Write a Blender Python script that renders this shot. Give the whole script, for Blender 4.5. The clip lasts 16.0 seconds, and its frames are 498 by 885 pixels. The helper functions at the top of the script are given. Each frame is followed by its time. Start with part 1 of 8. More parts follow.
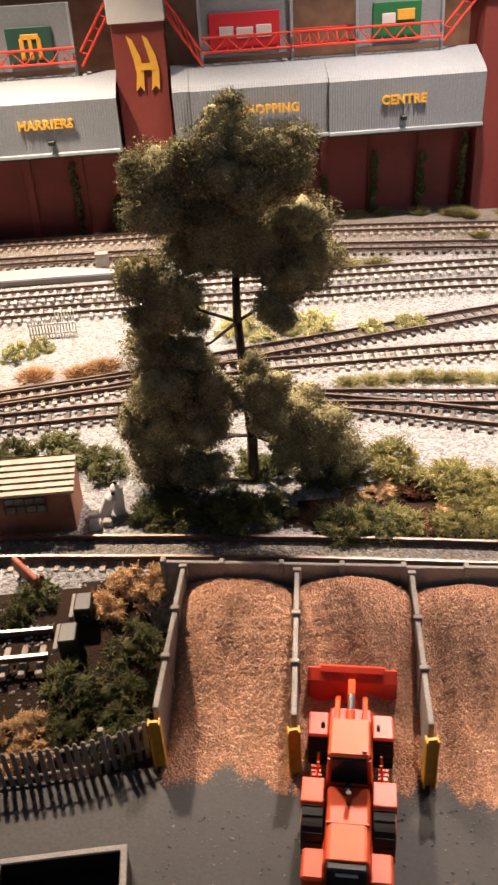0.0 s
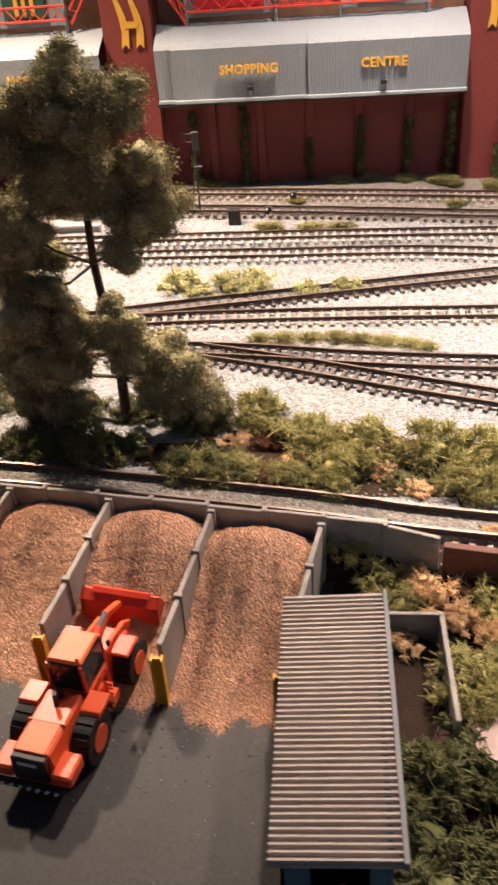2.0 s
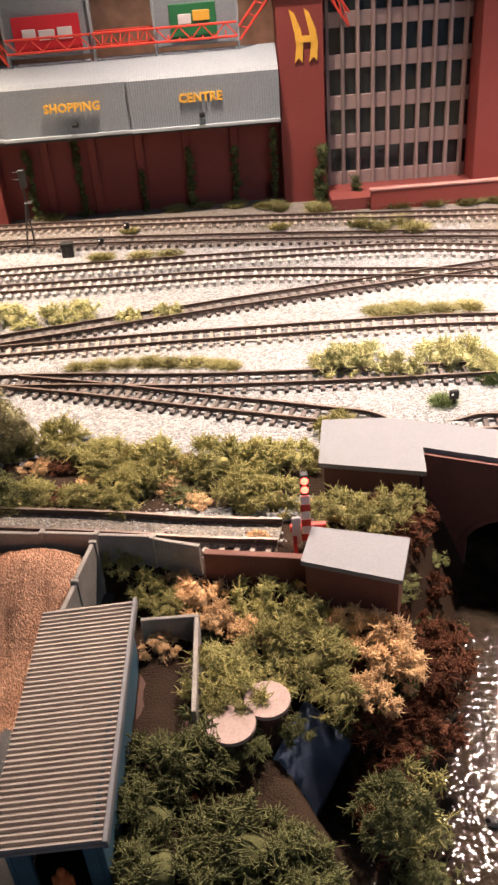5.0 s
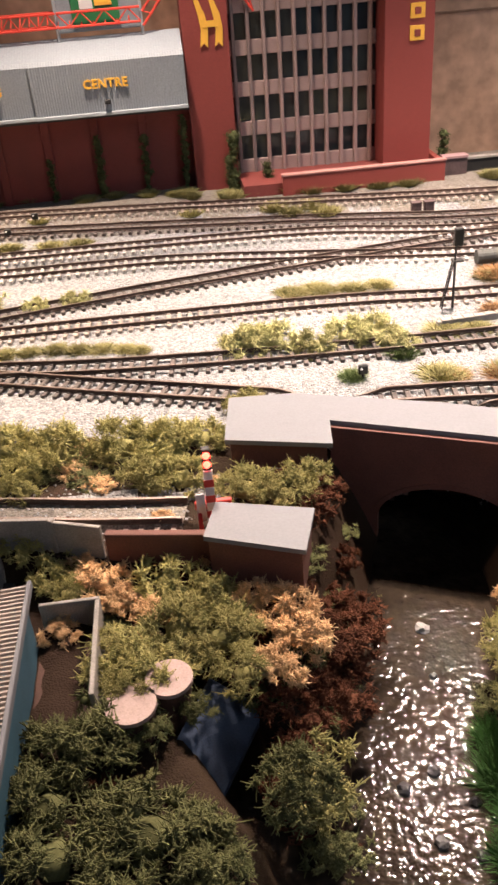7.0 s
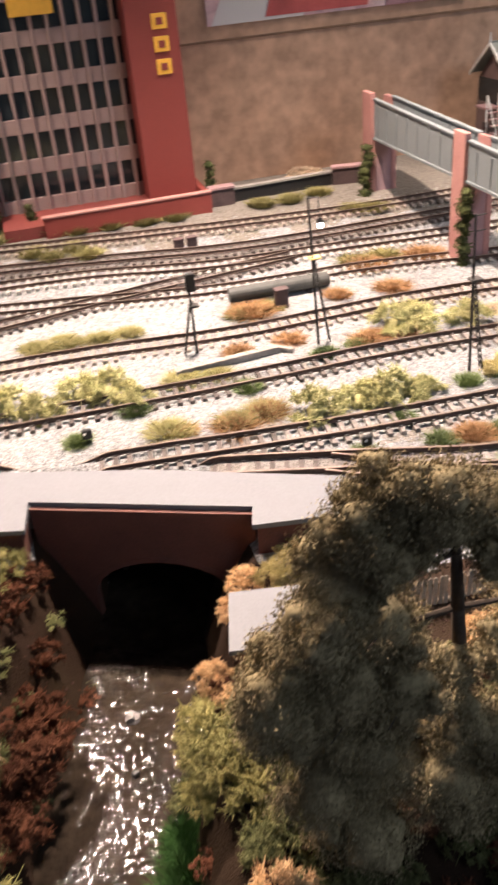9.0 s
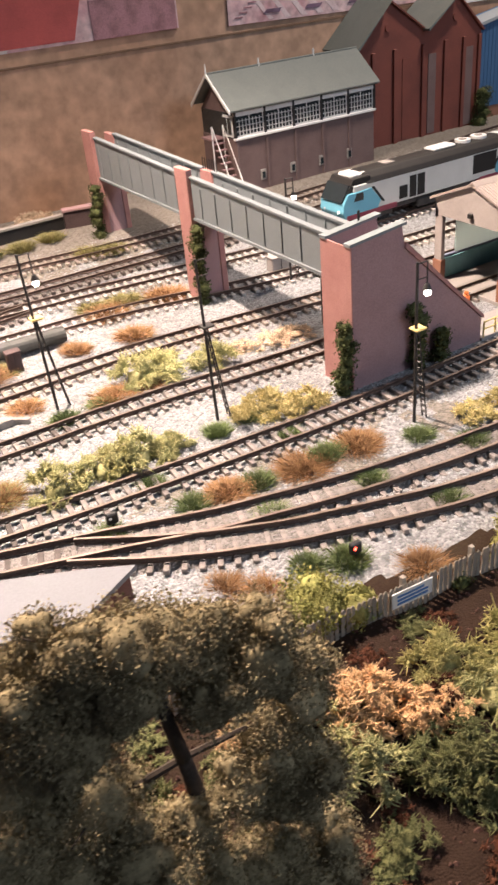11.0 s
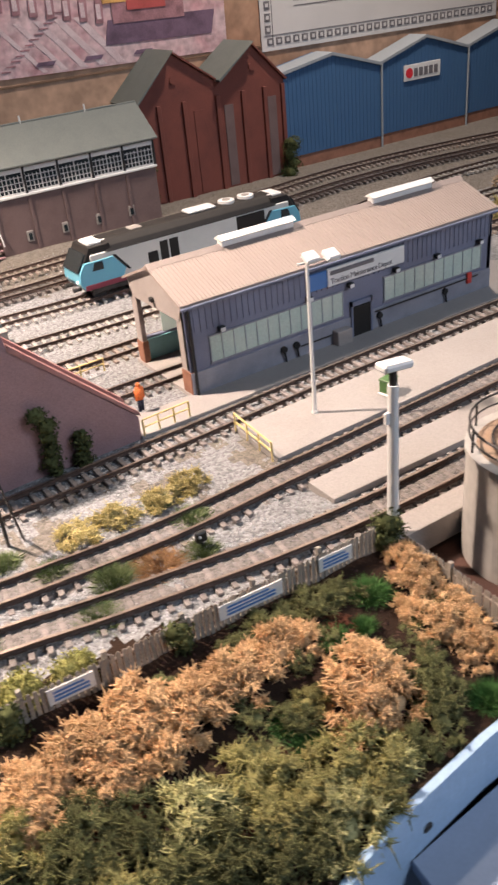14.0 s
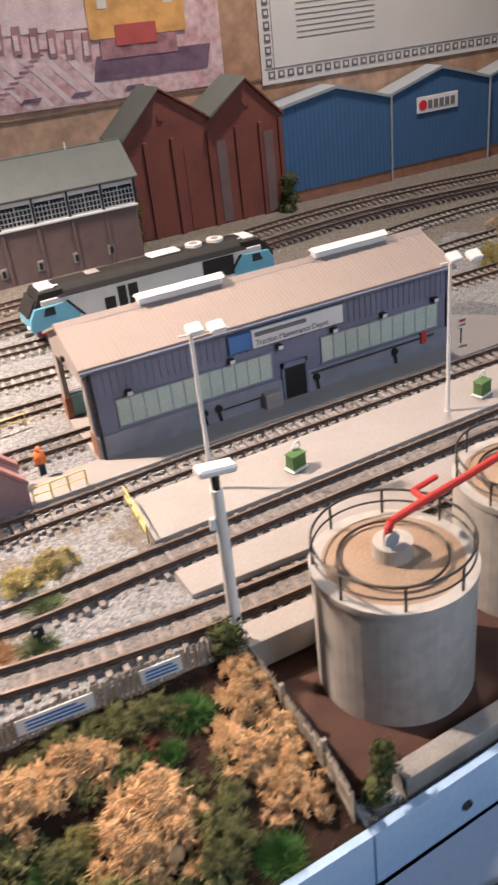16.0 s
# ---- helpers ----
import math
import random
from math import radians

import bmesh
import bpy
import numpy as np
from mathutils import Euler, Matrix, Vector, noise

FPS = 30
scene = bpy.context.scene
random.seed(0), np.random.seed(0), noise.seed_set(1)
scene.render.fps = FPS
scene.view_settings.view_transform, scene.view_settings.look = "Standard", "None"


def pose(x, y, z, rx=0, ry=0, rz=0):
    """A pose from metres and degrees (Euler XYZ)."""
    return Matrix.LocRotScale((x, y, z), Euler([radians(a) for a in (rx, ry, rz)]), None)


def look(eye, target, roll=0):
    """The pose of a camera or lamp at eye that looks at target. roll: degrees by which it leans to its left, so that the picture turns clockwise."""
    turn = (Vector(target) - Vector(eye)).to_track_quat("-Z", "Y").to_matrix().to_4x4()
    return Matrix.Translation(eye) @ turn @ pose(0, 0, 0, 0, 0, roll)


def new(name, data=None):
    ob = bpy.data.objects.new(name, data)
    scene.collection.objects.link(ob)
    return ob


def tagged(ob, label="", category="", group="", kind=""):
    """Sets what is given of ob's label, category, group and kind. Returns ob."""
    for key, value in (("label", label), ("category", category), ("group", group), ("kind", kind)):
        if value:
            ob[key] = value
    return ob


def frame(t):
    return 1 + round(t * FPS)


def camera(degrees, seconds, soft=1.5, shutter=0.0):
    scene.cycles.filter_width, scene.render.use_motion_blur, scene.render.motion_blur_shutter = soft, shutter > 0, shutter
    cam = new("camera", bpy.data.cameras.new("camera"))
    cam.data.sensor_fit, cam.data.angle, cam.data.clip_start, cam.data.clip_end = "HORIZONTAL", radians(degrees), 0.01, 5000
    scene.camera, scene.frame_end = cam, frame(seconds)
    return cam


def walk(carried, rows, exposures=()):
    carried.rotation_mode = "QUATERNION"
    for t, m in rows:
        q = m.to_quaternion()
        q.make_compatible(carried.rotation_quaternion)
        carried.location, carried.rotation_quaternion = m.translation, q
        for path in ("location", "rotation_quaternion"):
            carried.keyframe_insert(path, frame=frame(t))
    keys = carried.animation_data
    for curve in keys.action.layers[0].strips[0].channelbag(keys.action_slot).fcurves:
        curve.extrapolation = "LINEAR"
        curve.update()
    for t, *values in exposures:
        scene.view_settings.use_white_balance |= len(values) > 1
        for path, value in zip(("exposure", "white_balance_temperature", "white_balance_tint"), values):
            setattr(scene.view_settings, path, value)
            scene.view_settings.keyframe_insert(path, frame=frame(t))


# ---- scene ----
cam = camera(33.5, 16.0, soft=2.6, shutter=0.35)
METRES, EYE, TILT, LEAN, TURN = 0.84, 0.268, 3.3, 0.7, -2.0
ROWS = [
    (0.0, 0.0, 0.0, 0.0, -1.75, -34.89, 2.51),
    (0.5, 0.0386, -0.0071, 0.0021, 1.64, -35.06, 1.68),
    (1.0, 0.0872, -0.0214, 0.0021, 4.92, -35.28, 2.34),
    (1.5, 0.1198, -0.02, -0.0041, 6.1, -35.6, 2.88),
    (2.0, 0.1608, -0.0208, -0.0158, 6.36, -36.03, 3.2),
    (2.5, 0.1938, -0.0317, -0.0188, 5.5, -36.67, 3.36),
    (3.0, 0.2133, -0.0428, -0.0121, 4.35, -36.71, 3.49),
    (3.5, 0.2279, -0.0419, -0.0061, 3.15, -36.64, 3.62),
    (4.0, 0.2392, -0.0423, 0.0012, 1.9, -36.18, 3.68),
    (6.5, 0.2708, -0.0437, -0.0093, -3.15, -34.56, 3.07),
    (7.0, 0.2772, -0.0441, -0.0214, -4.69, -35.16, 3.03),
    (7.5, 0.2949, -0.0409, -0.0235, -6.14, -35.56, 3.04),
    (8.0, 0.3276, -0.0483, -0.0156, -7.24, -35.52, 2.82),
    (8.5, 0.369, -0.0519, -0.0089, -8.24, -35.08, 2.61),
    (9.0, 0.4005, -0.0177, -0.0114, -14.16, -35.04, 3.32),
    (9.5, 0.4114, 0.0137, -0.0126, -21.98, -35.18, 3.76),
    (10.0, 0.4239, 0.0259, -0.0208, -27.06, -35.11, 3.28),
    (12.5, 0.5533, 0.0027, -0.0042, -31.16, -33.21, 2.69),
    (13.0, 0.6033, -0.0046, -0.0011, -31.78, -33.05, 2.74),
    (13.5, 0.668, -0.0137, -0.0053, -32.0, -33.08, 2.78),
    (14.0, 0.7209, -0.037, -0.0022, -31.59, -33.11, 2.79),
    (14.5, 0.757, -0.0761, 0.0076, -28.21, -32.88, 3.0),
    (15.0, 0.7712, -0.0934, 0.02, -26.79, -32.47, 3.44),
    (15.5, 0.7988, -0.0745, 0.0099, -26.11, -31.95, 3.74),
    (16.0, 0.8646, -0.0523, 0.0105, -25.76, -32.1, 3.81),
]
walk(cam, [(t, pose(0, 0, EYE, TILT, LEAN, TURN) @ pose(METRES * x, METRES * y, METRES * z, 90 + pitch, roll, yaw)) for t, x, y, z, yaw, pitch, roll in ROWS],
     [(0.0, 0.0), (16.0, 0.0)])

# ---- world and lamps ----
world = bpy.data.worlds.new("room")
scene.world = world
world.use_nodes = True
world.node_tree.nodes["Background"].inputs[0].default_value = (0.62, 0.72, 1.0, 1)
world.node_tree.nodes["Background"].inputs[1].default_value = 0.085


def lamp(name, eye, target, watts, size, colour, cone=100, blend=0.6):
    data = bpy.data.lights.new(name, "SPOT")
    data.energy, data.shadow_soft_size, data.color = watts, size, colour
    data.spot_size, data.spot_blend = radians(cone), blend
    ob = new(name, data)
    ob.matrix_world = look(eye, target)
    return ob


WARM = (1.0, 0.80, 0.675)
lamp("spot_lamp", (0.20, 0.68, 0.58), (0.20, 0.51, 0.0), 34.0, 0.016, WARM, 96, 0.8)
lamp("spot_lamp", (-0.24, 0.70, 0.56), (-0.13, 0.56, 0.0), 56.0, 0.016, (1.0, 0.77, 0.58), 78, 0.8)
lamp("spot_lamp", (0.52, 0.59, 0.60), (0.62, 0.40, 0.0), 62.0, 0.016, WARM, 102, 0.8)
lamp("spot_lamp", (1.24, 0.62, 0.80), (1.20, 0.70, 0.0), 25.0, 0.03, (1.0, 0.84, 0.72), 115, 0.8)
lamp("spot_lamp", (1.3, -0.9, 1.0), (0.95, 0.3, 0.0), 46.0, 0.25, (0.70, 0.82, 1.0), 50, 0.7)

# ---- materials ----


def mat(name, base, rough=0.7, metal=0.0, vary=0.25, scale=120.0, fine=1500.0, bump=0.2, tint=None, depth=0.0006, rnd=0.0, spec=0.4, island=0.0):
    """A procedural surface: base colour broken by stains and grain, with fine relief."""
    m = bpy.data.materials.new(name)
    m.use_nodes = True
    nt = m.node_tree
    n, l = nt.nodes, nt.links
    b = n["Principled BSDF"]
    tc = n.new("ShaderNodeTexCoord")
    a = n.new("ShaderNodeTexNoise")
    a.inputs["Scale"].default_value, a.inputs["Detail"].default_value = scale, 6
    f = n.new("ShaderNodeTexNoise")
    f.inputs["Scale"].default_value, f.inputs["Detail"].default_value = fine, 3
    l.new(tc.outputs["Object"], a.inputs["Vector"])
    l.new(tc.outputs["Object"], f.inputs["Vector"])
    other = tint or tuple(c * 0.45 for c in base)
    mix = n.new("ShaderNodeMix")
    mix.data_type = "RGBA"
    mix.inputs["A"].default_value, mix.inputs["B"].default_value = (*base, 1), (*other, 1)
    ramp = n.new("ShaderNodeMapRange")
    ramp.inputs["From Min"].default_value, ramp.inputs["From Max"].default_value = 0.42, 0.75
    ramp.inputs["To Max"].default_value = min(1.0, vary * 2.2)
    l.new(a.outputs["Fac"], ramp.inputs["Value"])
    l.new(ramp.outputs["Result"], mix.inputs["Factor"])
    hsv = n.new("ShaderNodeHueSaturation")
    l.new(mix.outputs["Result"], hsv.inputs["Color"])
    val = n.new("ShaderNodeMapRange")
    val.inputs["From Min"].default_value, val.inputs["From Max"].default_value = 0.3, 0.7
    val.inputs["To Min"].default_value, val.inputs["To Max"].default_value = 1 - vary * 0.7, 1 + vary * 0.7
    l.new(f.outputs["Fac"], val.inputs["Value"])
    last = val.outputs["Result"]
    for amount, node, out in ((rnd, "ShaderNodeObjectInfo", "Random"), (island, "ShaderNodeNewGeometry", "Random Per Island")):
        if amount:
            oi = n.new(node)
            k = n.new("ShaderNodeMapRange")
            k.inputs["To Min"].default_value, k.inputs["To Max"].default_value = 1 - amount, 1 + amount
            l.new(oi.outputs[out], k.inputs["Value"])
            mul = n.new("ShaderNodeMath")
            mul.operation = "MULTIPLY"
            l.new(last, mul.inputs[0])
            l.new(k.outputs["Result"], mul.inputs[1])
            last = mul.outputs[0]
    l.new(last, hsv.inputs["Value"])
    l.new(hsv.outputs["Color"], b.inputs["Base Color"])
    b.inputs["Roughness"].default_value, b.inputs["Metallic"].default_value = rough, metal
    b.inputs["Specular IOR Level"].default_value = spec
    if bump:
        bp = n.new("ShaderNodeBump")
        bp.inputs["Strength"].default_value, bp.inputs["Distance"].default_value = bump, depth
        l.new(f.outputs["Fac"], bp.inputs["Height"])
        l.new(bp.outputs["Normal"], b.inputs["Normal"])
    return m


def stone_mat(name, light, dark, scale, bump=0.8, depth=0.0012, stain=None, rough=0.85):
    """Loose stone: cells of mixed tone with relief, under broad stains."""
    m = mat(name, light, rough, vary=0.3, scale=14, fine=scale * 1.5, bump=0, tint=stain or dark)
    n, l = m.node_tree.nodes, m.node_tree.links
    b = n["Principled BSDF"]
    tc = n["Texture Coordinate"]
    v = n.new("ShaderNodeTexVoronoi")
    v.inputs["Scale"].default_value = scale
    l.new(tc.outputs["Object"], v.inputs["Vector"])
    sep = n.new("ShaderNodeSeparateColor")
    l.new(v.outputs["Color"], sep.inputs["Color"])
    tone = n.new("ShaderNodeMapRange")
    tone.inputs["From Min"].default_value, tone.inputs["From Max"].default_value = 0.0, 0.8
    l.new(sep.outputs[0], tone.inputs["Value"])
    mix = n.new("ShaderNodeMix")
    mix.data_type = "RGBA"
    mix.inputs["B"].default_value = (*dark, 1)
    inv = n.new("ShaderNodeMath")
    inv.operation = "SUBTRACT"
    inv.inputs[0].default_value = 1.0
    l.new(tone.outputs["Result"], inv.inputs[1])
    l.new(inv.outputs[0], mix.inputs["Factor"])
    l.new(n["Hue/Saturation/Value"].outputs["Color"], mix.inputs["A"])
    l.new(mix.outputs["Result"], b.inputs["Base Color"])
    bp = n.new("ShaderNodeBump")
    bp.inputs["Strength"].default_value, bp.inputs["Distance"].default_value, bp.invert = bump, depth, True
    l.new(v.outputs["Distance"], bp.inputs["Height"])
    l.new(bp.outputs["Normal"], b.inputs["Normal"])
    return m


def emit(name, colour, strength):
    m = bpy.data.materials.new(name)
    m.use_nodes = True
    b = m.node_tree.nodes["Principled BSDF"]
    b.inputs["Base Color"].default_value = (*colour, 1)
    b.inputs["Emission Color"].default_value = (*colour, 1)
    b.inputs["Emission Strength"].default_value = strength
    return m


BALLAST = stone_mat("grey ballast", (0.30, 0.30, 0.305), (0.13, 0.128, 0.13), 620, stain=(0.25, 0.245, 0.245))
BALLAST_BROWN = stone_mat("oily brown ballast", (0.215, 0.198, 0.19), (0.12, 0.105, 0.097), 650, stain=(0.15, 0.12, 0.10))
BALLAST_DUST = stone_mat("dusty tan ballast", (0.22, 0.195, 0.17), (0.11, 0.095, 0.08), 620, stain=(0.17, 0.145, 0.11))
SOIL = stone_mat("dark scatter soil", (0.030, 0.017, 0.011), (0.028, 0.016, 0.011), 1100, bump=0.5, depth=0.0007, stain=(0.04, 0.03, 0.015))
SOIL.node_tree.nodes["Principled BSDF"].inputs["Specular IOR Level"].default_value = 0.1
GRIT = stone_mat("reddish brown grit", (0.54, 0.32, 0.215), (0.42, 0.26, 0.175), 950, bump=0.7, depth=0.0008, stain=(0.36, 0.22, 0.145))
GRAIN = mat("grit grains", (0.55, 0.325, 0.215), 0.9, spec=0.15, vary=0.25, scale=60, island=0.28, bump=0)
STONES = mat("loose ballast stones", (0.33, 0.33, 0.335), 0.85, vary=0.25, scale=30, island=0.4, bump=0)
STONES_BROWN = mat("loose brown stones", (0.19, 0.175, 0.17), 0.85, vary=0.25, scale=30, island=0.45, bump=0)
YARD = mat("grey painted yard surface", (0.045, 0.043, 0.042), 0.62, spec=0.25, vary=0.25, scale=45, fine=900, bump=0.12, tint=(0.038, 0.036, 0.035))
CONCRETE = mat("warm grey concrete", (0.315, 0.287, 0.27), 0.75, vary=0.16, scale=30, fine=1200, bump=0.15, tint=(0.25, 0.22, 0.20))
CONC_WALL = mat("grey concrete panels", (0.29, 0.262, 0.24), 0.75, vary=0.3, scale=90, fine=1400, bump=0.25, tint=(0.17, 0.155, 0.145))
SLAB = mat("smooth grey coping card", (0.150, 0.152, 0.168), 0.6, vary=0.10, scale=60, fine=900, bump=0.06, tint=(0.118, 0.12, 0.132))
RAIL = mat("rusty rail side", (0.105, 0.068, 0.055), 0.6, 0.3, vary=0.3, scale=300, bump=0.1)
RAILTOP = mat("worn steel rail head", (0.30, 0.235, 0.20), 0.38, 0.85, vary=0.3, scale=160, bump=0.03)
SLEEPER = mat("brown sleeper", (0.10, 0.082, 0.075), 0.8, vary=0.3, scale=400, rnd=0.25, bump=0.2)
SLEEPER_WORN = mat("worn brown grey sleeper", (0.235, 0.205, 0.19), 0.85, vary=0.35, scale=300, rnd=0.2, bump=0.2)
SLEEPER_PALE = mat("dusty pale sleeper", (0.46, 0.43, 0.40), 0.85, vary=0.25, scale=300, rnd=0.12, bump=0.2)
SLEEPER_GREY = mat("dusty grey sleeper", (0.36, 0.30, 0.26), 0.85, vary=0.3, scale=300, rnd=0.2, bump=0.2)
RED = mat("brick red painted card", (0.22, 0.043, 0.035), 0.62, vary=0.22, scale=28, fine=1600, bump=0.1, tint=(0.22, 0.045, 0.036))
RED_DULL = mat("dull brick red wall", (0.19, 0.04, 0.034), 0.7, vary=0.3, scale=30, fine=1600, bump=0.12, tint=(0.13, 0.035, 0.03))
CLAD = mat("grey corrugated cladding", (0.265, 0.29, 0.315), 0.5, vary=0.16, scale=30, fine=700, bump=0.06, tint=(0.20, 0.22, 0.24))
# lighter CLAD: lit tone of the shop roof strips, plain colour of the unit trim
CLAD_LIGHT = mat("pale grey roof cladding", (0.30, 0.33, 0.36), 0.5, vary=0.14, scale=40, fine=700, bump=0.06, tint=(0.25, 0.275, 0.30))
GREYTRIM = mat("grey metal trim", (0.33, 0.36, 0.38), 0.5, vary=0.12, scale=60, bump=0.05)
WHITE = mat("white painted plastic", (0.70, 0.695, 0.68), 0.45, vary=0.06, scale=80, bump=0.04)
YELLOW_LET = mat("yellow letters", (0.80, 0.44, 0.06), 0.5, vary=0.1, scale=200, bump=0.05)
TRUSS = mat("bright red truss", (0.72, 0.075, 0.05), 0.45, vary=0.12, scale=150, bump=0.05)
SIGN_RED = mat("red sign face", (0.62, 0.03, 0.045), 0.4, vary=0.06, scale=80, bump=0.02)
SIGN_GREEN = mat("green sign face", (0.03, 0.17, 0.065), 0.4, vary=0.06, scale=80, bump=0.02)
SIGN_DKGREEN = mat("dark green sign face", (0.035, 0.10, 0.075), 0.4, vary=0.06, scale=80, bump=0.02)
OFFICE = mat("pinkish brown cladding", (0.345, 0.245, 0.225), 0.7, vary=0.22, scale=50, fine=1300, bump=0.1, tint=(0.25, 0.18, 0.16))
OFFICE_DARK = mat("grey brown cladding", (0.22, 0.165, 0.155), 0.7, vary=0.22, scale=50, fine=1300, bump=0.1)
GLASS_DARK = mat("dark window glazing", (0.022, 0.030, 0.034), 0.12, vary=0.15, scale=60, bump=0.0, spec=0.5)
BOARD = mat("tan hardboard", (0.40, 0.255, 0.175), 0.8, vary=0.34, scale=5, fine=70, bump=0.1, tint=(0.24, 0.115, 0.06))
DARKBRICK = mat("dark engineering brick", (0.085, 0.055, 0.055), 0.75, vary=0.3, scale=80, bump=0.15)
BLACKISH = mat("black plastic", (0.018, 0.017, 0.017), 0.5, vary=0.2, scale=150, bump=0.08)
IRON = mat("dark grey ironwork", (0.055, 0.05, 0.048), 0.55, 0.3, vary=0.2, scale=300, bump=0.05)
PLUM = mat("plum painted bridge brick", (0.33, 0.205, 0.21), 0.7, vary=0.2, scale=70, fine=1500, bump=0.15, tint=(0.26, 0.155, 0.16))
PLUM_RED = mat("reddish pier brick", (0.40, 0.20, 0.18), 0.7, vary=0.2, scale=70, fine=1500, bump=0.15, tint=(0.26, 0.10, 0.09))
GIRDER = mat("grey painted girder", (0.175, 0.195, 0.205), 0.6, vary=0.16, scale=60, bump=0.06, tint=(0.15, 0.165, 0.17))
SLATE = mat("green grey slate roof", (0.135, 0.15, 0.14), 0.7, vary=0.2, scale=60, fine=1200, bump=0.15, tint=(0.10, 0.115, 0.11))
BOXBRICK = mat("mauve brown brick", (0.155, 0.105, 0.10), 0.8, vary=0.25, scale=70, fine=1600, bump=0.2, tint=(0.11, 0.07, 0.065))
RUST = mat("rust brown brick", (0.175, 0.052, 0.038), 0.75, vary=0.3, scale=40, fine=1500, bump=0.15, tint=(0.11, 0.035, 0.028))
BLUE = mat("blue cladding", (0.05, 0.12, 0.24), 0.5, vary=0.16, scale=40, bump=0.06, tint=(0.045, 0.11, 0.24))
SHED = mat("blue grey shed cladding", (0.17, 0.185, 0.26), 0.5, vary=0.14, scale=45, bump=0.06, tint=(0.13, 0.133, 0.165))
SHED_BRICK = mat("pale grey shed plinth", (0.27, 0.27, 0.31), 0.7, vary=0.2, scale=80, bump=0.12)
SHED_ROOF = mat("weathered tan shed roof", (0.30, 0.245, 0.22), 0.75, vary=0.16, scale=45, bump=0.1, tint=(0.27, 0.215, 0.19))
SHED_END = mat("tan grey end cladding", (0.34, 0.30, 0.28), 0.7, vary=0.16, scale=60, bump=0.1)
GLAZE = mat("translucent pale green glazing", (0.42, 0.52, 0.47), 0.3, vary=0.22, scale=45, bump=0.03, tint=(0.56, 0.58, 0.50))
GLAZE_BACK = bpy.data.materials.new("translucent back glazing")
GLAZE_BACK.use_nodes = True
_t = GLAZE_BACK.node_tree.nodes.new("ShaderNodeBsdfTranslucent")
_t.inputs["Color"].default_value = (0.72, 0.80, 0.78, 1)
_x = GLAZE_BACK.node_tree.nodes.new("ShaderNodeMixShader")
_x.inputs[0].default_value = 0.75
GLAZE_BACK.node_tree.nodes["Principled BSDF"].inputs["Base Color"].default_value = (0.45, 0.54, 0.52, 1)
GLAZE_BACK.node_tree.links.new(GLAZE_BACK.node_tree.nodes["Principled BSDF"].outputs[0], _x.inputs[1])
GLAZE_BACK.node_tree.links.new(_t.outputs[0], _x.inputs[2])
GLAZE_BACK.node_tree.links.new(_x.outputs[0], GLAZE_BACK.node_tree.nodes["Material Output"].inputs[0])
TEAL = mat("teal shed interior", (0.20, 0.43, 0.48), 0.5, vary=0.15, scale=60, bump=0.05)
TANK = mat("weathered cream grey tank", (0.38, 0.355, 0.325), 0.5, vary=0.16, scale=22, fine=160, bump=0.03, tint=(0.24, 0.215, 0.19))
TANK_TOP = mat("rust stained tank top", (0.31, 0.215, 0.15), 0.7, vary=0.3, scale=60, bump=0.1, tint=(0.27, 0.17, 0.10))
BUND = mat("red brown bund floor", (0.07, 0.03, 0.02), 0.8, vary=0.3, scale=60, bump=0.2)
PIPE_RED = mat("red pipe", (0.55, 0.05, 0.04), 0.4, vary=0.1, scale=100, bump=0.03)
ORANGE = mat("orange loader body", (0.66, 0.085, 0.025), 0.38, vary=0.1, scale=120, bump=0.04, tint=(0.62, 0.09, 0.03))
ORANGE_LT = mat("light orange cab roof", (0.70, 0.125, 0.035), 0.45, vary=0.06, scale=120, bump=0.03)
LOADER_RED = mat("orange red bucket", (0.68, 0.06, 0.03), 0.4, vary=0.12, scale=120, bump=0.04)
RUBBER = mat("black tyre rubber", (0.015, 0.014, 0.014), 0.75, vary=0.2, scale=300, bump=0.2)
CHROME = mat("bright steel ram", (0.7, 0.7, 0.7), 0.2, 0.9, vary=0.05, bump=0)
POST_YEL = mat("yellow painted post", (0.66, 0.35, 0.03), 0.5, vary=0.2, scale=250, bump=0.1)
RAIL_YEL = mat("pale yellow handrail", (0.66, 0.50, 0.20), 0.5, vary=0.1, scale=200, bump=0.05)
HUT_ROOF = mat("grey brown corrugated sheet", (0.345, 0.295, 0.265), 0.65, vary=0.2, scale=90, fine=1500, bump=0.1, tint=(0.25, 0.205, 0.185))
HUT_BLUE = mat("blue hut wall", (0.055, 0.125, 0.175), 0.6, vary=0.2, scale=80, bump=0.1)
BRICK = mat("orange brown brickwork", (0.28, 0.13, 0.085), 0.8, vary=0.25, scale=100, fine=1600, bump=0.2)
BRICK_BRIDGE = mat("dark red bridge brick", (0.13, 0.05, 0.038), 0.75, vary=0.3, scale=60, fine=1500, bump=0.2, tint=(0.085, 0.035, 0.028))
PLANK = mat("pale wooden roof boards", (0.42, 0.33, 0.26), 0.75, vary=0.25, scale=200, rnd=0.1, bump=0.15)
FENCE = mat("grey brown palisade", (0.29, 0.255, 0.215), 0.65, vary=0.25, scale=200, rnd=0.15, bump=0.08)
FASCIA = mat("pale blue painted board", (0.36, 0.50, 0.68), 0.55, vary=0.08, scale=14, fine=500, bump=0.08, tint=(0.34, 0.47, 0.64))
FASCIA_LOW = mat("pale lilac painted shelf", (0.33, 0.38, 0.48), 0.55, vary=0.05, scale=14, fine=500, bump=0.05)
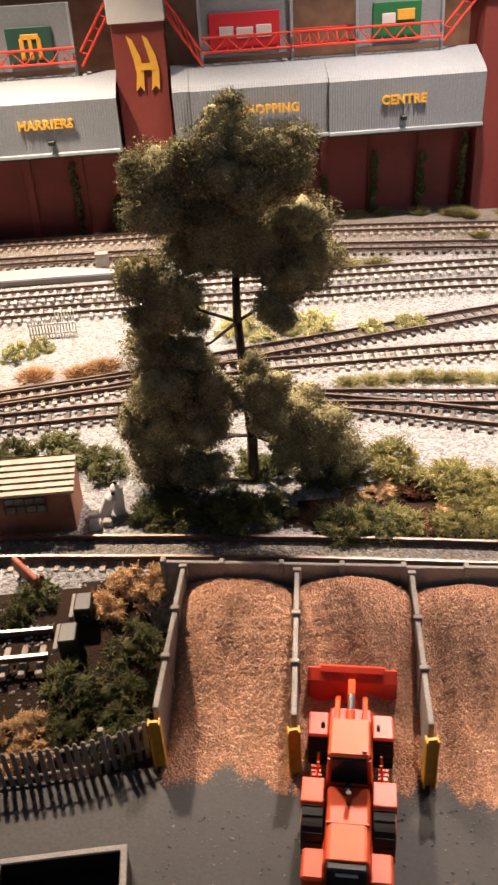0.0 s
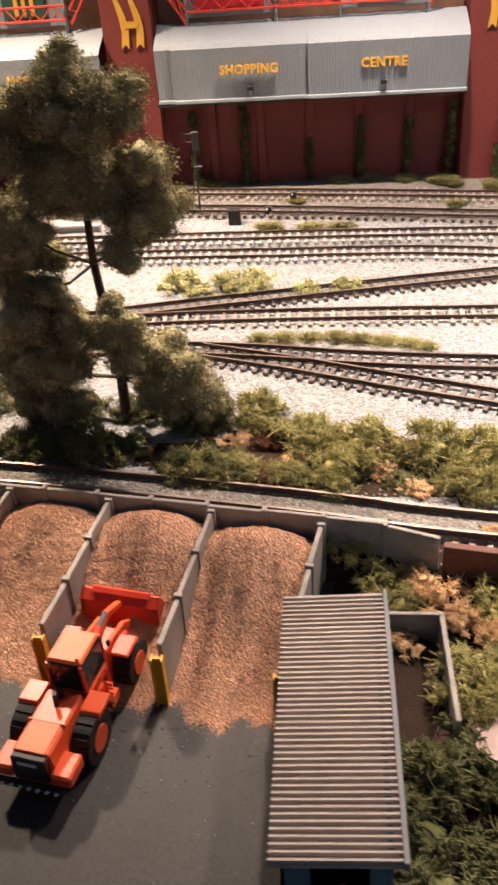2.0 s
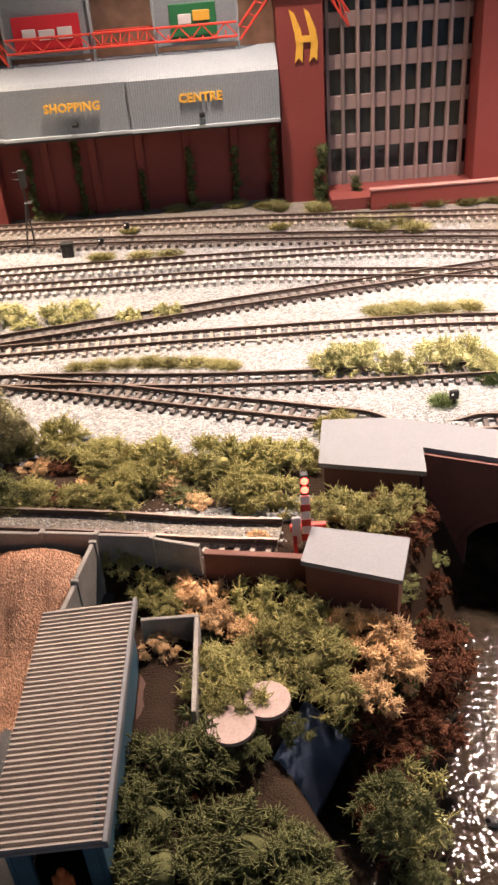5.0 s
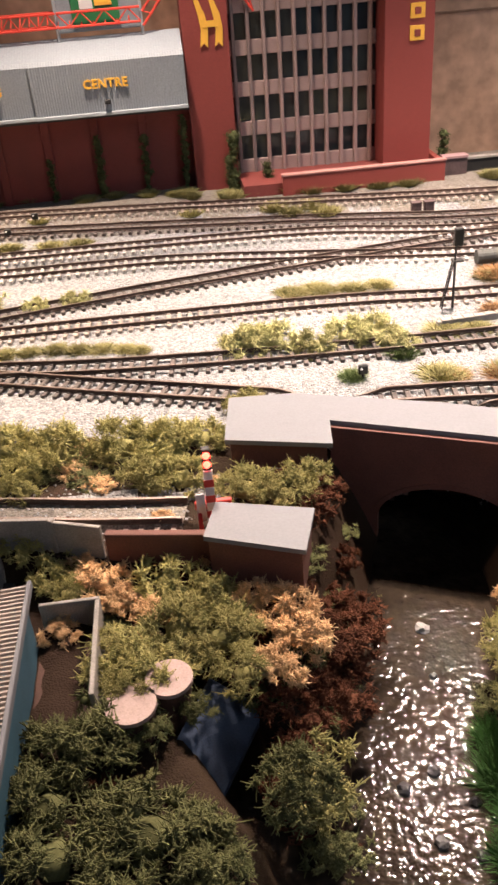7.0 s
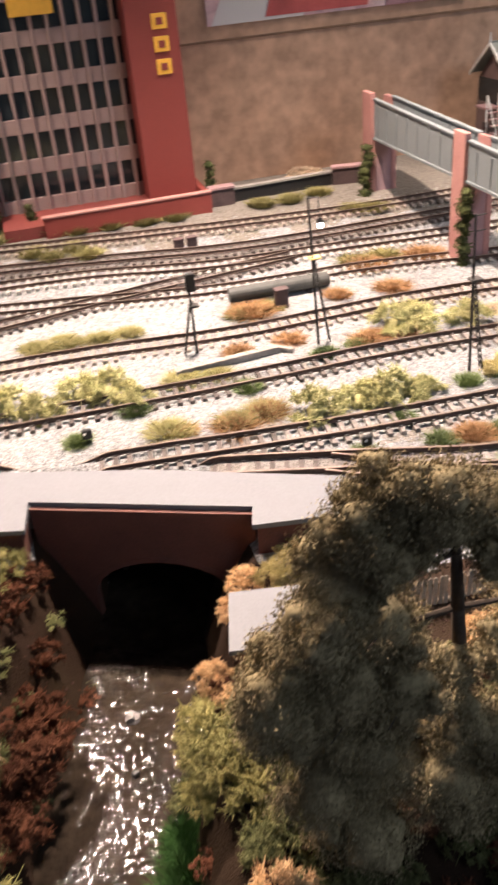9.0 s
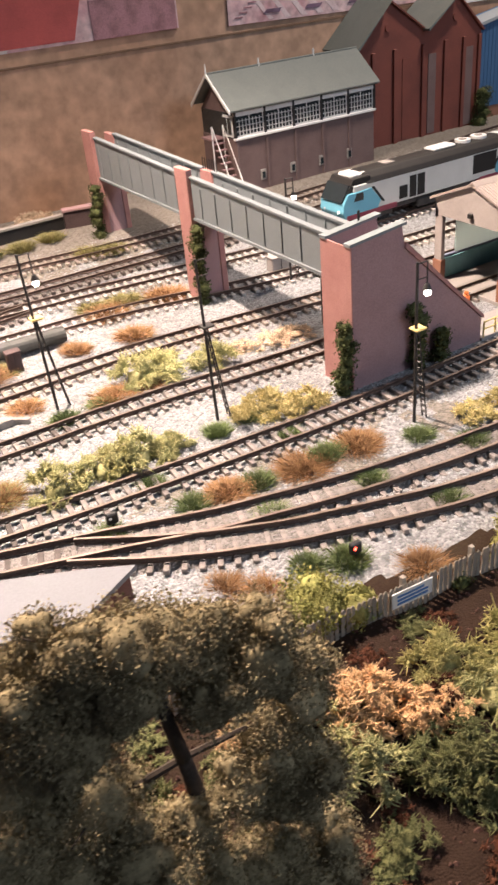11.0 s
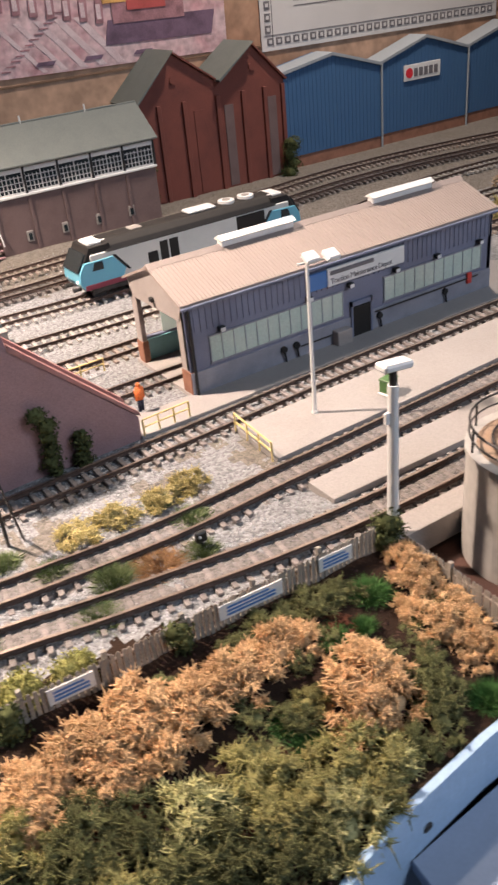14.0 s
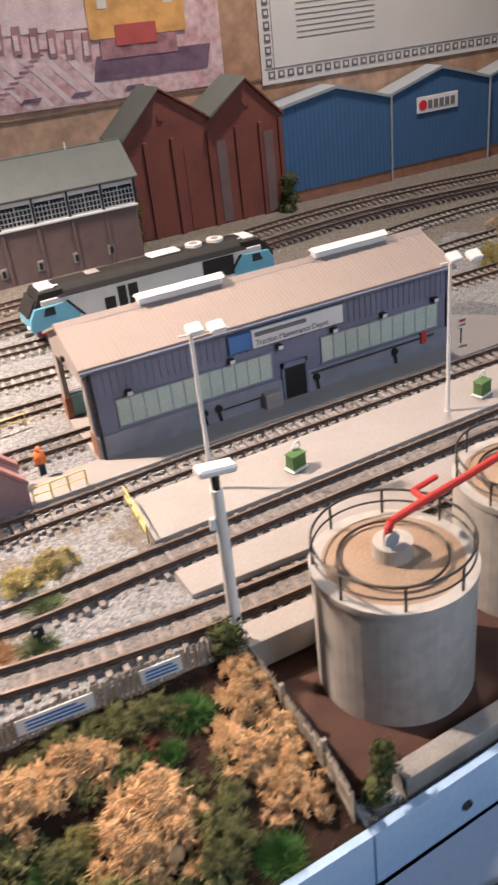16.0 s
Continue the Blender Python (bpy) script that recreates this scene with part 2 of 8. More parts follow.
LOCO_WHITE = mat("silver white loco side", (0.60, 0.60, 0.57), 0.35, vary=0.06, scale=60, bump=0.02)
LOCO_BLUE = mat("light blue cab", (0.15, 0.42, 0.55), 0.3, vary=0.06, scale=60, bump=0.02)
LOCO_BLACK = mat("black loco roof", (0.022, 0.020, 0.019), 0.6, spec=0.25, vary=0.15, scale=90, bump=0.04)
MAROON = mat("maroon solebar", (0.22, 0.04, 0.065), 0.4, vary=0.1, scale=60, bump=0.02)
PAPER = mat("white paper", (0.56, 0.54, 0.53), 0.6, vary=0.05, scale=20, bump=0.02)
PINK = mat("faded pink print", (0.54, 0.40, 0.41), 0.35, vary=0.4, scale=34, fine=120, bump=0.0, tint=(0.45, 0.22, 0.24))
PRINT_RED = mat("red print", (0.42, 0.09, 0.085), 0.35, vary=0.2, scale=40, bump=0.0)
PRINT_MAROON = mat("dull maroon print", (0.36, 0.19, 0.21), 0.35, vary=0.45, scale=70, bump=0.0)
PRINT_YEL = mat("orange print", (0.66, 0.36, 0.13), 0.35, vary=0.3, scale=60, bump=0.0)
PRINT_VIOLET = mat("violet grey print", (0.17, 0.11, 0.16), 0.35, vary=0.4, scale=60, bump=0.0)
PRINT_PALE = mat("pale pink print", (0.60, 0.49, 0.50), 0.35, vary=0.35, scale=60, bump=0.0, tint=(0.46, 0.32, 0.34))
PRINT_GREY = mat("grey print", (0.16, 0.15, 0.16), 0.35, vary=0.2, scale=40, bump=0.0)
PRINT_BLUE = mat("blue print", (0.06, 0.17, 0.42), 0.4, vary=0.1, scale=40, bump=0.0)
HIVIS = mat("orange work clothes", (0.75, 0.19, 0.05), 0.7, vary=0.15, scale=300, bump=0.05)
NAVY = mat("dark trousers", (0.03, 0.035, 0.06), 0.7, vary=0.15, scale=300, bump=0.05)
GREENBOX = mat("green bin", (0.07, 0.15, 0.045), 0.5, vary=0.15, scale=150, bump=0.05)
PIPE_DK = mat("dark grey pipe load", (0.07, 0.07, 0.065), 0.6, vary=0.25, scale=150, bump=0.1)
GREYBLUE = mat("blue grey channel paint", (0.06, 0.08, 0.13), 0.5, vary=0.3, scale=60, bump=0.1)
LED_WHITE = emit("white signal light", (1.0, 0.96, 0.86), 12)
LED_RED = emit("red signal light", (1.0, 0.05, 0.03), 14)
BARK = mat("dark brown bark", (0.06, 0.042, 0.03), 0.85, vary=0.3, scale=200, bump=0.3)
LICHEN = mat("olive green lichen", (0.32, 0.285, 0.115), 1.0, spec=0.08, vary=0.3, scale=3.5, fine=24, rnd=0.22, island=0.22, bump=0, tint=(0.18, 0.19, 0.08))
LICHEN_DARK = mat("deep green lichen", (0.145, 0.145, 0.063), 1.0, spec=0.08, vary=0.3, scale=3.5, fine=24, rnd=0.22, island=0.22, bump=0, tint=(0.085, 0.095, 0.045))
LICHEN_YEL = mat("yellow green lichen", (0.47, 0.39, 0.18), 1.0, spec=0.08, vary=0.3, scale=3.5, fine=24, rnd=0.18, island=0.22, bump=0, tint=(0.27, 0.22, 0.06))
LICHEN_OR = mat("orange tan lichen", (0.67, 0.45, 0.25), 1.0, spec=0.08, vary=0.3, scale=3.5, fine=24, rnd=0.15, island=0.22, bump=0, tint=(0.46, 0.25, 0.115))
LICHEN_RUST = mat("rust brown lichen", (0.105, 0.043, 0.025), 1.0, spec=0.05, vary=0.35, scale=3.5, fine=24, rnd=0.25, island=0.25, bump=0, tint=(0.055, 0.024, 0.016))
LICHEN_CREAM = mat("cream straw lichen", (0.60, 0.46, 0.33), 1.0, spec=0.08, vary=0.3, scale=3.5, fine=24, rnd=0.15, island=0.22, bump=0)
LICHEN_PALE = mat("pale yellow green lichen", (0.46, 0.43, 0.21), 1.0, spec=0.08, vary=0.3, scale=3.5, fine=24, rnd=0.15, island=0.25, bump=0, tint=(0.22, 0.25, 0.10))
GRASS = mat("green static grass", (0.16, 0.20, 0.085), 1.0, spec=0.08, vary=0.25, scale=90, rnd=0.25, island=0.35, bump=0)
GRASS_DK = mat("dark green static grass", (0.055, 0.125, 0.035), 1.0, spec=0.08, vary=0.25, scale=90, rnd=0.25, island=0.35, bump=0)
GRASS_BR = mat("russet static grass", (0.27, 0.15, 0.08), 1.0, spec=0.08, vary=0.25, scale=90, rnd=0.25, island=0.4, bump=0, tint=(0.22, 0.15, 0.05))
GRASS_OL = mat("olive static grass", (0.25, 0.22, 0.10), 1.0, spec=0.08, vary=0.25, scale=90, rnd=0.25, island=0.4, bump=0, tint=(0.10, 0.12, 0.04))
FOLIAGE = mat("olive grey foliage", (0.35, 0.315, 0.18), 1.0, spec=0.05, vary=0.35, scale=60, fine=700, island=0.35, bump=0, tint=(0.18, 0.165, 0.08))
FOLIAGE_NEAR = mat("brown olive foliage", (0.31, 0.25, 0.145), 1.0, spec=0.03, vary=0.4, scale=50, fine=700, island=0.18, bump=0, tint=(0.19, 0.155, 0.09))
FOAM = mat("yellow green foam", (0.30, 0.285, 0.10), 1.0, spec=0.08, vary=0.35, scale=60, fine=700, island=0.4, bump=0, tint=(0.15, 0.16, 0.05))
IVY = mat("dark ivy", (0.085, 0.095, 0.040), 1.0, spec=0.08, vary=0.3, scale=90, island=0.45, bump=0)

# ---- mesh helpers ----


def as_mesh(name, bm, mats):
    me = bpy.data.meshes.new(name)
    bm.normal_update()
    bm.to_mesh(me)
    bm.free()
    for m in (mats if isinstance(mats, (list, tuple)) else [mats]):
        me.materials.append(m)
    return me


def part(name, bm, material, parent=None, label="", smooth=False):
    me = as_mesh(name, bm, material)
    if smooth:
        me.polygons.foreach_set("use_smooth", [True] * len(me.polygons))
    ob = new(name, me)
    if parent is not None:
        ob.parent = parent
    if label:
        ob["label"] = label
    return ob


def empty(name, m=None):
    ob = new(name)
    ob.empty_display_size = 0.01
    if m is not None:
        ob.matrix_world = m
    return ob


def box(x0, x1, y0, y1, z0, z1, bevel=0.0, bm=None, m=None):
    """A box from bounds, its edges rounded by bevel."""
    own = bmesh.new()
    bmesh.ops.create_cube(own, size=1.0, matrix=Matrix.Translation(((x0 + x1) / 2, (y0 + y1) / 2, (z0 + z1) / 2)) @ Matrix.Diagonal((x1 - x0, y1 - y0, z1 - z0, 1)))
    if bevel:
        bmesh.ops.bevel(own, geom=own.edges[:], offset=bevel, segments=1, affect="EDGES")
    if m is not None:
        bmesh.ops.transform(own, matrix=m, verts=own.verts)
    return own if bm is None else merge(bm, own)


def merge(bm, other):
    me = bpy.data.meshes.new("tmp")
    other.to_mesh(me)
    other.free()
    bm.from_mesh(me)
    bpy.data.meshes.remove(me)
    return bm


def prism(points, axis, a, b, bevel=0.0, bm=None, m=None):
    """A polygon pushed from a to b along an axis; points are the other two coordinates in order."""
    own = bmesh.new()

    def at(p, v):
        return (v, p[0], p[1]) if axis == "x" else (p[0], v, p[1]) if axis == "y" else (p[0], p[1], v)
    lo = [own.verts.new(at(p, a)) for p in points]
    hi = [own.verts.new(at(p, b)) for p in points]
    k = len(points)
    own.faces.new(lo)
    own.faces.new(hi[::-1])
    for i in range(k):
        own.faces.new((lo[i], hi[i], hi[(i + 1) % k], lo[(i + 1) % k]))
    bmesh.ops.recalc_face_normals(own, faces=own.faces)
    if bevel:
        bmesh.ops.bevel(own, geom=own.edges[:], offset=bevel, segments=1, affect="EDGES")
    if m is not None:
        bmesh.ops.transform(own, matrix=m, verts=own.verts)
    return own if bm is None else merge(bm, own)


def rod(p, q, r, r2=None, n=8, bm=None):
    """A round bar from p to q."""
    own = bmesh.new()
    p, q = Vector(p), Vector(q)
    d = q - p
    bmesh.ops.create_cone(own, cap_ends=True, segments=n, radius1=r, radius2=r if r2 is None else r2, depth=d.length,
                          matrix=Matrix.Translation((p + q) / 2) @ d.to_track_quat("Z", "Y").to_matrix().to_4x4())
    return own if bm is None else merge(bm, own)


def ball(c, r, sub=2, bm=None, squash=1.0):
    own = bmesh.new()
    bmesh.ops.create_icosphere(own, subdivisions=sub, radius=r, matrix=Matrix.Translation(c) @ Matrix.Diagonal((1, 1, squash, 1)))
    return own if bm is None else merge(bm, own)


def smooth_step(a, b, v):
    u = np.clip((np.asarray(v, float) - a) / (b - a), 0, 1)
    return u * u * (3 - 2 * u)


def lettering(name, text, size, depth, material, m, parent, spacing=1.0, thick=0.0):
    cu = bpy.data.curves.new(name, "FONT")
    cu.body, cu.size, cu.extrude, cu.align_x, cu.space_character = text, size, depth, "LEFT", spacing
    cu.resolution_u = 2
    cu.offset = thick
    tmp = new(name, cu)
    dg = bpy.context.evaluated_depsgraph_get()
    me = bpy.data.meshes.new_from_object(tmp.evaluated_get(dg))
    bpy.data.objects.remove(tmp)
    me.materials.clear()
    me.materials.append(material)
    ob = new(name, me)
    ob.parent = parent
    ob.matrix_local = m
    return ob


# ---- the lie of the land ----


def river_x(y):
    return np.interp(y, [0.0, 0.13, 0.19, 0.27, 0.34], [0.292, 0.300, 0.315, 0.342, 0.362])


def bay_wall_y(x):
    return 0.3035 - 0.165 * (x + 0.03)


def bridge_face_y(x):
    return 0.3335 - 0.45 * (x - 0.302)


def front_edge_y(x):
    return np.interp(x, [-0.5, 0.62, 0.68, 0.71, 0.74, 0.78, 0.84, 0.90, 1.8], [0.055, 0.055, 0.072, 0.083, 0.089, 0.0935, 0.0965, 0.1005, 0.16])


def wobble(x, y, s):
    return (np.sin(x * 61 * s + 1.3) * np.cos(y * 53 * s + 0.4) + 0.6 * np.sin((x + y) * 117 * s + 2.1) * np.cos((x - y) * 97 * s)) / 1.6


def ground_z(x, y):
    """Height of the modelled land."""
    x, y = np.asarray(x, float), np.asarray(y, float)
    z = 0.018 * smooth_step(0.60, 0.80, y)
    # sunken yard and the slope beside it
    low = (1 - smooth_step(-0.004, 0.0, y - bay_wall_y(x))) * smooth_step(-0.050, -0.044, x) * (1 - smooth_step(0.13, 0.20, x))
    slope = (1 - smooth_step(0.215, 0.285, y)) * smooth_step(0.13, 0.19, x) * (1 - smooth_step(0.40, 0.45, x))
    garden = (1 - smooth_step(0.205, 0.30, y)) * (1 - smooth_step(-0.046, -0.038, x))
    z = z - 0.0185 * np.maximum(np.maximum(low, slope), garden)
    bank = (1 - smooth_step(0.09, 0.20, y)) * smooth_step(0.40, 0.45, x)
    z = z - 0.013 * bank
    pit = smooth_step(0.8315, 0.8325, x) * (1 - smooth_step(0.205, 0.206, y))
    z = z * (1 - pit) - 0.016 * pit
    # river and side channel
    rough = 0.004 * wobble(x, y, 1.0)
    d = np.abs(x - river_x(y))
    side = np.where(x < river_x(y), 0.046, 0.040)
    carve = (1 - smooth_step(0.020, side + 0.020, d + rough)) * (1 - smooth_step(0.0, 0.003, y - bridge_face_y(x) - 0.055))
    z = z * (1 - carve) - 0.066 * carve
    cx = np.interp(y, [0.05, 0.13, 0.165, 0.20], [0.262, 0.252, 0.238, 0.215])
    gully = (1 - smooth_step(0.008, 0.026, np.abs(x - cx))) * (1 - smooth_step(0.185, 0.215, y))
    z = z * (1 - gully) - 0.056 * gully
    veg = (y < 0.30) & (x > 0.12) & (x < 0.83)
    z = z + np.where(veg, 0.0022 * wobble(x, y, 2.0) * (1 - pit), 0.0005 * wobble(x, y, 1.6))
    return z


def gz(x, y):
    return float(ground_z(x, y))


def build_ground():
    nx, ny = 470, 200
    xs = np.linspace(-0.50, 1.80, nx)
    ts = np.linspace(0, 1, ny)
    X = np.repeat(xs[:, None], ny, 1)
    Y = front_edge_y(X) + (0.872 - front_edge_y(X)) * ts[None, :]
    Z = ground_z(X, Y)
    verts = np.stack([X, Y, Z], -1).reshape(-1, 3)
    i, j = np.meshgrid(np.arange(nx - 1), np.arange(ny - 1), indexing="ij")
    a = (i * ny + j).ravel()
    faces = np.stack([a, a + ny, a + ny + 1, a + 1], -1)
    me = bpy.data.meshes.new("ground")
    me.from_pydata(verts.tolist(), [], faces.tolist())
    for m in (BALLAST, SOIL, BALLAST_DUST):
        me.materials.append(m)
    cx, cy = verts[faces][:, :, 0].mean(1), verts[faces][:, :, 1].mean(1)
    edge = 0.010 * wobble(cx, cy, 1.5) + 0.004 * wobble(cx, cy, 4)
    soil = np.where(cx < 0.24, cy < np.where(cx < -0.05, 0.315, 0.300) + edge * 0.5, cy < np.interp(cx, [0.24, 0.45, 0.83], [0.33, 0.235, 0.205]) + edge * 0.6)
    hedge = (cx > 0.0) & (cx < 0.28) & (np.abs(cy - 0.350 + 0.1 * (cx - 0.12)) < 0.028 * np.sqrt(np.clip(1 - ((cx - 0.15) / 0.125) ** 2, 0, 1)) + edge * 0.8)
    soil = (soil & ~(cx > 0.83)) | ((ground_z(cx, cy) < -0.003) & (cx > 0.2) & (cx < 0.45))
    dust = (cy > 0.745 - 0.10 * (cx - 0.1) + edge * 2) | ((cx > 0.48) & (cy < 0.345) & (cy > 0.30 - 0.05 * (cx - 0.5)) & (edge > 0.001))
    idx = np.where(soil | hedge, 1, np.where(dust, 2, 0))
    me.polygons.foreach_set("material_index", idx.astype(np.int32))
    me.polygons.foreach_set("use_smooth", [True] * len(faces))
    tagged(new("ground", me), "grey stone ballast and brown scatter soil over the baseboard", "ground", kind="structure")


build_ground()

# room floor below, back board, fascia
tagged(part("floor", box(-4, 6, -4, 3, -1.02, -1.0), mat("grey room floor", (0.2, 0.19, 0.18), 0.7, scale=3)), "grey floor of the room far below the layout", "floor", kind="structure")
tagged(part("wall_back", box(-0.9, 2.3, 0.866, 0.884, -0.05, 0.75), BOARD), "stained tan hardboard back board behind the layout", "wall", kind="structure")
seam = part("trim", box(-0.9, 2.3, 0.8645, 0.8665, 0.1575, 0.1595), mat("board seam", (0.20, 0.12, 0.075), 0.8))
tagged(seam, "dark horizontal seam across the tan back board", "seam", kind="structure")


def fascia():
    root = tagged(empty("fascia_board"), "pale blue painted front edge board with countersunk screws", "board", kind="structure")
    xs = [-0.50, 0.10, 0.62, 0.66, 0.70, 0.71, 0.735, 0.78, 0.8285, 0.8295, 0.90, 1.25, 1.8]

    def strip(x0, x1, z0, z1, off):
        bm = bmesh.new()
        pts = [x for x in xs if x0 <= x <= x1]
        rows = []
        for x in pts:
            y = float(front_edge_y(x))
            rows.append([bm.verts.new(v) for v in ((x, y - off, z0), (x, y - off, z1), (x, y - off + 0.0035, z1), (x, y - off + 0.0035, z0))])
        for a, b in zip(rows, rows[1:]):
            for k in range(4):
                bm.faces.new((a[k], b[k], b[(k + 1) % 4], a[(k + 1) % 4]))
        bm.faces.new(rows[0])
        bm.faces.new(rows[-1][::-1])
        bmesh.ops.recalc_face_normals(bm, faces=bm.faces)
        return bm
    part("upper_board", strip(-0.5, 0.735, -0.20, -0.011, 0.003), FASCIA, root)
    part("upper_board", strip(0.735, 0.8285, -0.20, -0.011, 0.003), FASCIA, root)
    part("upper_board", strip(0.8295, 1.8, -0.20, -0.011, 0.003), FASCIA, root)
    shelf = tagged(empty("shelf"), "white painted shelf below the blue edge board, with specks", "shelf")
    part("board", prism([(0.7235, 0.0850), (0.7365, 0.0875), (0.7235, -0.045), (1.8, -0.02), (1.8, 0.159), (0.90, 0.0990), (0.84, 0.0950), (0.78, 0.0920)], "z", -0.047, -0.041, 0.0004), FASCIA_LOW, shelf)
    part("end_board", prism([(0.7055, 0.060), (0.7125, 0.076), (0.7228, 0.0848), (0.7228, -0.045), (0.7055, -0.045)], "z", -0.0475, -0.0412, 0.0004), FASCIA_LOW, shelf)
    for k, off in enumerate((0.0, 0.022)):
        cable = bmesh.new()
        way = [Vector((x + off * 0.45, y - off, -0.0385)) for x, y in ((0.735, 0.018), (0.757, 0.037), (0.773, 0.046), (0.789, 0.052), (0.806, 0.058), (0.822, 0.0625), (0.850, 0.066), (0.95, 0.068))]
        for a, b in zip(way, way[1:]):
            rod(a, b, 0.0025, n=10, bm=cable)
            ball(b, 0.0025, 1, bm=cable)
        tagged(part("power_cable", cable, BLACKISH), "black power cable lying on the white shelf", "cable", group="cables on the shelf")
    for x in (0.745, 0.80, 0.875, 0.95):
        for z in (-0.030,):
            y = float(front_edge_y(x)) - 0.003
            bm = rod((x, y + 0.001, z), (x, y - 0.0006, z), 0.0026, n=12)
            box(x - 0.0018, x + 0.0018, y - 0.0012, y - 0.0004, z - 0.0003, z + 0.0003, bm=bm)
            part("screw", bm, IRON, root, "dark screw head")


fascia()

# ---- tracks ----


def spline(points, step=0.004):
    """Even points along a smooth curve through the given ones."""
    p = np.array(points, float)
    seg = np.r_[0, np.cumsum(np.hypot(*np.diff(p, axis=0).T))]
    m = np.gradient(p, seg, axis=0)
    s = np.arange(0, seg[-1], step)
    k = np.clip(np.searchsorted(seg, s, "right") - 1, 0, len(p) - 2)
    h = (seg[k + 1] - seg[k])[:, None]
    u = ((s - seg[k]) / h[:, 0])[:, None]
    return (2 * u**3 - 3 * u**2 + 1) * p[k] + (u**3 - 2 * u**2 + u) * h * m[k] + (-2 * u**3 + 3 * u**2) * p[k + 1] + (u**3 - u**2) * h * m[k + 1]


TRACKS = {}
SLEEPER_MESHES = {}
GAUGE = 0.0165


def sleeper_mesh(material):
    if material.name not in SLEEPER_MESHES:
        bm = box(-0.0015, 0.0015, -0.0152, 0.0152, -0.0015, 0.0012, 0.0003)
        for s in (-1, 1):
            for o in (-0.0016, 0.0016):
                box(-0.001, 0.001, s * GAUGE / 2 + o - 0.0006, s * GAUGE / 2 + o + 0.0006, 0.0012, 0.0020, bm=bm)
        SLEEPER_MESHES[material.name] = as_mesh("sleeper", bm, material)
    return SLEEPER_MESHES[material.name]


def track(points, label, sleeper=None, bed=None, pitch=0.0082, sink=0.0):
    sleeper = sleeper or SLEEPER
    c = spline(points)
    t = np.gradient(c, axis=0)
    t /= np.hypot(t[:, 0], t[:, 1])[:, None]
    nrm = np.stack([-t[:, 1], t[:, 0]], -1)
    z = ground_z(c[:, 0], c[:, 1])
    z = np.convolve(np.pad(z, 6, mode="edge"), np.ones(13) / 13, "valid") + 0.0012
    root = tagged(empty("railway_track"), label, "track", group="tracks of the yard")
    TRACKS[root.name] = (c, nrm, z, bed)
    for s in (-1, 1):
        bm = bmesh.new()
        prof = [(-0.0011, 0.001), (-0.0011, 0.0017), (-0.0004, 0.0021), (-0.0004, 0.0031), (-0.0008, 0.0033), (-0.0008, 0.0040), (0.0008, 0.0040), (0.0008, 0.0033), (0.0004, 0.0031), (0.0004, 0.0021), (0.0011, 0.0017), (0.0011, 0.001)]
        rings = []
        for q, n, h in zip(c, nrm, z):
            rings.append([bm.verts.new((q[0] + n[0] * (s * GAUGE / 2 + o), q[1] + n[1] * (s * GAUGE / 2 + o), h + v)) for o, v in prof])
        for a, b in zip(rings, rings[1:]):
            for k in range(len(prof) - 1):
                f = bm.faces.new((a[k], b[k], b[k + 1], a[k + 1]))
                f.material_index = 1 if k == 5 else 0
        bm.faces.new(rings[0])
        bm.faces.new(rings[-1][::-1])
        bmesh.ops.recalc_face_normals(bm, faces=bm.faces)
        part("rail", bm, [RAIL, RAILTOP], root)
    if bed is not None:
        bm = bmesh.new()
        rows = []
        for k, (q, n, h) in enumerate(zip(c, nrm, z)):
            w = 0.0125 + 0.0018 * math.sin(k * 0.9) + 0.0012 * math.sin(k * 2.3)
            rows.append([bm.verts.new((q[0] + n[0] * o, q[1] + n[1] * o, h + v)) for o, v in ((-w, -0.0024), (-0.0085, 0.0002), (0.0085, 0.0002), (w, -0.0024))])
        for a, b in zip(rows, rows[1:]):
            for k in range(3):
                bm.faces.new((a[k], b[k], b[k + 1], a[k + 1]))
        part("stained_bed", bm, bed, root, "oily brown stone between the rails")
    me, worn = sleeper_mesh(sleeper), sleeper_mesh(SLEEPER_WORN)
    d = np.r_[0, np.cumsum(np.hypot(*np.diff(c, axis=0).T))]
    rng = random.Random(len(TRACKS))
    for k, s in enumerate(np.arange(0.004, d[-1], pitch)):
        if k >= 290:
            break
        i = min(int(np.searchsorted(d, s)), len(c) - 1)
        dusty = sleeper is SLEEPER and c[i][1] < 0.5 and c[i][0] + rng.uniform(-0.06, 0.06) > 0.46
        ob = new("sleeper", worn if dusty else me)
        ob.parent = root
        ob.matrix_world = Matrix.Translation((c[i][0], c[i][1], z[i] - sink + rng.uniform(-0.0002, 0.0001))) @ Matrix.Rotation(math.atan2(t[i][1], t[i][0]) + rng.uniform(-0.02, 0.02), 4, "Z")
    return root


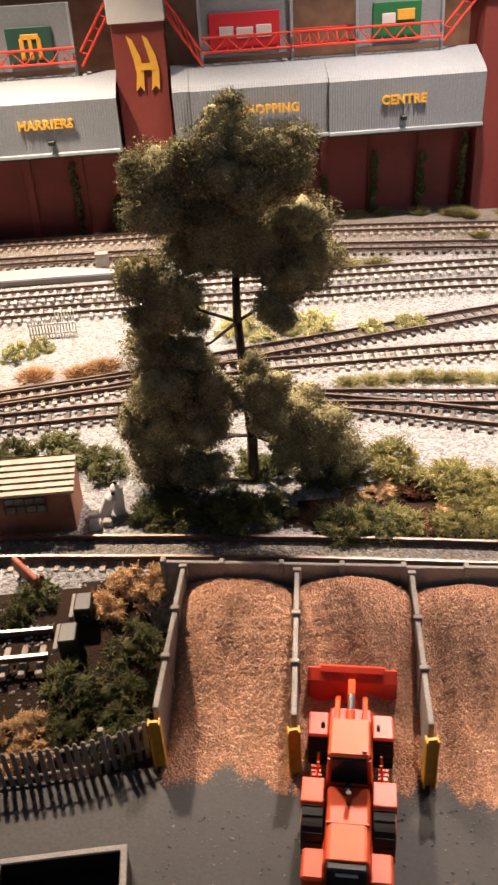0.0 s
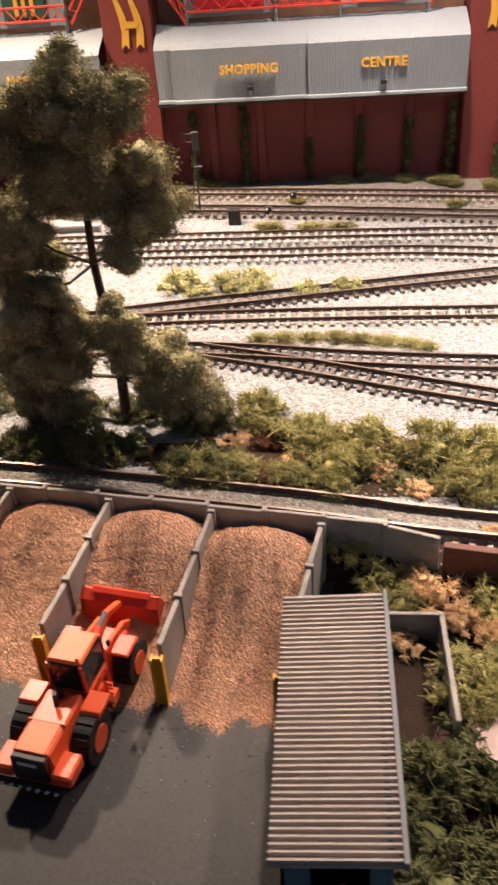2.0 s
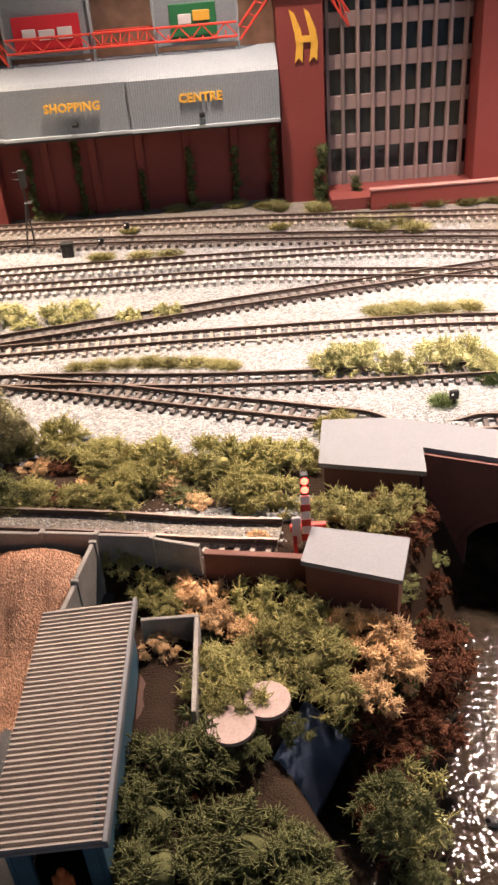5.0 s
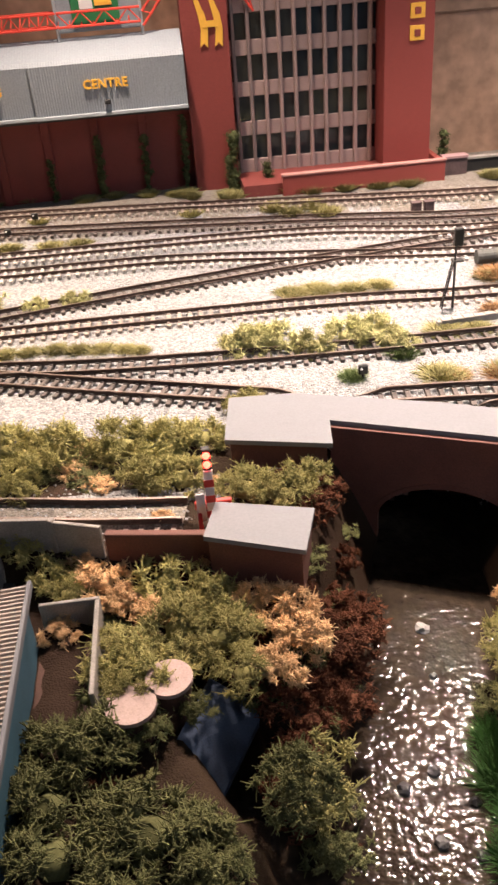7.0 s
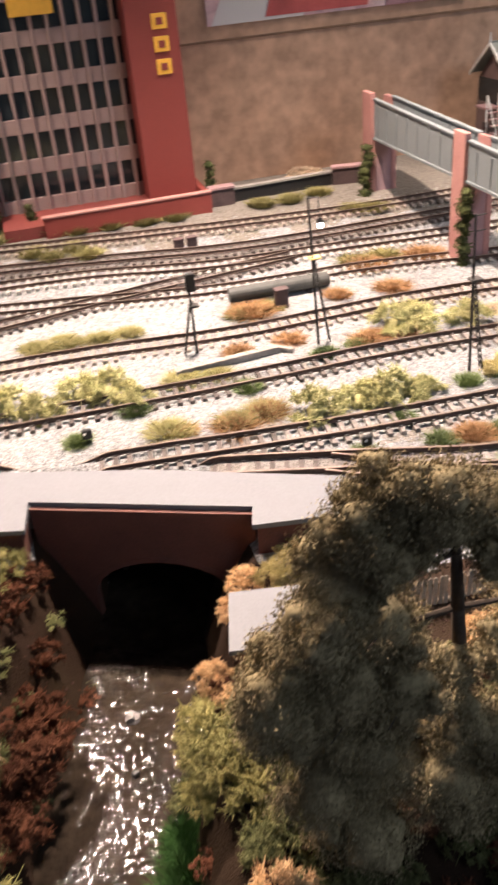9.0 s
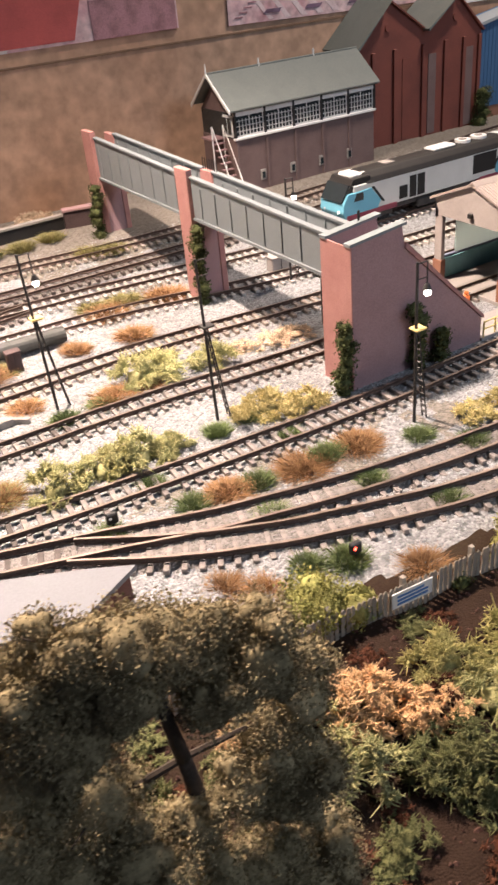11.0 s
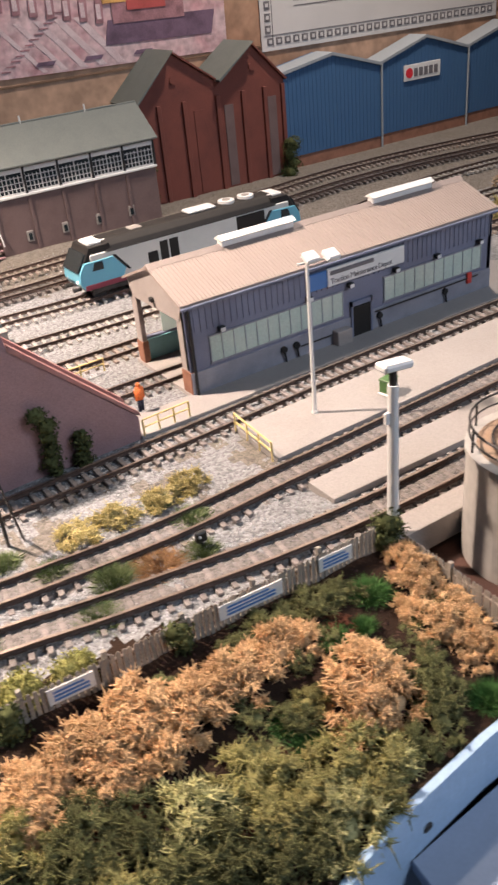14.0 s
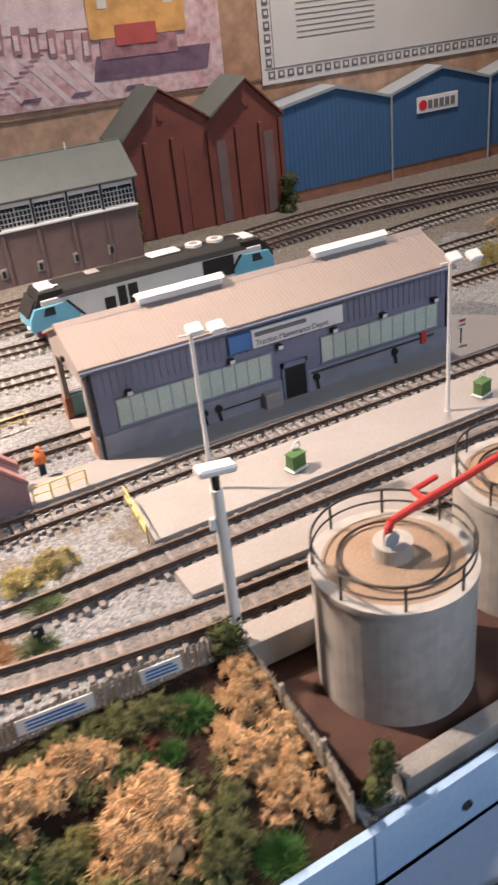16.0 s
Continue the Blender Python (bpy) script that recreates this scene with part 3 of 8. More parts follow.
DUSTY = "dusty railway track with pale sleepers"
track([(-0.45, 0.815), (-0.015, 0.798), (0.186, 0.772), (0.372, 0.746), (0.52, 0.727), (0.677, 0.716), (0.90, 0.722), (1.25, 0.764), (1.75, 0.72)], "weathered railway track on dusty tan ballast", SLEEPER_GREY, BALLAST_DUST)
track([(-0.45, 0.765), (0.022, 0.749), (0.188, 0.729), (0.366, 0.704), (0.507, 0.680), (0.662, 0.677), (0.90, 0.682), (1.22, 0.724), (1.75, 0.683)], "brown railway track on oily ballast", SLEEPER, BALLAST_BROWN)
track([(-0.45, 0.69), (-0.033, 0.692), (0.082, 0.690), (0.235, 0.686), (0.374, 0.676), (0.47, 0.655), (0.60, 0.645), (0.70, 0.636), (0.83, 0.627), (1.08, 0.634), (1.30, 0.672), (1.75, 0.635)], DUSTY, SLEEPER_PALE)
track([(-0.45, 0.66), (-0.03, 0.660), (0.085, 0.657), (0.234, 0.651), (0.34, 0.632), (0.47, 0.604), (0.60, 0.594), (0.72, 0.570), (0.95, 0.560), (1.30, 0.592), (1.75, 0.58)], DUSTY, SLEEPER_PALE)
track([(-0.157, 0.517), (-0.08, 0.530), (-0.026, 0.546), (0.093, 0.573), (0.184, 0.592), (0.345, 0.620), (0.445, 0.634), (0.55, 0.646)], "rust brown railway track curving across the yard", SLEEPER, BALLAST_BROWN)
track([(-0.45, 0.49), (-0.157, 0.513), (-0.08, 0.524), (0.012, 0.5345), (0.10, 0.536), (0.225, 0.534), (0.34, 0.530), (0.463, 0.516), (0.59, 0.517), (0.735, 0.505), (0.95, 0.503), (1.4, 0.51)], "railway track on pale grey ballast", SLEEPER_GREY)
track([(-0.45, 0.475), (-0.157, 0.482), (-0.06, 0.486), (0.044, 0.483), (0.182, 0.461), (0.321, 0.449), (0.442, 0.444), (0.56, 0.442), (0.68, 0.432), (0.80, 0.436), (0.875, 0.436), (1.05, 0.436)], "railway track with brown sleepers on grey ballast")
track([(0.044, 0.4815), (0.10, 0.462), (0.148, 0.443), (0.235, 0.410), (0.303, 0.386), (0.386, 0.374), (0.476, 0.362), (0.58, 0.354), (0.69, 0.350), (0.79, 0.352), (0.90, 0.357), (1.2, 0.36), (1.7, 0.38)], "railway track with brown sleepers on grey ballast")
track([(0.303, 0.384), (0.38, 0.356), (0.46, 0.330), (0.545, 0.301), (0.636, 0.283), (0.735, 0.2735), (0.81, 0.275), (0.92, 0.279), (1.2, 0.29), (1.7, 0.32)], "brown railway track on oily ballast beside the fence", SLEEPER, BALLAST_BROWN, sink=0.0006)
track([(0.46, 0.328), (0.517, 0.291), (0.576, 0.267), (0.624, 0.252), (0.72, 0.2335), (0.82, 0.221), (0.93, 0.220), (1.2, 0.235), (1.7, 0.27)], "brown railway track on oily ballast beside the fence", SLEEPER, BALLAST_BROWN, sink=0.0006)
track([(-0.35, 0.36), (-0.126, 0.3465), (-0.045, 0.336), (0.02, 0.3265), (0.12, 0.309), (0.224, 0.287)], "short siding track behind the concrete bays", SLEEPER_GREY, BALLAST_DUST, sink=0.0013)
track([(-0.22, 0.277), (-0.15, 0.2765), (-0.088, 0.277)], "overgrown siding stub ending in a buffer", SLEEPER_GREY, sink=0.0018)

# ---- bridge over the river ----


def wall_run(name, pts, z0, z1, thick, material, label, category, cap=None):
    """A wall standing along a line of points, with an optional coping."""
    root = tagged(empty(name), label, category)
    for a, b in zip(pts, pts[1:]):
        a, b = Vector((*a, 0)), Vector((*b, 0))
        d = b - a
        m = Matrix.Translation(a) @ Matrix.Rotation(math.atan2(d.y, d.x), 4, "Z")
        part("wall", box(0, d.length, -thick / 2, thick / 2, z0, z1, 0.0003, m=m), material, root)
        if cap is not None:
            part("coping", box(-0.0005, d.length + 0.0005, -thick / 2 - 0.0012, thick / 2 + 0.0012, z1, z1 + 0.0025, 0.0003, m=m), cap, root)
    return root


def river_bridge():
    root = tagged(empty("river_bridge"), "dark red brick arch bridge with smooth grey copings", "bridge")
    part("coping", prism([(0.2445, 0.326), (0.299, 0.310), (0.302, 0.3335), (0.406, 0.2865), (0.402, 0.2725), (0.4445, 0.2645), (0.476, 0.282), (0.457, 0.293), (0.365, 0.338), (0.287, 0.368), (0.251, 0.371)], "z", 0.0155, 0.0182), SLAB, root, "smooth grey coping")
    # face with an arch, in the line of the bridge
    a, b = Vector((0.302, 0.3315, 0)), Vector((0.406, 0.2845, 0))
    d = b - a
    m = Matrix.Translation(a) @ Matrix.Rotation(math.atan2(d.y, d.x), 4, "Z")
    L = d.length
    arch = [(0.064 + 0.038 * math.cos(k * math.pi / 12), -0.040 + 0.024 * math.sin(k * math.pi / 12)) for k in range(13)]
    outline = [(0, -0.07), (0, 0.0155), (L, 0.0155), (L, -0.07), (0.102, -0.07)] + arch + [(0.026, -0.07)]
    part("spandrel", prism(outline, "y", -0.001, 0.004, m=m), BRICK_BRIDGE, root, "dark red brick face with arch")
    for i in range(12):
        p, q = Vector((arch[i][0], arch[i][1])), Vector((arch[i + 1][0], arch[i + 1][1]))
        c = Vector((0.064, -0.040))
        po, qo = p + (p - c).normalized() * 0.003, q + (q - c).normalized() * 0.003
        part("voussoir", prism([p, q, qo, po], "y", -0.0016, -0.0006, m=m), BRICK_BRIDGE, root)
    part("deck", prism([(0, 0.004), (L, 0.004), (L, 0.075), (0, 0.075)], "z", -0.006, -0.002, m=m), DARKBRICK, root)
    for x in (0.0, L - 0.004):
        part("abutment", box(x, x + 0.004, 0.004, 0.07, -0.07, -0.006, m=m), DARKBRICK, root)
    # black sheet across the far end stands in for the darkness under the arch
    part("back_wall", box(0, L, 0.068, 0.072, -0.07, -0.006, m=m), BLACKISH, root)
    for pts in ([(0.2475, 0.3285), (0.2965, 0.3135), (0.2995, 0.330), (0.285, 0.364), (0.254, 0.367)], [(0.4045, 0.275), (0.443, 0.267), (0.472, 0.282), (0.456, 0.290), (0.408, 0.288)]):
        part("wing_wall", prism(pts, "z", -0.06, 0.0155), BRICK_BRIDGE, root)
    for z0, pts in ((0.0182, [(0.228, 0.247), (0.271, 0.2285), (0.280, 0.2575), (0.2355, 0.272)]), (0.0125, [(0.3725, 0.2055), (0.381, 0.2385), (0.412, 0.232), (0.403, 0.199)])):
        th = tagged(empty("brick_pillar"), "dark brick pillar with a smooth grey sloping cap", "pillar")
        c = sum((Vector(p) for p in pts), Vector((0, 0))) / 4
        part("cap", prism(pts, "z", z0 - 0.0025, z0), SLAB, th, "smooth grey cap with paint specks")
        part("body", prism([c + (Vector(p) - c) * 0.92 for p in pts], "z", -0.055, z0 - 0.0025), BRICK_BRIDGE, th)


river_bridge()


def water():
    nx, ny = 60, 150
    xs, ys = np.linspace(0.215, 0.41, nx), np.linspace(0.03, 0.385, ny)
    X, Y = np.meshgrid(xs, ys, indexing="ij")
    Z = np.full_like(X, -0.0555)
    i, j = np.meshgrid(np.arange(nx - 1), np.arange(ny - 1), indexing="ij")
    a = (i * ny + j).ravel()
    me = bpy.data.meshes.new("water")
    me.from_pydata(np.stack([X, Y, Z], -1).reshape(-1, 3).tolist(), [], np.stack([a, a + ny, a + ny + 1, a + 1], -1).tolist())
    m = mat("glossy dark resin water", (0.030, 0.022, 0.016), 0.05, vary=0.4, scale=50, fine=160, bump=0.0, spec=0.25)
    n, l = m.node_tree.nodes, m.node_tree.links
    bp = n.new("ShaderNodeBump")
    bp.inputs["Strength"].default_value, bp.inputs["Distance"].default_value = 1.0, 0.00062
    w = n.new("ShaderNodeTexNoise")
    w.inputs["Scale"].default_value, w.inputs["Detail"].default_value, w.inputs["Roughness"].default_value = 350, 0.9, 0.5
    l.new(n["Texture Coordinate"].outputs["Object"], w.inputs["Vector"])
    l.new(w.outputs["Fac"], bp.inputs["Height"])
    l.new(bp.outputs["Normal"], n["Principled BSDF"].inputs["Normal"])
    me.materials.append(m)
    me.polygons.foreach_set("use_smooth", [True] * len(me.polygons))
    tagged(new("water", me), "shallow rippled brown river glinting in the light", "river", kind="structure")
    rng = random.Random(3)
    for x, y, s in ((0.330, 0.246, 0.0035), (0.297, 0.160, 0.003), (0.311, 0.166, 0.0028), (0.323, 0.150, 0.0026), (0.305, 0.135, 0.003), (0.318, 0.128, 0.0028), (0.326, 0.215, 0.002)):
        bm = ball((0, 0, 0), s, 2, squash=0.7)
        for v in bm.verts:
            v.co *= 1 + rng.uniform(-0.22, 0.22)
        bmesh.ops.transform(bm, matrix=Matrix.Translation((x, y, -0.0552)) @ Matrix.Rotation(rng.uniform(0, 3), 4, "Z"), verts=bm.verts)
        tagged(part("rock", bm, BLACKISH if s < 0.0034 else STONES_BROWN), "small wet stone standing in the river", "rock", group="stones in the river")


water()

# ---- shopping centre along the back ----


def corrugated(x0, x1, profile, pitch, amp, bm=None):
    """Sheet with upright ribs along x; profile is a list of (y, z) from low to high."""
    bm = bm or bmesh.new()
    n = max(2, int((x1 - x0) / pitch) * 2)
    cols = []
    for k in range(n + 1):
        x = x0 + (x1 - x0) * k / n
        off = amp if k % 2 else 0.0
        cols.append([bm.verts.new((x, y - off, z)) for y, z in profile])
    for a, b in zip(cols, cols[1:]):
        for i in range(len(profile) - 1):
            bm.faces.new((a[i], b[i], b[i + 1], a[i + 1]))
    bmesh.ops.recalc_face_normals(bm, faces=bm.faces)
    return bm


FRONT = Matrix.Rotation(math.pi / 2, 4, "X")


def house_mark(parent, x, z, s, y):
    """The yellow swept two-stroke mark on a tower."""
    for dx in (0.0, 0.42):
        pts = [(0.02, 1.0), (0.16, 0.93), (0.34, 0.62), (0.40, 0.36), (0.36, 0.0), (0.26, 0.09), (0.14, 0.0), (0.20, 0.32), (0.16, 0.56)]
        bm = prism([(x + (u * 1.0 + dx) * s * 0.72, z + v * s) for u, v in pts], "y", y - 0.0016, y)
        part("mark_stroke", bm, YELLOW_LET, parent, "raised yellow mark")
    part("mark_stroke", box(x + 0.2 * s, x + 0.5 * s, y - 0.0021, y - 0.0008, z + 0.38 * s, z + 0.50 * s), YELLOW_LET, parent)


def tower(x0, x1, z1, mark=True, white=True):
    root = tagged(empty("brick_tower"), "brick red tower with a yellow emblem and white cap", "tower", group="towers of the shopping centre")
    part("body", box(x0, x1, 0.819, 0.864, 0.012, z1, 0.0006), RED, root)
    if white:
        part("cap", box(x0 - 0.002, x1 + 0.002, 0.816, 0.865, z1, z1 + 0.04, 0.0008), WHITE, root, "white cap")
    if mark:
        house_mark(root, x0 + (x1 - x0) * 0.26, z1 - 0.056, 0.046, 0.819)


tower(-0.075, -0.0285, 0.207)
tower(0.2605, 0.3045, 0.207)
tower(-0.42, -0.375, 0.207)


def shop_block(x0, x1, words):
    root = tagged(empty("shopping_block"), "long shop block with grey corrugated fascia over dull red walls", "shop", group="blocks of the shopping centre")
    part("wall", box(x0, x1, 0.838, 0.864, 0.012, 0.165), RED_DULL, root, "dull red wall")
    mid = x0 + (x1 - x0) * 0.50
    for a, b, push in ((x0 + 0.004, x0 + 0.020, 0.004), (x0 + 0.020, mid, 0.0), (mid, x1 - 0.002, -0.003)):
        part("cladding", corrugated(a, b, [(0.822 + push, 0.104), (0.802 + push, 0.1065), (0.799 + push, 0.150), (0.803 + push, 0.1535)], 0.0024, 0.00032), CLAD, root)
        # light from above is put into the strip's colour
        part("roof_strip", corrugated(a, b, [(0.803 + push, 0.1535), (0.835, 0.1685)], 0.0024, 0.00032), CLAD_LIGHT, root, "sloping roof strip coloured paler as if lit from above")
        part("drip_rail", box(a, b, 0.7985 + push, 0.8025 + push, 0.1035, 0.1065, 0.0004), GREYTRIM, root)
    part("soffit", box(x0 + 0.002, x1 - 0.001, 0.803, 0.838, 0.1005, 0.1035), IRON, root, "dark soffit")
    for k in range(1, 6):
        x = x0 + (x1 - x0) * k / 6
        part("pilaster", box(x - 0.004, x + 0.004, 0.8345, 0.838, 0.012, 0.1005, 0.0004), RED_DULL, root)
    for text, x in words:
        word = lettering("lettering", text, 0.0108, 0.0011, YELLOW_LET, Matrix.Translation((x, 0.7965, 0.1280)) @ FRONT, root, 1.06, 0.00035)
        word["label"] = "yellow raised lettering"
        w = len(text) * 0.0069
        for k in range(len(text)):
            part("letter_stalk", box(x + 0.003 + k * w / len(text), x + 0.0036 + k * w / len(text), 0.7965, 0.799, 0.1245, 0.1292), GREYTRIM, root)
        cx = x + w * 0.5
        part("floodlight", box(cx - 0.0028, cx + 0.0028, 0.793, 0.7985, 0.1135, 0.1175, 0.0006), BLACKISH, root, "black floodlight")
    return root


shop_block(-0.030, 0.261, (("SHOPPING", 0.0345), ("CENTRE", 0.1635)))
shop_block(-0.376, -0.074, (("HARRIERS", -0.167),))


def sign_board(x0, x1, face, bars, px0, px1):
    """Grey panel on posts with a coloured sign face; its brand is plain bars."""
    root = tagged(empty("roof_sign"), "coloured shop sign on a grey panel above the roof", "sign", group="signs above the shops")
    part("panel", box(px0, px1, 0.8335, 0.8365, 0.1725, 0.226, 0.0005), CLAD, root, "grey backing panel")
    part("sign_face", box(x0, x1, 0.8305, 0.8335, 0.177, 0.2085, 0.0004), face, root)
    for (a, b, c, d, m) in bars:
        w, h = x1 - x0, 0.0315
        part("bar", box(x0 + a * w, x0 + b * w, 0.8293, 0.8306, 0.177 + c * h, 0.177 + d * h, 0.0004), m, root)
    for x in (px0, px1):
        part("post", box(x - 0.0014, x + 0.0014, 0.8285, 0.8335, 0.158, 0.226, 0.0004), GREYTRIM, root)


sign_board(-0.170, -0.129, SIGN_DKGREEN, [(0.28, 0.38, 0.15, 0.72, YELLOW_LET), (0.47, 0.56, 0.15, 0.72, YELLOW_LET), (0.66, 0.76, 0.15, 0.72, YELLOW_LET), (0.32, 0.72, 0.68, 0.82, YELLOW_LET)], -0.190, -0.111)
sign_board(0.012, 0.076, SIGN_RED, [(0.14, 0.34, 0.38, 0.66, WHITE), (0.38, 0.62, 0.34, 0.62, WHITE), (0.66, 0.88, 0.34, 0.66, WHITE)], 0.0035, 0.0865)
sign_board(0.161, 0.205, SIGN_GREEN, [(0.18, 0.46, 0.45, 0.72, WHITE), (0.50, 0.86, 0.52, 0.80, YELLOW_LET)], 0.146, 0.2245)


def truss(xa, xb, rise):
    root = tagged(empty("roof_truss"), "bright red lattice truss of thin rods on the roof", "truss", group="trusses above the shops")
    n = 7
    for y in (0.826, 0.846):
        for z in (0.178, 0.190):
            part("chord", rod((xa, y, z), (xb, y, z + rise), 0.0011, n=6), TRUSS, root)
    for k in range(n):
        u, v = k / n, (k + 1) / n
        xu, xv = xa + (xb - xa) * u, xa + (xb - xa) * v
        lo, hi = (0.178 + rise * u, 0.190 + rise * v) if k % 2 else (0.190 + rise * u, 0.178 + rise * v)
        part("brace", rod((xu, 0.826, lo), (xv, 0.826, hi), 0.0007, n=5), TRUSS, root)
        part("brace", rod((xu, 0.826, 0.178 + rise * u), (xu, 0.846, 0.190 + rise * u), 0.0007, n=5), TRUSS, root)


for xa, xb in ((0.004, 0.085), (0.0865, 0.146), (0.147, 0.224), (-0.19, -0.11)):
    truss(xa, xb, 0.0)
for xa, xb, za, zb in ((-0.105, -0.078, 0.174, 0.212), (-0.026, 0.003, 0.212, 0.168), (0.226, 0.259, 0.174, 0.212), (0.306, 0.33, 0.212, 0.178)):
    root = tagged(empty("roof_truss"), "bright red slanting truss beside a tower", "truss", group="trusses above the shops")
    for dz in (0.0, 0.012):
        part("chord", rod((xa, 0.828, za + dz), (xb, 0.828, zb + dz), 0.0012, n=6), TRUSS, root)
    for k in range(4):
        u, v = k / 4, (k + 1) / 4
        part("brace", rod((xa + (xb - xa) * u, 0.828, za + (zb - za) * u + 0.012), (xa + (xb - xa) * v, 0.828, za + (zb - za) * v), 0.0007, n=5), TRUSS, root)


def office_block():
    root = tagged(empty("office_block"), "brown office block with rows of dark windows and a red tower", "office building")
    part("core", box(0.3048, 0.4505, 0.842, 0.864, 0.012, 0.26), GLASS_DARK, root, "dark glazing behind the grid")
    rows = [(0.0285, 0.0), (0.0655, 0.0), (0.103, 0.0), (0.1405, 0.0), (0.1775, 0.0), (0.2145, 0.0)]
    for z, _ in rows:
        part("spandrel", box(0.3048, 0.4505, 0.8355, 0.8425, z - 0.001, z + 0.0125, 0.0005), OFFICE, root)
    x = 0.3075
    k = 0
    while x < 0.449:
        w = 0.0034
        part("mullion", box(x, x + w, 0.8325, 0.8425, 0.028, 0.26, 0.0005), OFFICE_DARK if k < 2 else OFFICE, root)
        for z, _ in rows:
            part("window", box(x + w, x + 0.0150, 0.8395, 0.8412, z + 0.0125, z + 0.036), GLASS_DARK, root)
        x += 0.0150
        k += 1
    part("end_tower", box(0.4505, 0.4985, 0.803, 0.864, 0.012, 0.26, 0.0006), RED, root, "brick red end tower")
    for z in (0.181, 0.162, 0.143):
        part("emblem", box(0.4745, 0.4885, 0.8012, 0.803, z, z + 0.013, 0.0004), YELLOW_LET, root, "yellow square emblem")
        part("emblem_mark", box(0.4785, 0.4845, 0.8004, 0.8012, z + 0.0035, z + 0.0095, 0.0003), RED, root)
    part("band_sign", box(0.352, 0.392, 0.829, 0.8325, 0.2015, 0.218, 0.0006), YELLOW_LET, root, "yellow sign band")
    part("low_wall", box(0.343, 0.506, 0.772, 0.778, 0.008, 0.036, 0.0004), RED, root, "low red wall")
    part("low_wall", box(0.500, 0.506, 0.778, 0.864, 0.008, 0.036, 0.0004), RED, root)
    part("coping", box(0.342, 0.507, 0.7712, 0.7788, 0.036, 0.038, 0.0004), PLUM_RED, root)
    part("terrace", box(0.305, 0.500, 0.779, 0.842, 0.010, 0.0285), RED_DULL, root)


office_block()
wall_run("boundary_wall", [(0.508, 0.790), (0.533, 0.790)], 0.008, 0.034, 0.010, DARKBRICK, "dark brick pier of the boundary wall", "wall", PLUM)
wall_run("boundary_wall", [(0.534, 0.793), (0.640, 0.797)], 0.008, 0.030, 0.004, BLACKISH, "black low boundary wall with a grey coping", "wall", CONC_WALL)
wall_run("boundary_wall", [(0.641, 0.797), (0.676, 0.790)], 0.008, 0.034, 0.008, DARKBRICK, "dark brick end of the boundary wall", "wall", PLUM)

# posters on the back board


def poster_blank(x0, x1, z0, z1, label, material=PAPER, tilt=0.0):
    root = tagged(empty("poster", Matrix.Translation((x0, 0.8655, z0)) @ Matrix.Rotation(tilt, 4, "Y")), label, "poster")
    part("sheet", box(0, x1 - x0, -0.0016, -0.0004, 0, z1 - z0), material, root)
    return root


def patch(root, x0, x1, z0, z1, material, lift=0.0020, name="print_patch", skew=0.0):
    part(name, prism([(x0, z0), (x1, z0), (x1 + skew, z1), (x0 + skew, z1)], "y", -lift, -0.0015), material, root)


p = poster_blank(0.540, 0.826, 0.172, 0.40, "faded poster print in pink and red", PINK)
patch(p, 0.004, 0.10, 0.0, 0.04, PAPER, skew=0.02)
patch(p, 0.06, 0.17, 0.003, 0.09, PRINT_RED, 0.0024, skew=0.03)
patch(p, 0.19, 0.284, 0.0, 0.035, PRINT_MAROON, 0.0024)
patch(p, 0.195, 0.262, 0.036, 0.10, PRINT_RED, 0.0024)
patch(p, 0.225, 0.258, 0.044, 0.062, PRINT_YEL, 0.0028)
p = poster_blank(0.886, 1.168, 0.1665, 0.40, "faded photograph of an orange locomotive on a pink platform", PINK, 0.02)
for k in range(5):
    patch(p, 0.052 + k * 0.022, 0.058 + k * 0.023, 0.002, 0.050, PRINT_PALE, 0.0019, skew=-0.045, name="pale_rail")
for k in range(12):
    patch(p, 0.008 + k * 0.006, 0.018 + k * 0.006, 0.006 + k * 0.0045, 0.0074 + k * 0.0045, PRINT_MAROON, 0.0023, name="printed_sleeper")
patch(p, 0.0, 0.135, 0.072, 0.150, PRINT_PALE, 0.0024)
for k in range(7):
    patch(p, 0.012 + k * 0.018, 0.021 + k * 0.018, 0.060 - k * 0.003, 0.086 - k * 0.003, PRINT_MAROON, 0.0027, skew=0.002, name="printed_wheel")
    patch(p, 0.014 + k * 0.018, 0.019 + k * 0.018, 0.064 - k * 0.003, 0.078 - k * 0.003, PRINT_PALE, 0.0030, name="printed_wheel")
patch(p, 0.128, 0.262, 0.020, 0.044, PRINT_VIOLET, 0.0024, skew=0.006)
patch(p, 0.140, 0.228, 0.040, 0.066, PRINT_MAROON, 0.0030)
patch(p, 0.130, 0.24, 0.060, 0.20, PRINT_YEL, 0.0034)
patch(p, 0.158, 0.205, 0.052, 0.072, PRINT_RED, 0.0038)
patch(p, 0.143, 0.153, 0.088, 0.098, PAPER, 0.0038)
patch(p, 0.217, 0.227, 0.088, 0.098, PAPER, 0.0038)
for x in (0.045, 0.10, 0.16):
    patch(p, x, x + 0.02, 0.008, 0.012, PRINT_VIOLET, 0.0026, skew=0.004)
p = poster_blank(1.217, 1.62, 0.1515, 0.42, "white certificate sheet with a dark chain border", PAPER, 0.006)
for k in range(30):
    patch(p, 0.008 + k * 0.013, 0.017 + k * 0.013, 0.006, 0.014, PRINT_GREY, 0.0022, "border_link")
    patch(p, 0.0105 + k * 0.013, 0.0145 + k * 0.013, 0.008, 0.012, PAPER, 0.0026, "border_link")
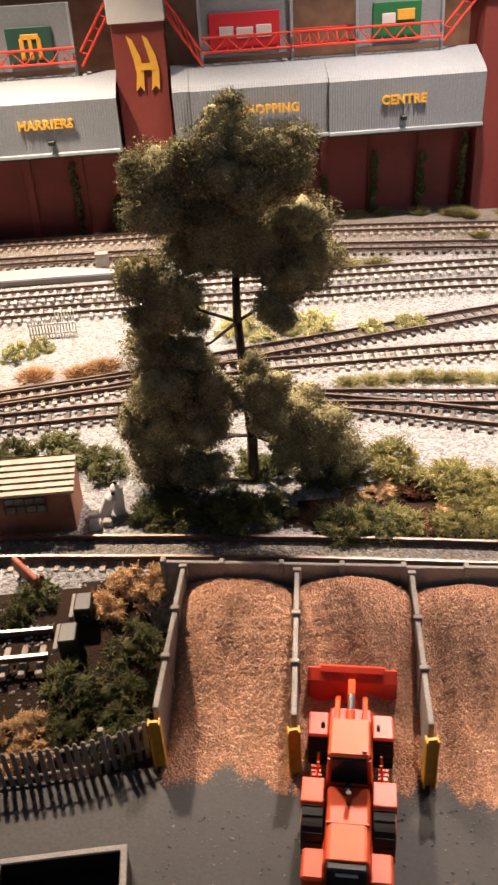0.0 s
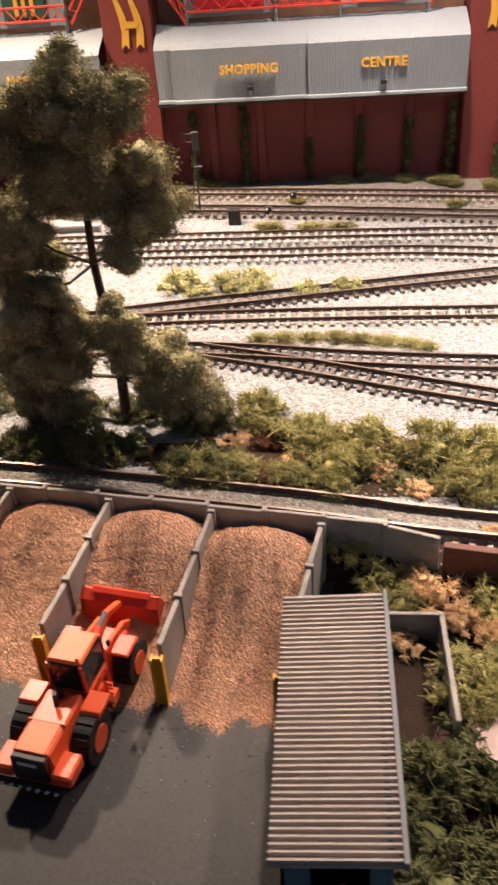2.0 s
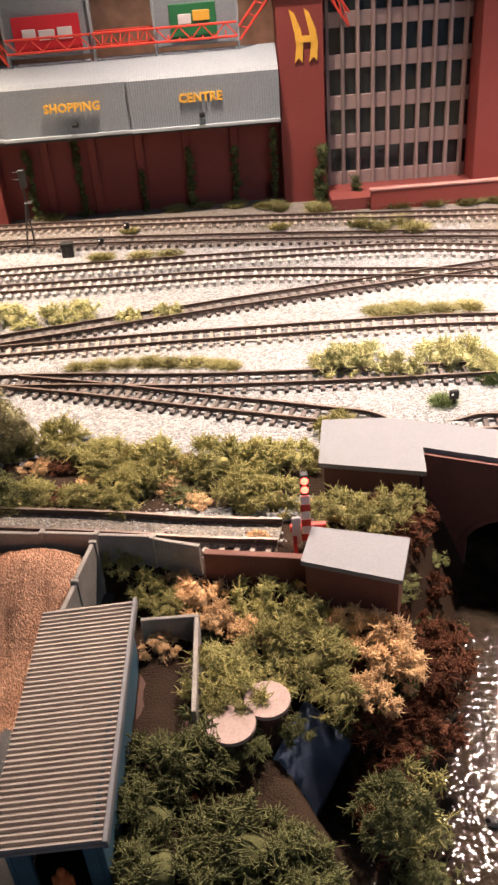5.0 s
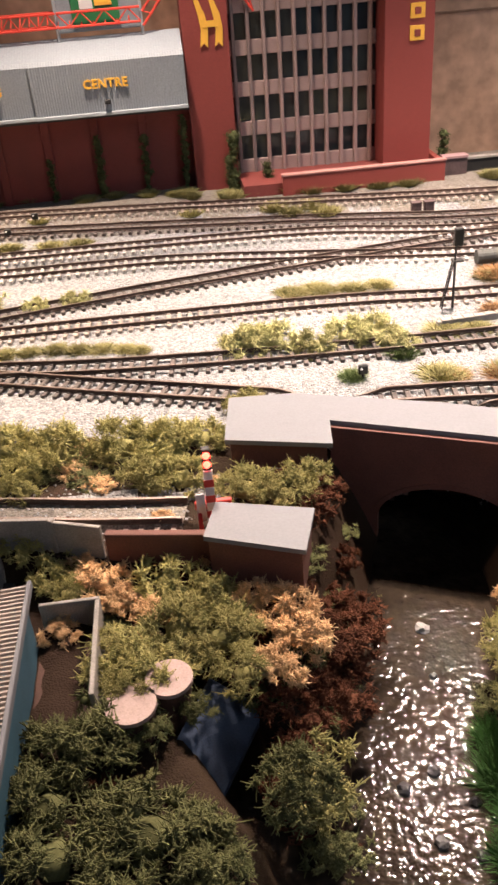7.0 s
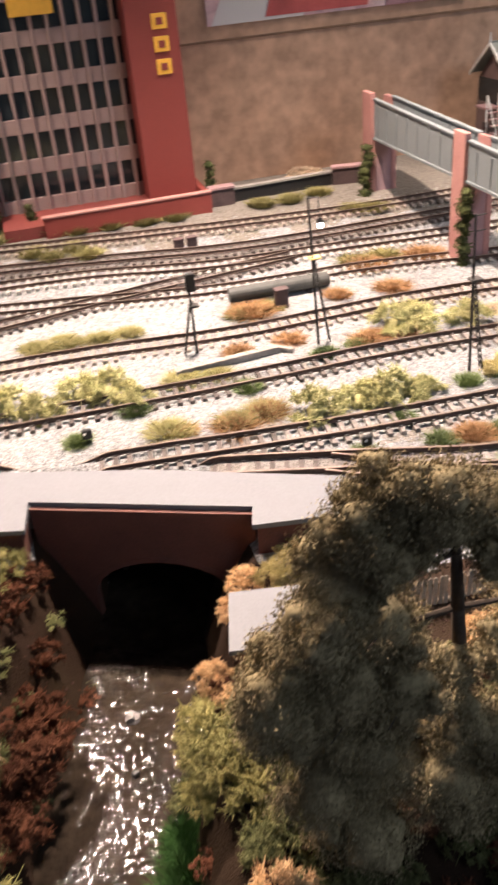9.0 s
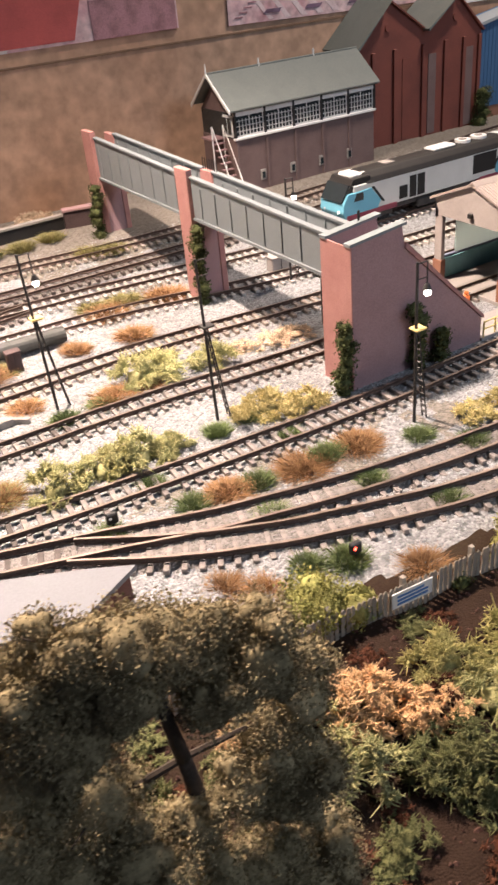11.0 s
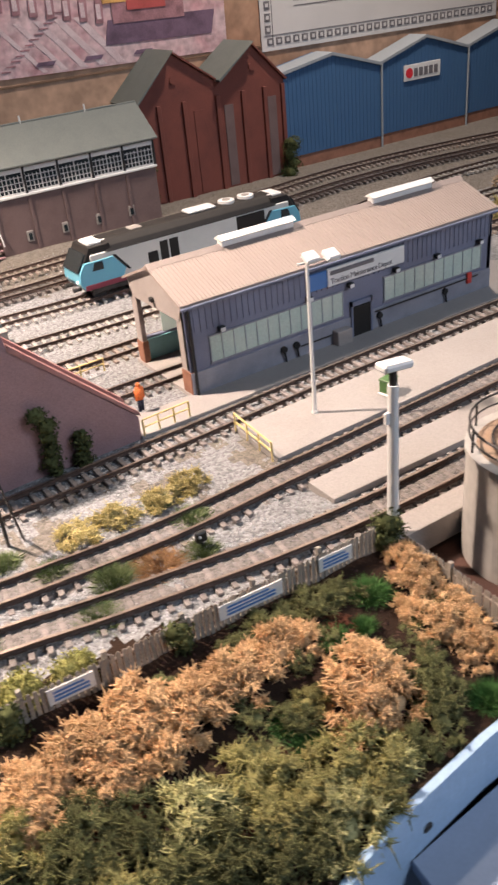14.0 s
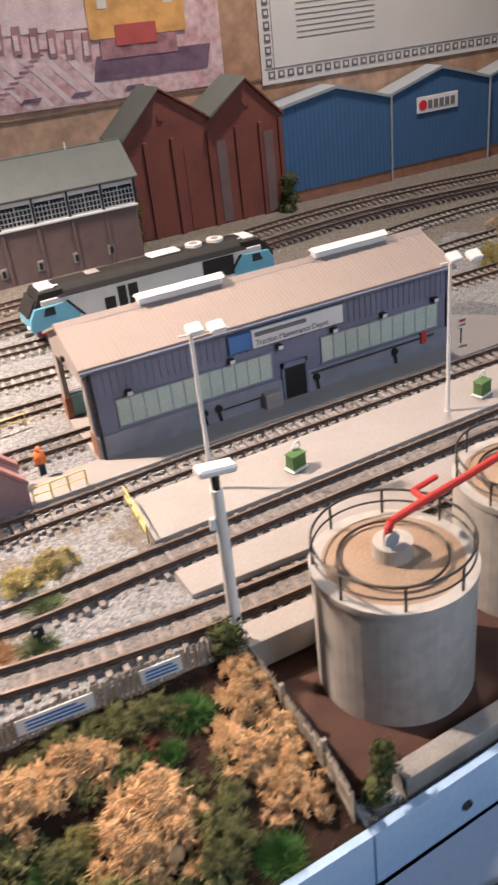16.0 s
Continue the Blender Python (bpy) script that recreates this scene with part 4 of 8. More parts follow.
for k in range(1, 18):
    patch(p, 0.006, 0.014, 0.006 + k * 0.013, 0.015 + k * 0.013, PRINT_GREY, 0.0022, "border_link")
    patch(p, 0.008, 0.012, 0.0085 + k * 0.013, 0.0125 + k * 0.013, PAPER, 0.0026, "border_link")
patch(p, 0.004, 0.398, 0.0165, 0.0172, PRINT_GREY, 0.0022)
patch(p, 0.0165, 0.0172, 0.004, 0.25, PRINT_GREY, 0.0022)
for k in range(7):
    patch(p, 0.05, 0.16, 0.045 + k * 0.006, 0.0462 + k * 0.006, PRINT_GREY, 0.0019, "text_bar")

# ---- signal box ----


def signal_box():
    root = tagged(empty("signal_box"), "brown brick signal box with white windows and slate roof", "signal box")
    x0, x1, y0, y1 = 0.827, 1.006, 0.768, 0.838
    part("brick_base", box(x0, x1, y0, y1, 0.010, 0.0715, 0.0005), BOXBRICK, root)
    for k in range(5):
        x = x0 + (x1 - x0) * k / 5
        part("pier", box(x - 0.0005, x + 0.0025, y0 - 0.0014, y0, 0.010, 0.0685), BOXBRICK, root)
    for k in range(4):
        x = x0 + 0.026 + k * 0.038
        part("arch_window", box(x, x + 0.007, y0 - 0.0012, y0 + 0.0004, 0.026, 0.037, 0.0006), CONC_WALL, root, "pale arched window")
        part("pane", box(x + 0.0018, x + 0.0052, y0 - 0.0017, y0 - 0.001, 0.028, 0.0345), GLASS_DARK, root)
    part("glazed_storey", box(x0 + 0.001, x1 - 0.001, y0 + 0.0015, y1, 0.0715, 0.096), GLASS_DARK, root, "dark glazing")
    part("sill", box(x0 - 0.002, x1 + 0.001, y0 - 0.0025, y0 + 0.002, 0.0708, 0.0733, 0.0004), WHITE, root, "white sill")
    part("head", box(x0 - 0.001, x1 + 0.001, y0 - 0.0008, y0 + 0.002, 0.0935, 0.0985, 0.0003), WHITE, root, "white boarding")
    bays = 5
    for k in range(bays + 1):
        x = x0 + (x1 - x0) * k / bays
        part("post", box(x - 0.0010, x + 0.0010, y0 - 0.0018, y0 + 0.002, 0.0733, 0.0985), BLACKISH, root, "dark post")
    part("gutter", box(x0 - 0.002, x1 + 0.002, y0 - 0.004, y0 - 0.0025, 0.0985, 0.1002), BLACKISH, root)
    for k in range(bays):
        xa = x0 + (x1 - x0) * k / bays + 0.0015
        w = (x1 - x0) / bays - 0.003
        frame = part("window_frame", box(xa, xa + w, y0 + 0.0002, y0 + 0.0012, 0.0733, 0.0748), WHITE, root, "white glazing bars")
        for j in range(9):
            x = xa + w * j / 8
            wide = 0.0006 if j % 4 else 0.0009
            part("glazing_bar", box(x - wide / 2, x + wide / 2, y0 + 0.0002, y0 + 0.0012, 0.0733, 0.0935 if j % 4 == 0 else 0.0905), WHITE, frame)
        for z in (0.0785, 0.0835, 0.0885):
            part("glazing_bar", box(xa, xa + w, y0 + 0.0003, y0 + 0.0011, z, z + 0.0006), WHITE, frame)
    ridge_y, rz, ez = 0.803, 0.131, 0.0995
    part("gable", prism([(y0 + 0.001, 0.096), (y1 - 0.001, 0.096), (ridge_y, rz - 0.003)], "x", x0 + 0.001, x0 + 0.004), BOXBRICK, root)
    for s, ye in ((-1, y0 - 0.006), (1, y1 + 0.004)):
        part("roof_slope", prism([(ye, ez), (ridge_y, rz), (ridge_y, rz + 0.0016), (ye, ez + 0.0016)], "x", x0 - 0.008, x1 + 0.004), SLATE, root, "green grey slates")
        part("barge_board", prism([(ye - 0.0008, ez - 0.002), (ridge_y, rz - 0.001), (ridge_y, rz + 0.002), (ye - 0.0008, ez + 0.0018)], "x", x0 - 0.0095, x0 - 0.008), WHITE, root, "white barge board")
    part("ridge", rod((x0 - 0.008, ridge_y, rz + 0.0015), (x1 + 0.004, ridge_y, rz + 0.0015), 0.0012, n=6), SLATE, root)
    part("finial", rod((x0 - 0.0085, ridge_y, rz), (x0 - 0.0085, ridge_y, rz + 0.011), 0.0012, 0.0004, n=6), WHITE, root, "white finial")
    for x in (x0 + 0.055, x0 + 0.125):
        part("vent", rod((x, ridge_y, rz), (x, ridge_y, rz + 0.008), 0.0013, 0.0009, n=8), WHITE, root, "white roof vent")
    part("end_window", box(x0 - 0.001, x0 + 0.0004, y0 + 0.004, y0 + 0.022, 0.0735, 0.094), WHITE, root, "white framed end window")
    for a in (0.006, 0.0145):
        part("pane", box(x0 - 0.0016, x0 - 0.0008, y0 + a, y0 + a + 0.0065, 0.076, 0.092), GLASS_DARK, root)
    part("landing", box(x0 - 0.016, x0 - 0.001, y0 + 0.022, y0 + 0.045, 0.070, 0.072, 0.0003), PLUM, root, "stair landing")
    for k in range(9):
        z = 0.066 - k * 0.006
        part("stair_tread", box(x0 - 0.014, x0 - 0.002, y0 + 0.020 - k * 0.0035, y0 + 0.024 - k * 0.0035, z, z + 0.0012), PLUM, root)
    for x in (x0 - 0.0155, x0 - 0.002):
        part("stair_post", box(x, x + 0.0012, y0 + 0.022, y0 + 0.0232, 0.010, 0.084), WHITE, root)
        part("handrail", rod((x + 0.0006, y0 + 0.022, 0.084), (x + 0.0006, y0 - 0.010, 0.030), 0.0007, n=5), WHITE, root)


signal_box()


def brown_warehouse():
    root = tagged(empty("warehouse"), "rust brown brick warehouse with two gables", "warehouse")
    part("front", prism([(1.014, 0.010), (1.2085, 0.010), (1.2085, 0.126), (1.164, 0.169), (1.1165, 0.137), (1.0615, 0.172), (1.014, 0.128)], "y", 0.8115, 0.864), RUST, root)
    for x in (1.0145, 1.04, 1.072, 1.1155, 1.15, 1.18, 1.2055):
        part("pier", box(x - 0.0025, x + 0.0025, 0.8085, 0.8115, 0.010, 0.122, 0.0004), RUST, root)
    for pts in ([(1.0600, 0.1735), (1.0615, 0.1752), (1.0085, 0.1275), (1.0100, 0.1255)], [(1.1625, 0.1705), (1.164, 0.1722), (1.114, 0.1385), (1.1155, 0.1362)]):
        part("roof_edge", prism(pts, "y", 0.800, 0.864), SLATE, root, "green grey roof slope")
    for pts in ([(1.0615, 0.1752), (1.0615, 0.173), (1.1165, 0.137), (1.1165, 0.139)], [(1.164, 0.1722), (1.164, 0.170), (1.210, 0.1255), (1.2115, 0.127)]):
        part("verge", prism(pts, "y", 0.808, 0.864), RUST, root)
    for x in (1.062, 1.165):
        part("round_vent", rod((x, 0.8117, 0.145), (x, 0.8098, 0.145), 0.0042, n=14), RUST, root)
    for x, z in ((1.0275, 0.05), (1.09, 0.06), (1.13, 0.05), (1.19, 0.055)):
        part("recess", box(x - 0.006, x + 0.006, 0.8106, 0.8116, 0.020, 0.110), BOXBRICK if x > 1.1 else RUST, root)


brown_warehouse()


def blue_unit(x0, x1, zl, zp, zr, y, sign=False):
    root = tagged(empty("industrial_unit"), "blue clad industrial unit with a pale eaves line and brick base", "industrial unit", group="blue industrial units")
    xm = (x0 + x1) / 2
    part("brick_base", box(x0, x1, y + 0.001, 0.864, 0.006, 0.032), BRICK, root, "brick base")
    part("cladding", prism([(x0, 0.032), (x1, 0.032), (x1, zr), (xm, zp), (x0, zl)], "y", y, 0.864), BLUE, root)
    n = 26
    for k in range(1, n):
        x = x0 + (x1 - x0) * k / n
        top = zl + (zp - zl) * (x - x0) / (xm - x0) if x < xm else zp + (zr - zp) * (x - xm) / (x1 - xm)
        part("rib", box(x - 0.0005, x + 0.0005, y - 0.0005, y, 0.0335, top - 0.003), BLUE, root)
    for (xa, za), (xb, zb) in (((x0, zl), (xm, zp)), ((xm, zp), (x1, zr))):
        part("eaves_trim", prism([(xa, za - 0.002), (xb, zb - 0.002), (xb, zb + 0.0015), (xa, za + 0.0015)], "y", y - 0.003, y + 0.03), CLAD_LIGHT, root, "pale eaves trim")
    part("downpipe", rod((x1 - 0.001, y - 0.002, 0.006), (x1 - 0.001, y - 0.002, zr), 0.0014, n=8), CLAD_LIGHT, root, "pale grey downpipe")
    if sign:
        s = part("sign_plate", box(1.4135, 1.4785, y - 0.0022, y - 0.0008, 0.092, 0.1115, 0.0004), WHITE, root, "white sign with a round mark and dark bars")
        part("disc", rod((1.4225, y - 0.002, 0.1015), (1.4225, y - 0.0028, 0.1015), 0.0062, n=16), SIGN_RED, s)
        for k in range(5):
            part("bar", box(1.4305 + k * 0.009, 1.437 + k * 0.009, y - 0.0028, y - 0.002, 0.0965, 0.1065), PRINT_GREY, s)


blue_unit(1.2115, 1.371, 0.1295, 0.1425, 0.1205, 0.824)
blue_unit(1.372, 1.5325, 0.1205, 0.1430, 0.1205, 0.830, True)
blue_unit(1.5335, 1.70, 0.1205, 0.1430, 0.1205, 0.835)

# ---- footbridge ----


def footbridge():
    root = tagged(empty("footbridge"), "grey girder footbridge on plum brick piers over the tracks", "footbridge")
    deck = part("deck", box(0.672, 0.6905, 0.386, 0.775, 0.0835, 0.0860, 0.0004), GIRDER, root)
    for x in (0.6705, 0.6900):
        for ya, yb, za, zb in ((0.398, 0.573, 0.0935, 0.0985), (0.588, 0.757, 0.0985, 0.1035)):
            g = part("girder", prism([(ya, 0.068), (yb, 0.068), (yb, zb), (ya, za)], "x", x, x + 0.0022), GIRDER, root)
            y = ya + 0.008
            while y < yb - 0.004:
                part("stiffener", box(x - 0.0008, x, y, y + 0.0010, 0.070, za - 0.001), GIRDER, g)
                y += 0.0215
            part("flange", box(x - 0.0014, x + 0.0036, ya, yb, 0.0665, 0.0685), GIRDER, g)
            part("flange", prism([(ya, za - 0.0006), (yb, zb - 0.0006), (yb, zb + 0.0008), (ya, za + 0.0008)], "x", x - 0.0010, x + 0.0032), GIRDER, g)
    for y0, y1, zt in ((0.572, 0.589, 0.1045), (0.756, 0.775, 0.109)):
        part("pier", box(0.668, 0.6935, y0, y1, -0.002, 0.067, 0.0005), PLUM, root, "plum brick pier")
        for x, top in ((0.667, zt), (0.6890, zt - 0.006)):
            part("pilaster", box(x, x + 0.0052, y0 - 0.001, y1 + 0.001, 0.0, top, 0.0005), PLUM_RED, root, "reddish pilaster")
    # stair ramp at the near end
    ramp = [(0.6675, -0.002), (0.7765, -0.002), (0.7765, 0.0165), (0.708, 0.083), (0.706, 0.0965), (0.6675, 0.0925)]
    for y in (0.373, 0.3965):
        part("stair_wall", prism(ramp, "y", y, y + 0.004, 0.0004), PLUM, root, "sloping plum brick stair wall")
        part("coping", prism([(0.7775, 0.0165), (0.7775, 0.019), (0.7085, 0.0860), (0.7075, 0.083)], "y", y - 0.001, y + 0.005), PLUM_RED, root)
        part("coping", prism([(0.666, 0.0925), (0.7085, 0.0968), (0.7085, 0.0985), (0.666, 0.0943)], "y", y - 0.001, y + 0.005), GIRDER, root)
    # side towards the lamps: its brightness is put into the lighter brick colour
    part("end_wall", box(0.6665, 0.6675, 0.372, 0.4015, -0.002, 0.0925), PLUM_RED, root, "end wall in lighter reddish brick, its lit side coloured in")
    part("landing", box(0.668, 0.706, 0.377, 0.3965, 0.068, 0.0735), GIRDER, root)
    for k in range(14):
        x = 0.708 + k * 0.0049
        part("stair_tread", box(x, x + 0.0052, 0.377, 0.3965, -0.002, 0.066 - k * 0.0049), CONC_WALL, root)
    for k in range(7):
        y = 0.566 + k * 0.0035
        part("spike", rod((0.6910, y, 0.098), (0.6910, y, 0.1075), 0.0004, n=5), BLACKISH, root)
    part("lamp_bracket", rod((0.6935, 0.3985, 0.094), (0.6935, 0.3985, 0.103), 0.0008, n=8), BLACKISH, root)


footbridge()

# ---- locomotive ----


def locomotive():
    root = tagged(empty("locomotive", Matrix.Translation((0.9620, 0.6310, 0.0075)) @ Matrix.Rotation(0.022, 4, "Z")), "white and light blue diesel locomotive with black roof", "locomotive")
    h, w = 0.1205, 0.0168
    part("body", prism([(-h + 0.0135, 0.0385), (h - 0.0135, 0.0385), (h - 0.012, 0.012), (-h + 0.012, 0.012)], "y", -w, w, 0.0008), LOCO_WHITE, root)
    for s in (-1, 1):
        cab = [(s * (h - 0.004), 0.009), (s * h, 0.016), (s * (h - 0.001), 0.024), (s * (h - 0.0065), 0.0325), (s * (h - 0.034), 0.0335), (s * (h - 0.046), 0.020), (s * (h - 0.040), 0.009)]
        c = part("cab", prism(cab, "y", -w - 0.0006, w + 0.0006, 0.0007), LOCO_BLUE, root, "light blue cab end")
        glass = [(s * (h - 0.0015), 0.0255), (s * (h - 0.0105), 0.0395), (s * (h - 0.0085), 0.0400), (s * (h + 0.0004), 0.0255)]
        part("windscreen", prism(glass, "y", -w + 0.0015, w - 0.0015), GLASS_DARK, c)
        for y in (-w - 0.0011, w + 0.0002):
            part("side_window", prism([(s * (h - 0.013), 0.0245), (s * (h - 0.016), 0.0315), (s * (h - 0.024), 0.0315), (s * (h - 0.024), 0.0245)], "y", y, y + 0.0009), GLASS_DARK, c)
        part("stripe", prism([(s * (h - 0.0345), 0.0340), (s * (h - 0.0370), 0.0340), (s * (h - 0.050), 0.018), (s * (h - 0.0475), 0.018)], "y", -w - 0.0010, w + 0.0010), LOCO_BLACK, c)
        part("cab_hood", prism([(s * (h - 0.0062), 0.0325), (s * (h - 0.0135), 0.0445), (s * (h - 0.034), 0.0450), (s * (h - 0.034), 0.0330)], "y", -w + 0.0008, w - 0.0008, 0.0006), LOCO_BLACK, root, "black windscreen surround")
        part("solebar", box(min(s * 0.055, s * (h - 0.004)), max(s * 0.055, s * (h - 0.004)), -w - 0.0008, w + 0.0008, 0.0085, 0.0135, 0.0005), MAROON, root, "maroon lower panel")
        part("cab_roof", box(min(s * (h - 0.034), s * (h - 0.016)), max(s * (h - 0.034), s * (h - 0.016)), -0.010, 0.010, 0.0425, 0.0470, 0.0012), WHITE, root, "white cab roof panel")
        for y in (-0.0105, 0.0105):
            part("headlight", ball((s * (h - 0.001), y, 0.0165), 0.0016, 1), LED_WHITE if s < 0 and y < 0 else WHITE, c)
        for y in (-0.009, 0.009):
            part("buffer", rod((s * (h - 0.003), y, 0.0095), (s * (h + 0.0045), y, 0.0095), 0.0016, 0.0021, n=8), IRON, root)
    part("roof", prism([(-w - 0.0005, 0.0372), (w + 0.0005, 0.0372), (w - 0.0018, 0.0420), (w - 0.0065, 0.0462), (w - 0.0105, 0.0475), (-w + 0.0105, 0.0475), (-w + 0.0065, 0.0462), (-w + 0.0018, 0.0420)], "x", -h + 0.0285, h - 0.0285, 0.0005), LOCO_BLACK, root, "black roof")
    part("roof_panel", box(0.000, 0.030, -0.0075, 0.0075, 0.0472, 0.0498, 0.001), WHITE, root, "white roof panel")
    for x in (0.046, 0.068):
        f = part("roof_fan", rod((x, 0, 0.0472), (x, 0, 0.0500), 0.0080, n=18), WHITE, root, "white roof fan")
        part("hub", rod((x, 0, 0.0500), (x, 0, 0.0506), 0.004, n=12), CONC_WALL, f)
    part("roof_hatch", box(-0.060, -0.048, -0.006, 0.006, 0.0472, 0.0482, 0.0004), CONC_WALL, root)
    for x0, x1, z0, z1 in ((-0.052, -0.042, 0.015, 0.027), (-0.039, -0.031, 0.014, 0.034), (-0.029, -0.020, 0.014, 0.034), (0.045, 0.077, 0.018, 0.0365)):
        for y in (-w - 0.0006, w - 0.0002):
            part("grille", box(x0, x1, y, y + 0.0008, z0, z1), LOCO_BLACK, root, "black grille")
    part("underframe", box(-h + 0.012, h - 0.012, -0.012, 0.012, 0.006, 0.012, 0.0006), IRON, root)
    part("fuel_tank", box(-0.026, 0.026, -0.0145, 0.0145, 0.0005, 0.009, 0.0012), IRON, root)
    for bx in (-0.082, 0.082):
        b = part("bogie", box(bx - 0.026, bx + 0.026, -0.0125, 0.0125, 0.002, 0.0075, 0.0008), IRON, root)
        for dx in (-0.0185, 0.0185):
            for y in (-0.0075, 0.0075):
                part("wheel", rod((bx + dx, y - 0.001, 0.0015), (bx + dx, y + 0.001, 0.0015), 0.0072, n=16), IRON, b)


locomotive()

# ---- maintenance depot ----


def depot_shed():
    root = tagged(empty("depot_shed"), "blue grey depot shed with long pale windows and tan roof", "shed")
    x0, x1, y0, y1, ym = 0.829, 1.113, 0.3985, 0.477, 0.4375
    ez, rz = 0.0665, 0.0825
    front = part("front_wall", box(x0, x1, y0, y0 + 0.004, 0.0, ez, 0.0004), SHED, root)
    part("plinth", box(x0, x1, y0 - 0.0012, y0, 0.0, 0.0185, 0.0004), SHED_BRICK, root, "pale grey brick plinth")
    k = 0
    x = x0 + 0.002
    while x < x1:
        part("rib", box(x, x + 0.0008, y0 - 0.0006, y0, 0.0455, ez - 0.001), SHED, front)
        x += 0.0048
    part("back_wall", box(x0, x1, y1 - 0.004, y1, 0.0, 0.020, 0.0004), SHED, root)
    part("back_wall", box(x0, x1, y1 - 0.004, y1, 0.052, ez, 0.0004), SHED, root)
    part("end_wall", prism([(y0, 0.0), (y1, 0.0), (y1, ez), (ym, rz), (y0, ez)], "x", x1 - 0.004, x1), SHED, root)
    # open door end
    part("door_pier", box(x0, x0 + 0.004, y0, y0 + 0.011, 0.0, ez, 0.0005), SHED_END, root)
    part("door_pier", box(x0, x0 + 0.004, y1 - 0.008, y1, 0.0, ez, 0.0005), SHED_END, root)
    for ya, yb in ((y0 - 0.0006, y0 + 0.0116), (y1 - 0.0086, y1 + 0.0006)):
        part("brick_foot", box(x0 - 0.0006, x0 + 0.0046, ya, yb, 0.0, 0.019, 0.0004), BRICK, root, "brick foot of the door pier")
    part("gable", prism([(y0, ez), (y0 + 0.006, 0.0545), (y1 - 0.006, 0.0545), (y1, ez), (ym, rz)], "x", x0 - 0.0006, x0 + 0.004), SHED_END, root, "tan gable over the door")
    part("gable_light", box(x0 - 0.0032, x0 - 0.0006, ym - 0.001, ym + 0.003, 0.0590, 0.0625, 0.0005), BLACKISH, root)
    part("inner_wall", box(x0 + 0.004, x1 - 0.004, y1 - 0.0055, y1 - 0.0042, 0.0, 0.0185), TEAL, root, "teal painted inner wall")
    part("inner_glazing", box(x0 + 0.02, x1 - 0.02, y1 - 0.0030, y1 - 0.0020, 0.020, 0.052), GLAZE_BACK, root, "pale inner glazing")
    part("inner_floor", box(x0 + 0.003, x1 - 0.004, y0 + 0.004, y1 - 0.004, 0.0005, 0.0022), CONCRETE, root)
    roofs = []
    for ye, label in ((y0 - 0.003, "front"), (y1 + 0.003, "rear")):
        s = part("roof_slope", prism([(ye, ez - 0.0006), (ym, rz), (ym, rz + 0.0016), (ye, ez + 0.001)], "x", x0 - 0.003, x1 + 0.003), SHED_ROOF, root, "weathered tan roof sheet")
        n = 100
        bm = bmesh.new()
        for k in range(n):
            x = x0 - 0.002 + (x1 - x0 + 0.004) * k / n
            prism([(ye, ez + 0.001), (ym, rz + 0.0016), (ym, rz + 0.0020), (ye, ez + 0.0014)], "x", x, x + 0.0011, bm=bm)
        part("corrugation", bm, SHED_ROOF, s)["kind"] = "stuff"
    part("ridge_cap", prism([(ym - 0.004, rz + 0.0004), (ym, rz + 0.0034), (ym + 0.004, rz + 0.0004)], "x", x0 - 0.003, x1 + 0.003), SHED_ROOF, root)
    for xa in (0.884, 1.020):
        r = part("ridge_vent", box(xa, xa + 0.062, ym - 0.0035, ym + 0.0035, rz + 0.001, rz + 0.0065, 0.001), WHITE, root, "white ridge ventilator")
        part("vent_cap", prism([(ym - 0.0048, rz + 0.0062), (ym, rz + 0.0090), (ym + 0.0048, rz + 0.0062)], "x", xa - 0.001, xa + 0.063), WHITE, r)
    for xa, xb in ((x0 + 0.017, x0 + 0.130), (x0 + 0.170, x0 + 0.272)):
        wdw = part("window_band", box(xa, xb, y0 - 0.0008, y0 + 0.0004, 0.0215, 0.0405), GLAZE, root, "pale green glazing band")
        n = int((xb - xa) / 0.0093)
        for k in range(n + 1):
            x = xa + (xb - xa) * k / n
            part("glazing_bar", box(x - 0.0003, x + 0.0003, y0 - 0.0013, y0 - 0.0006, 0.0215, 0.0405), GREYTRIM, wdw)
        for z in (0.0208, 0.0402):
            part("frame_rail", box(xa - 0.001, xb + 0.001, y0 - 0.0014, y0, z, z + 0.001), SHED_BRICK, wdw)
    d = part("door", box(x0 + 0.1385, x0 + 0.1555, y0 - 0.002, y0, 0.0, 0.0255, 0.0004), LOCO_BLACK, root, "black door")
    part("frame", box(x0 + 0.1368, x0 + 0.1385, y0 - 0.0024, y0, 0.0, 0.030), SHED, d)
    part("frame", box(x0 + 0.1555, x0 + 0.1572, y0 - 0.0024, y0, 0.0, 0.030), SHED, d)
    part("frame", box(x0 + 0.1368, x0 + 0.1572, y0 - 0.0024, y0, 0.0265, 0.030), SHED, d)
    part("cabinet", box(x0 + 0.1195, x0 + 0.133, y0 - 0.008, y0 - 0.001, 0.002, 0.0135, 0.0005), SHED_END, root, "grey wall cabinet")
    part("fire_box", box(x0 + 0.256, x0 + 0.261, y0 - 0.003, y0 - 0.001, 0.012, 0.021, 0.0004), PIPE_RED, root, "red fire box")
    for x in (x0 + 0.075, x0 + 0.086, x0 + 0.164, x0 + 0.232):
        part("hose_reel", rod((x, y0 - 0.001, 0.0125), (x, y0 - 0.0032, 0.0125), 0.0026, n=12), BLACKISH, root)
        part("hose", rod((x, y0 - 0.003, 0.0105), (x + 0.001, y0 - 0.003, 0.0035), 0.0008, n=6), BLACKISH, root)
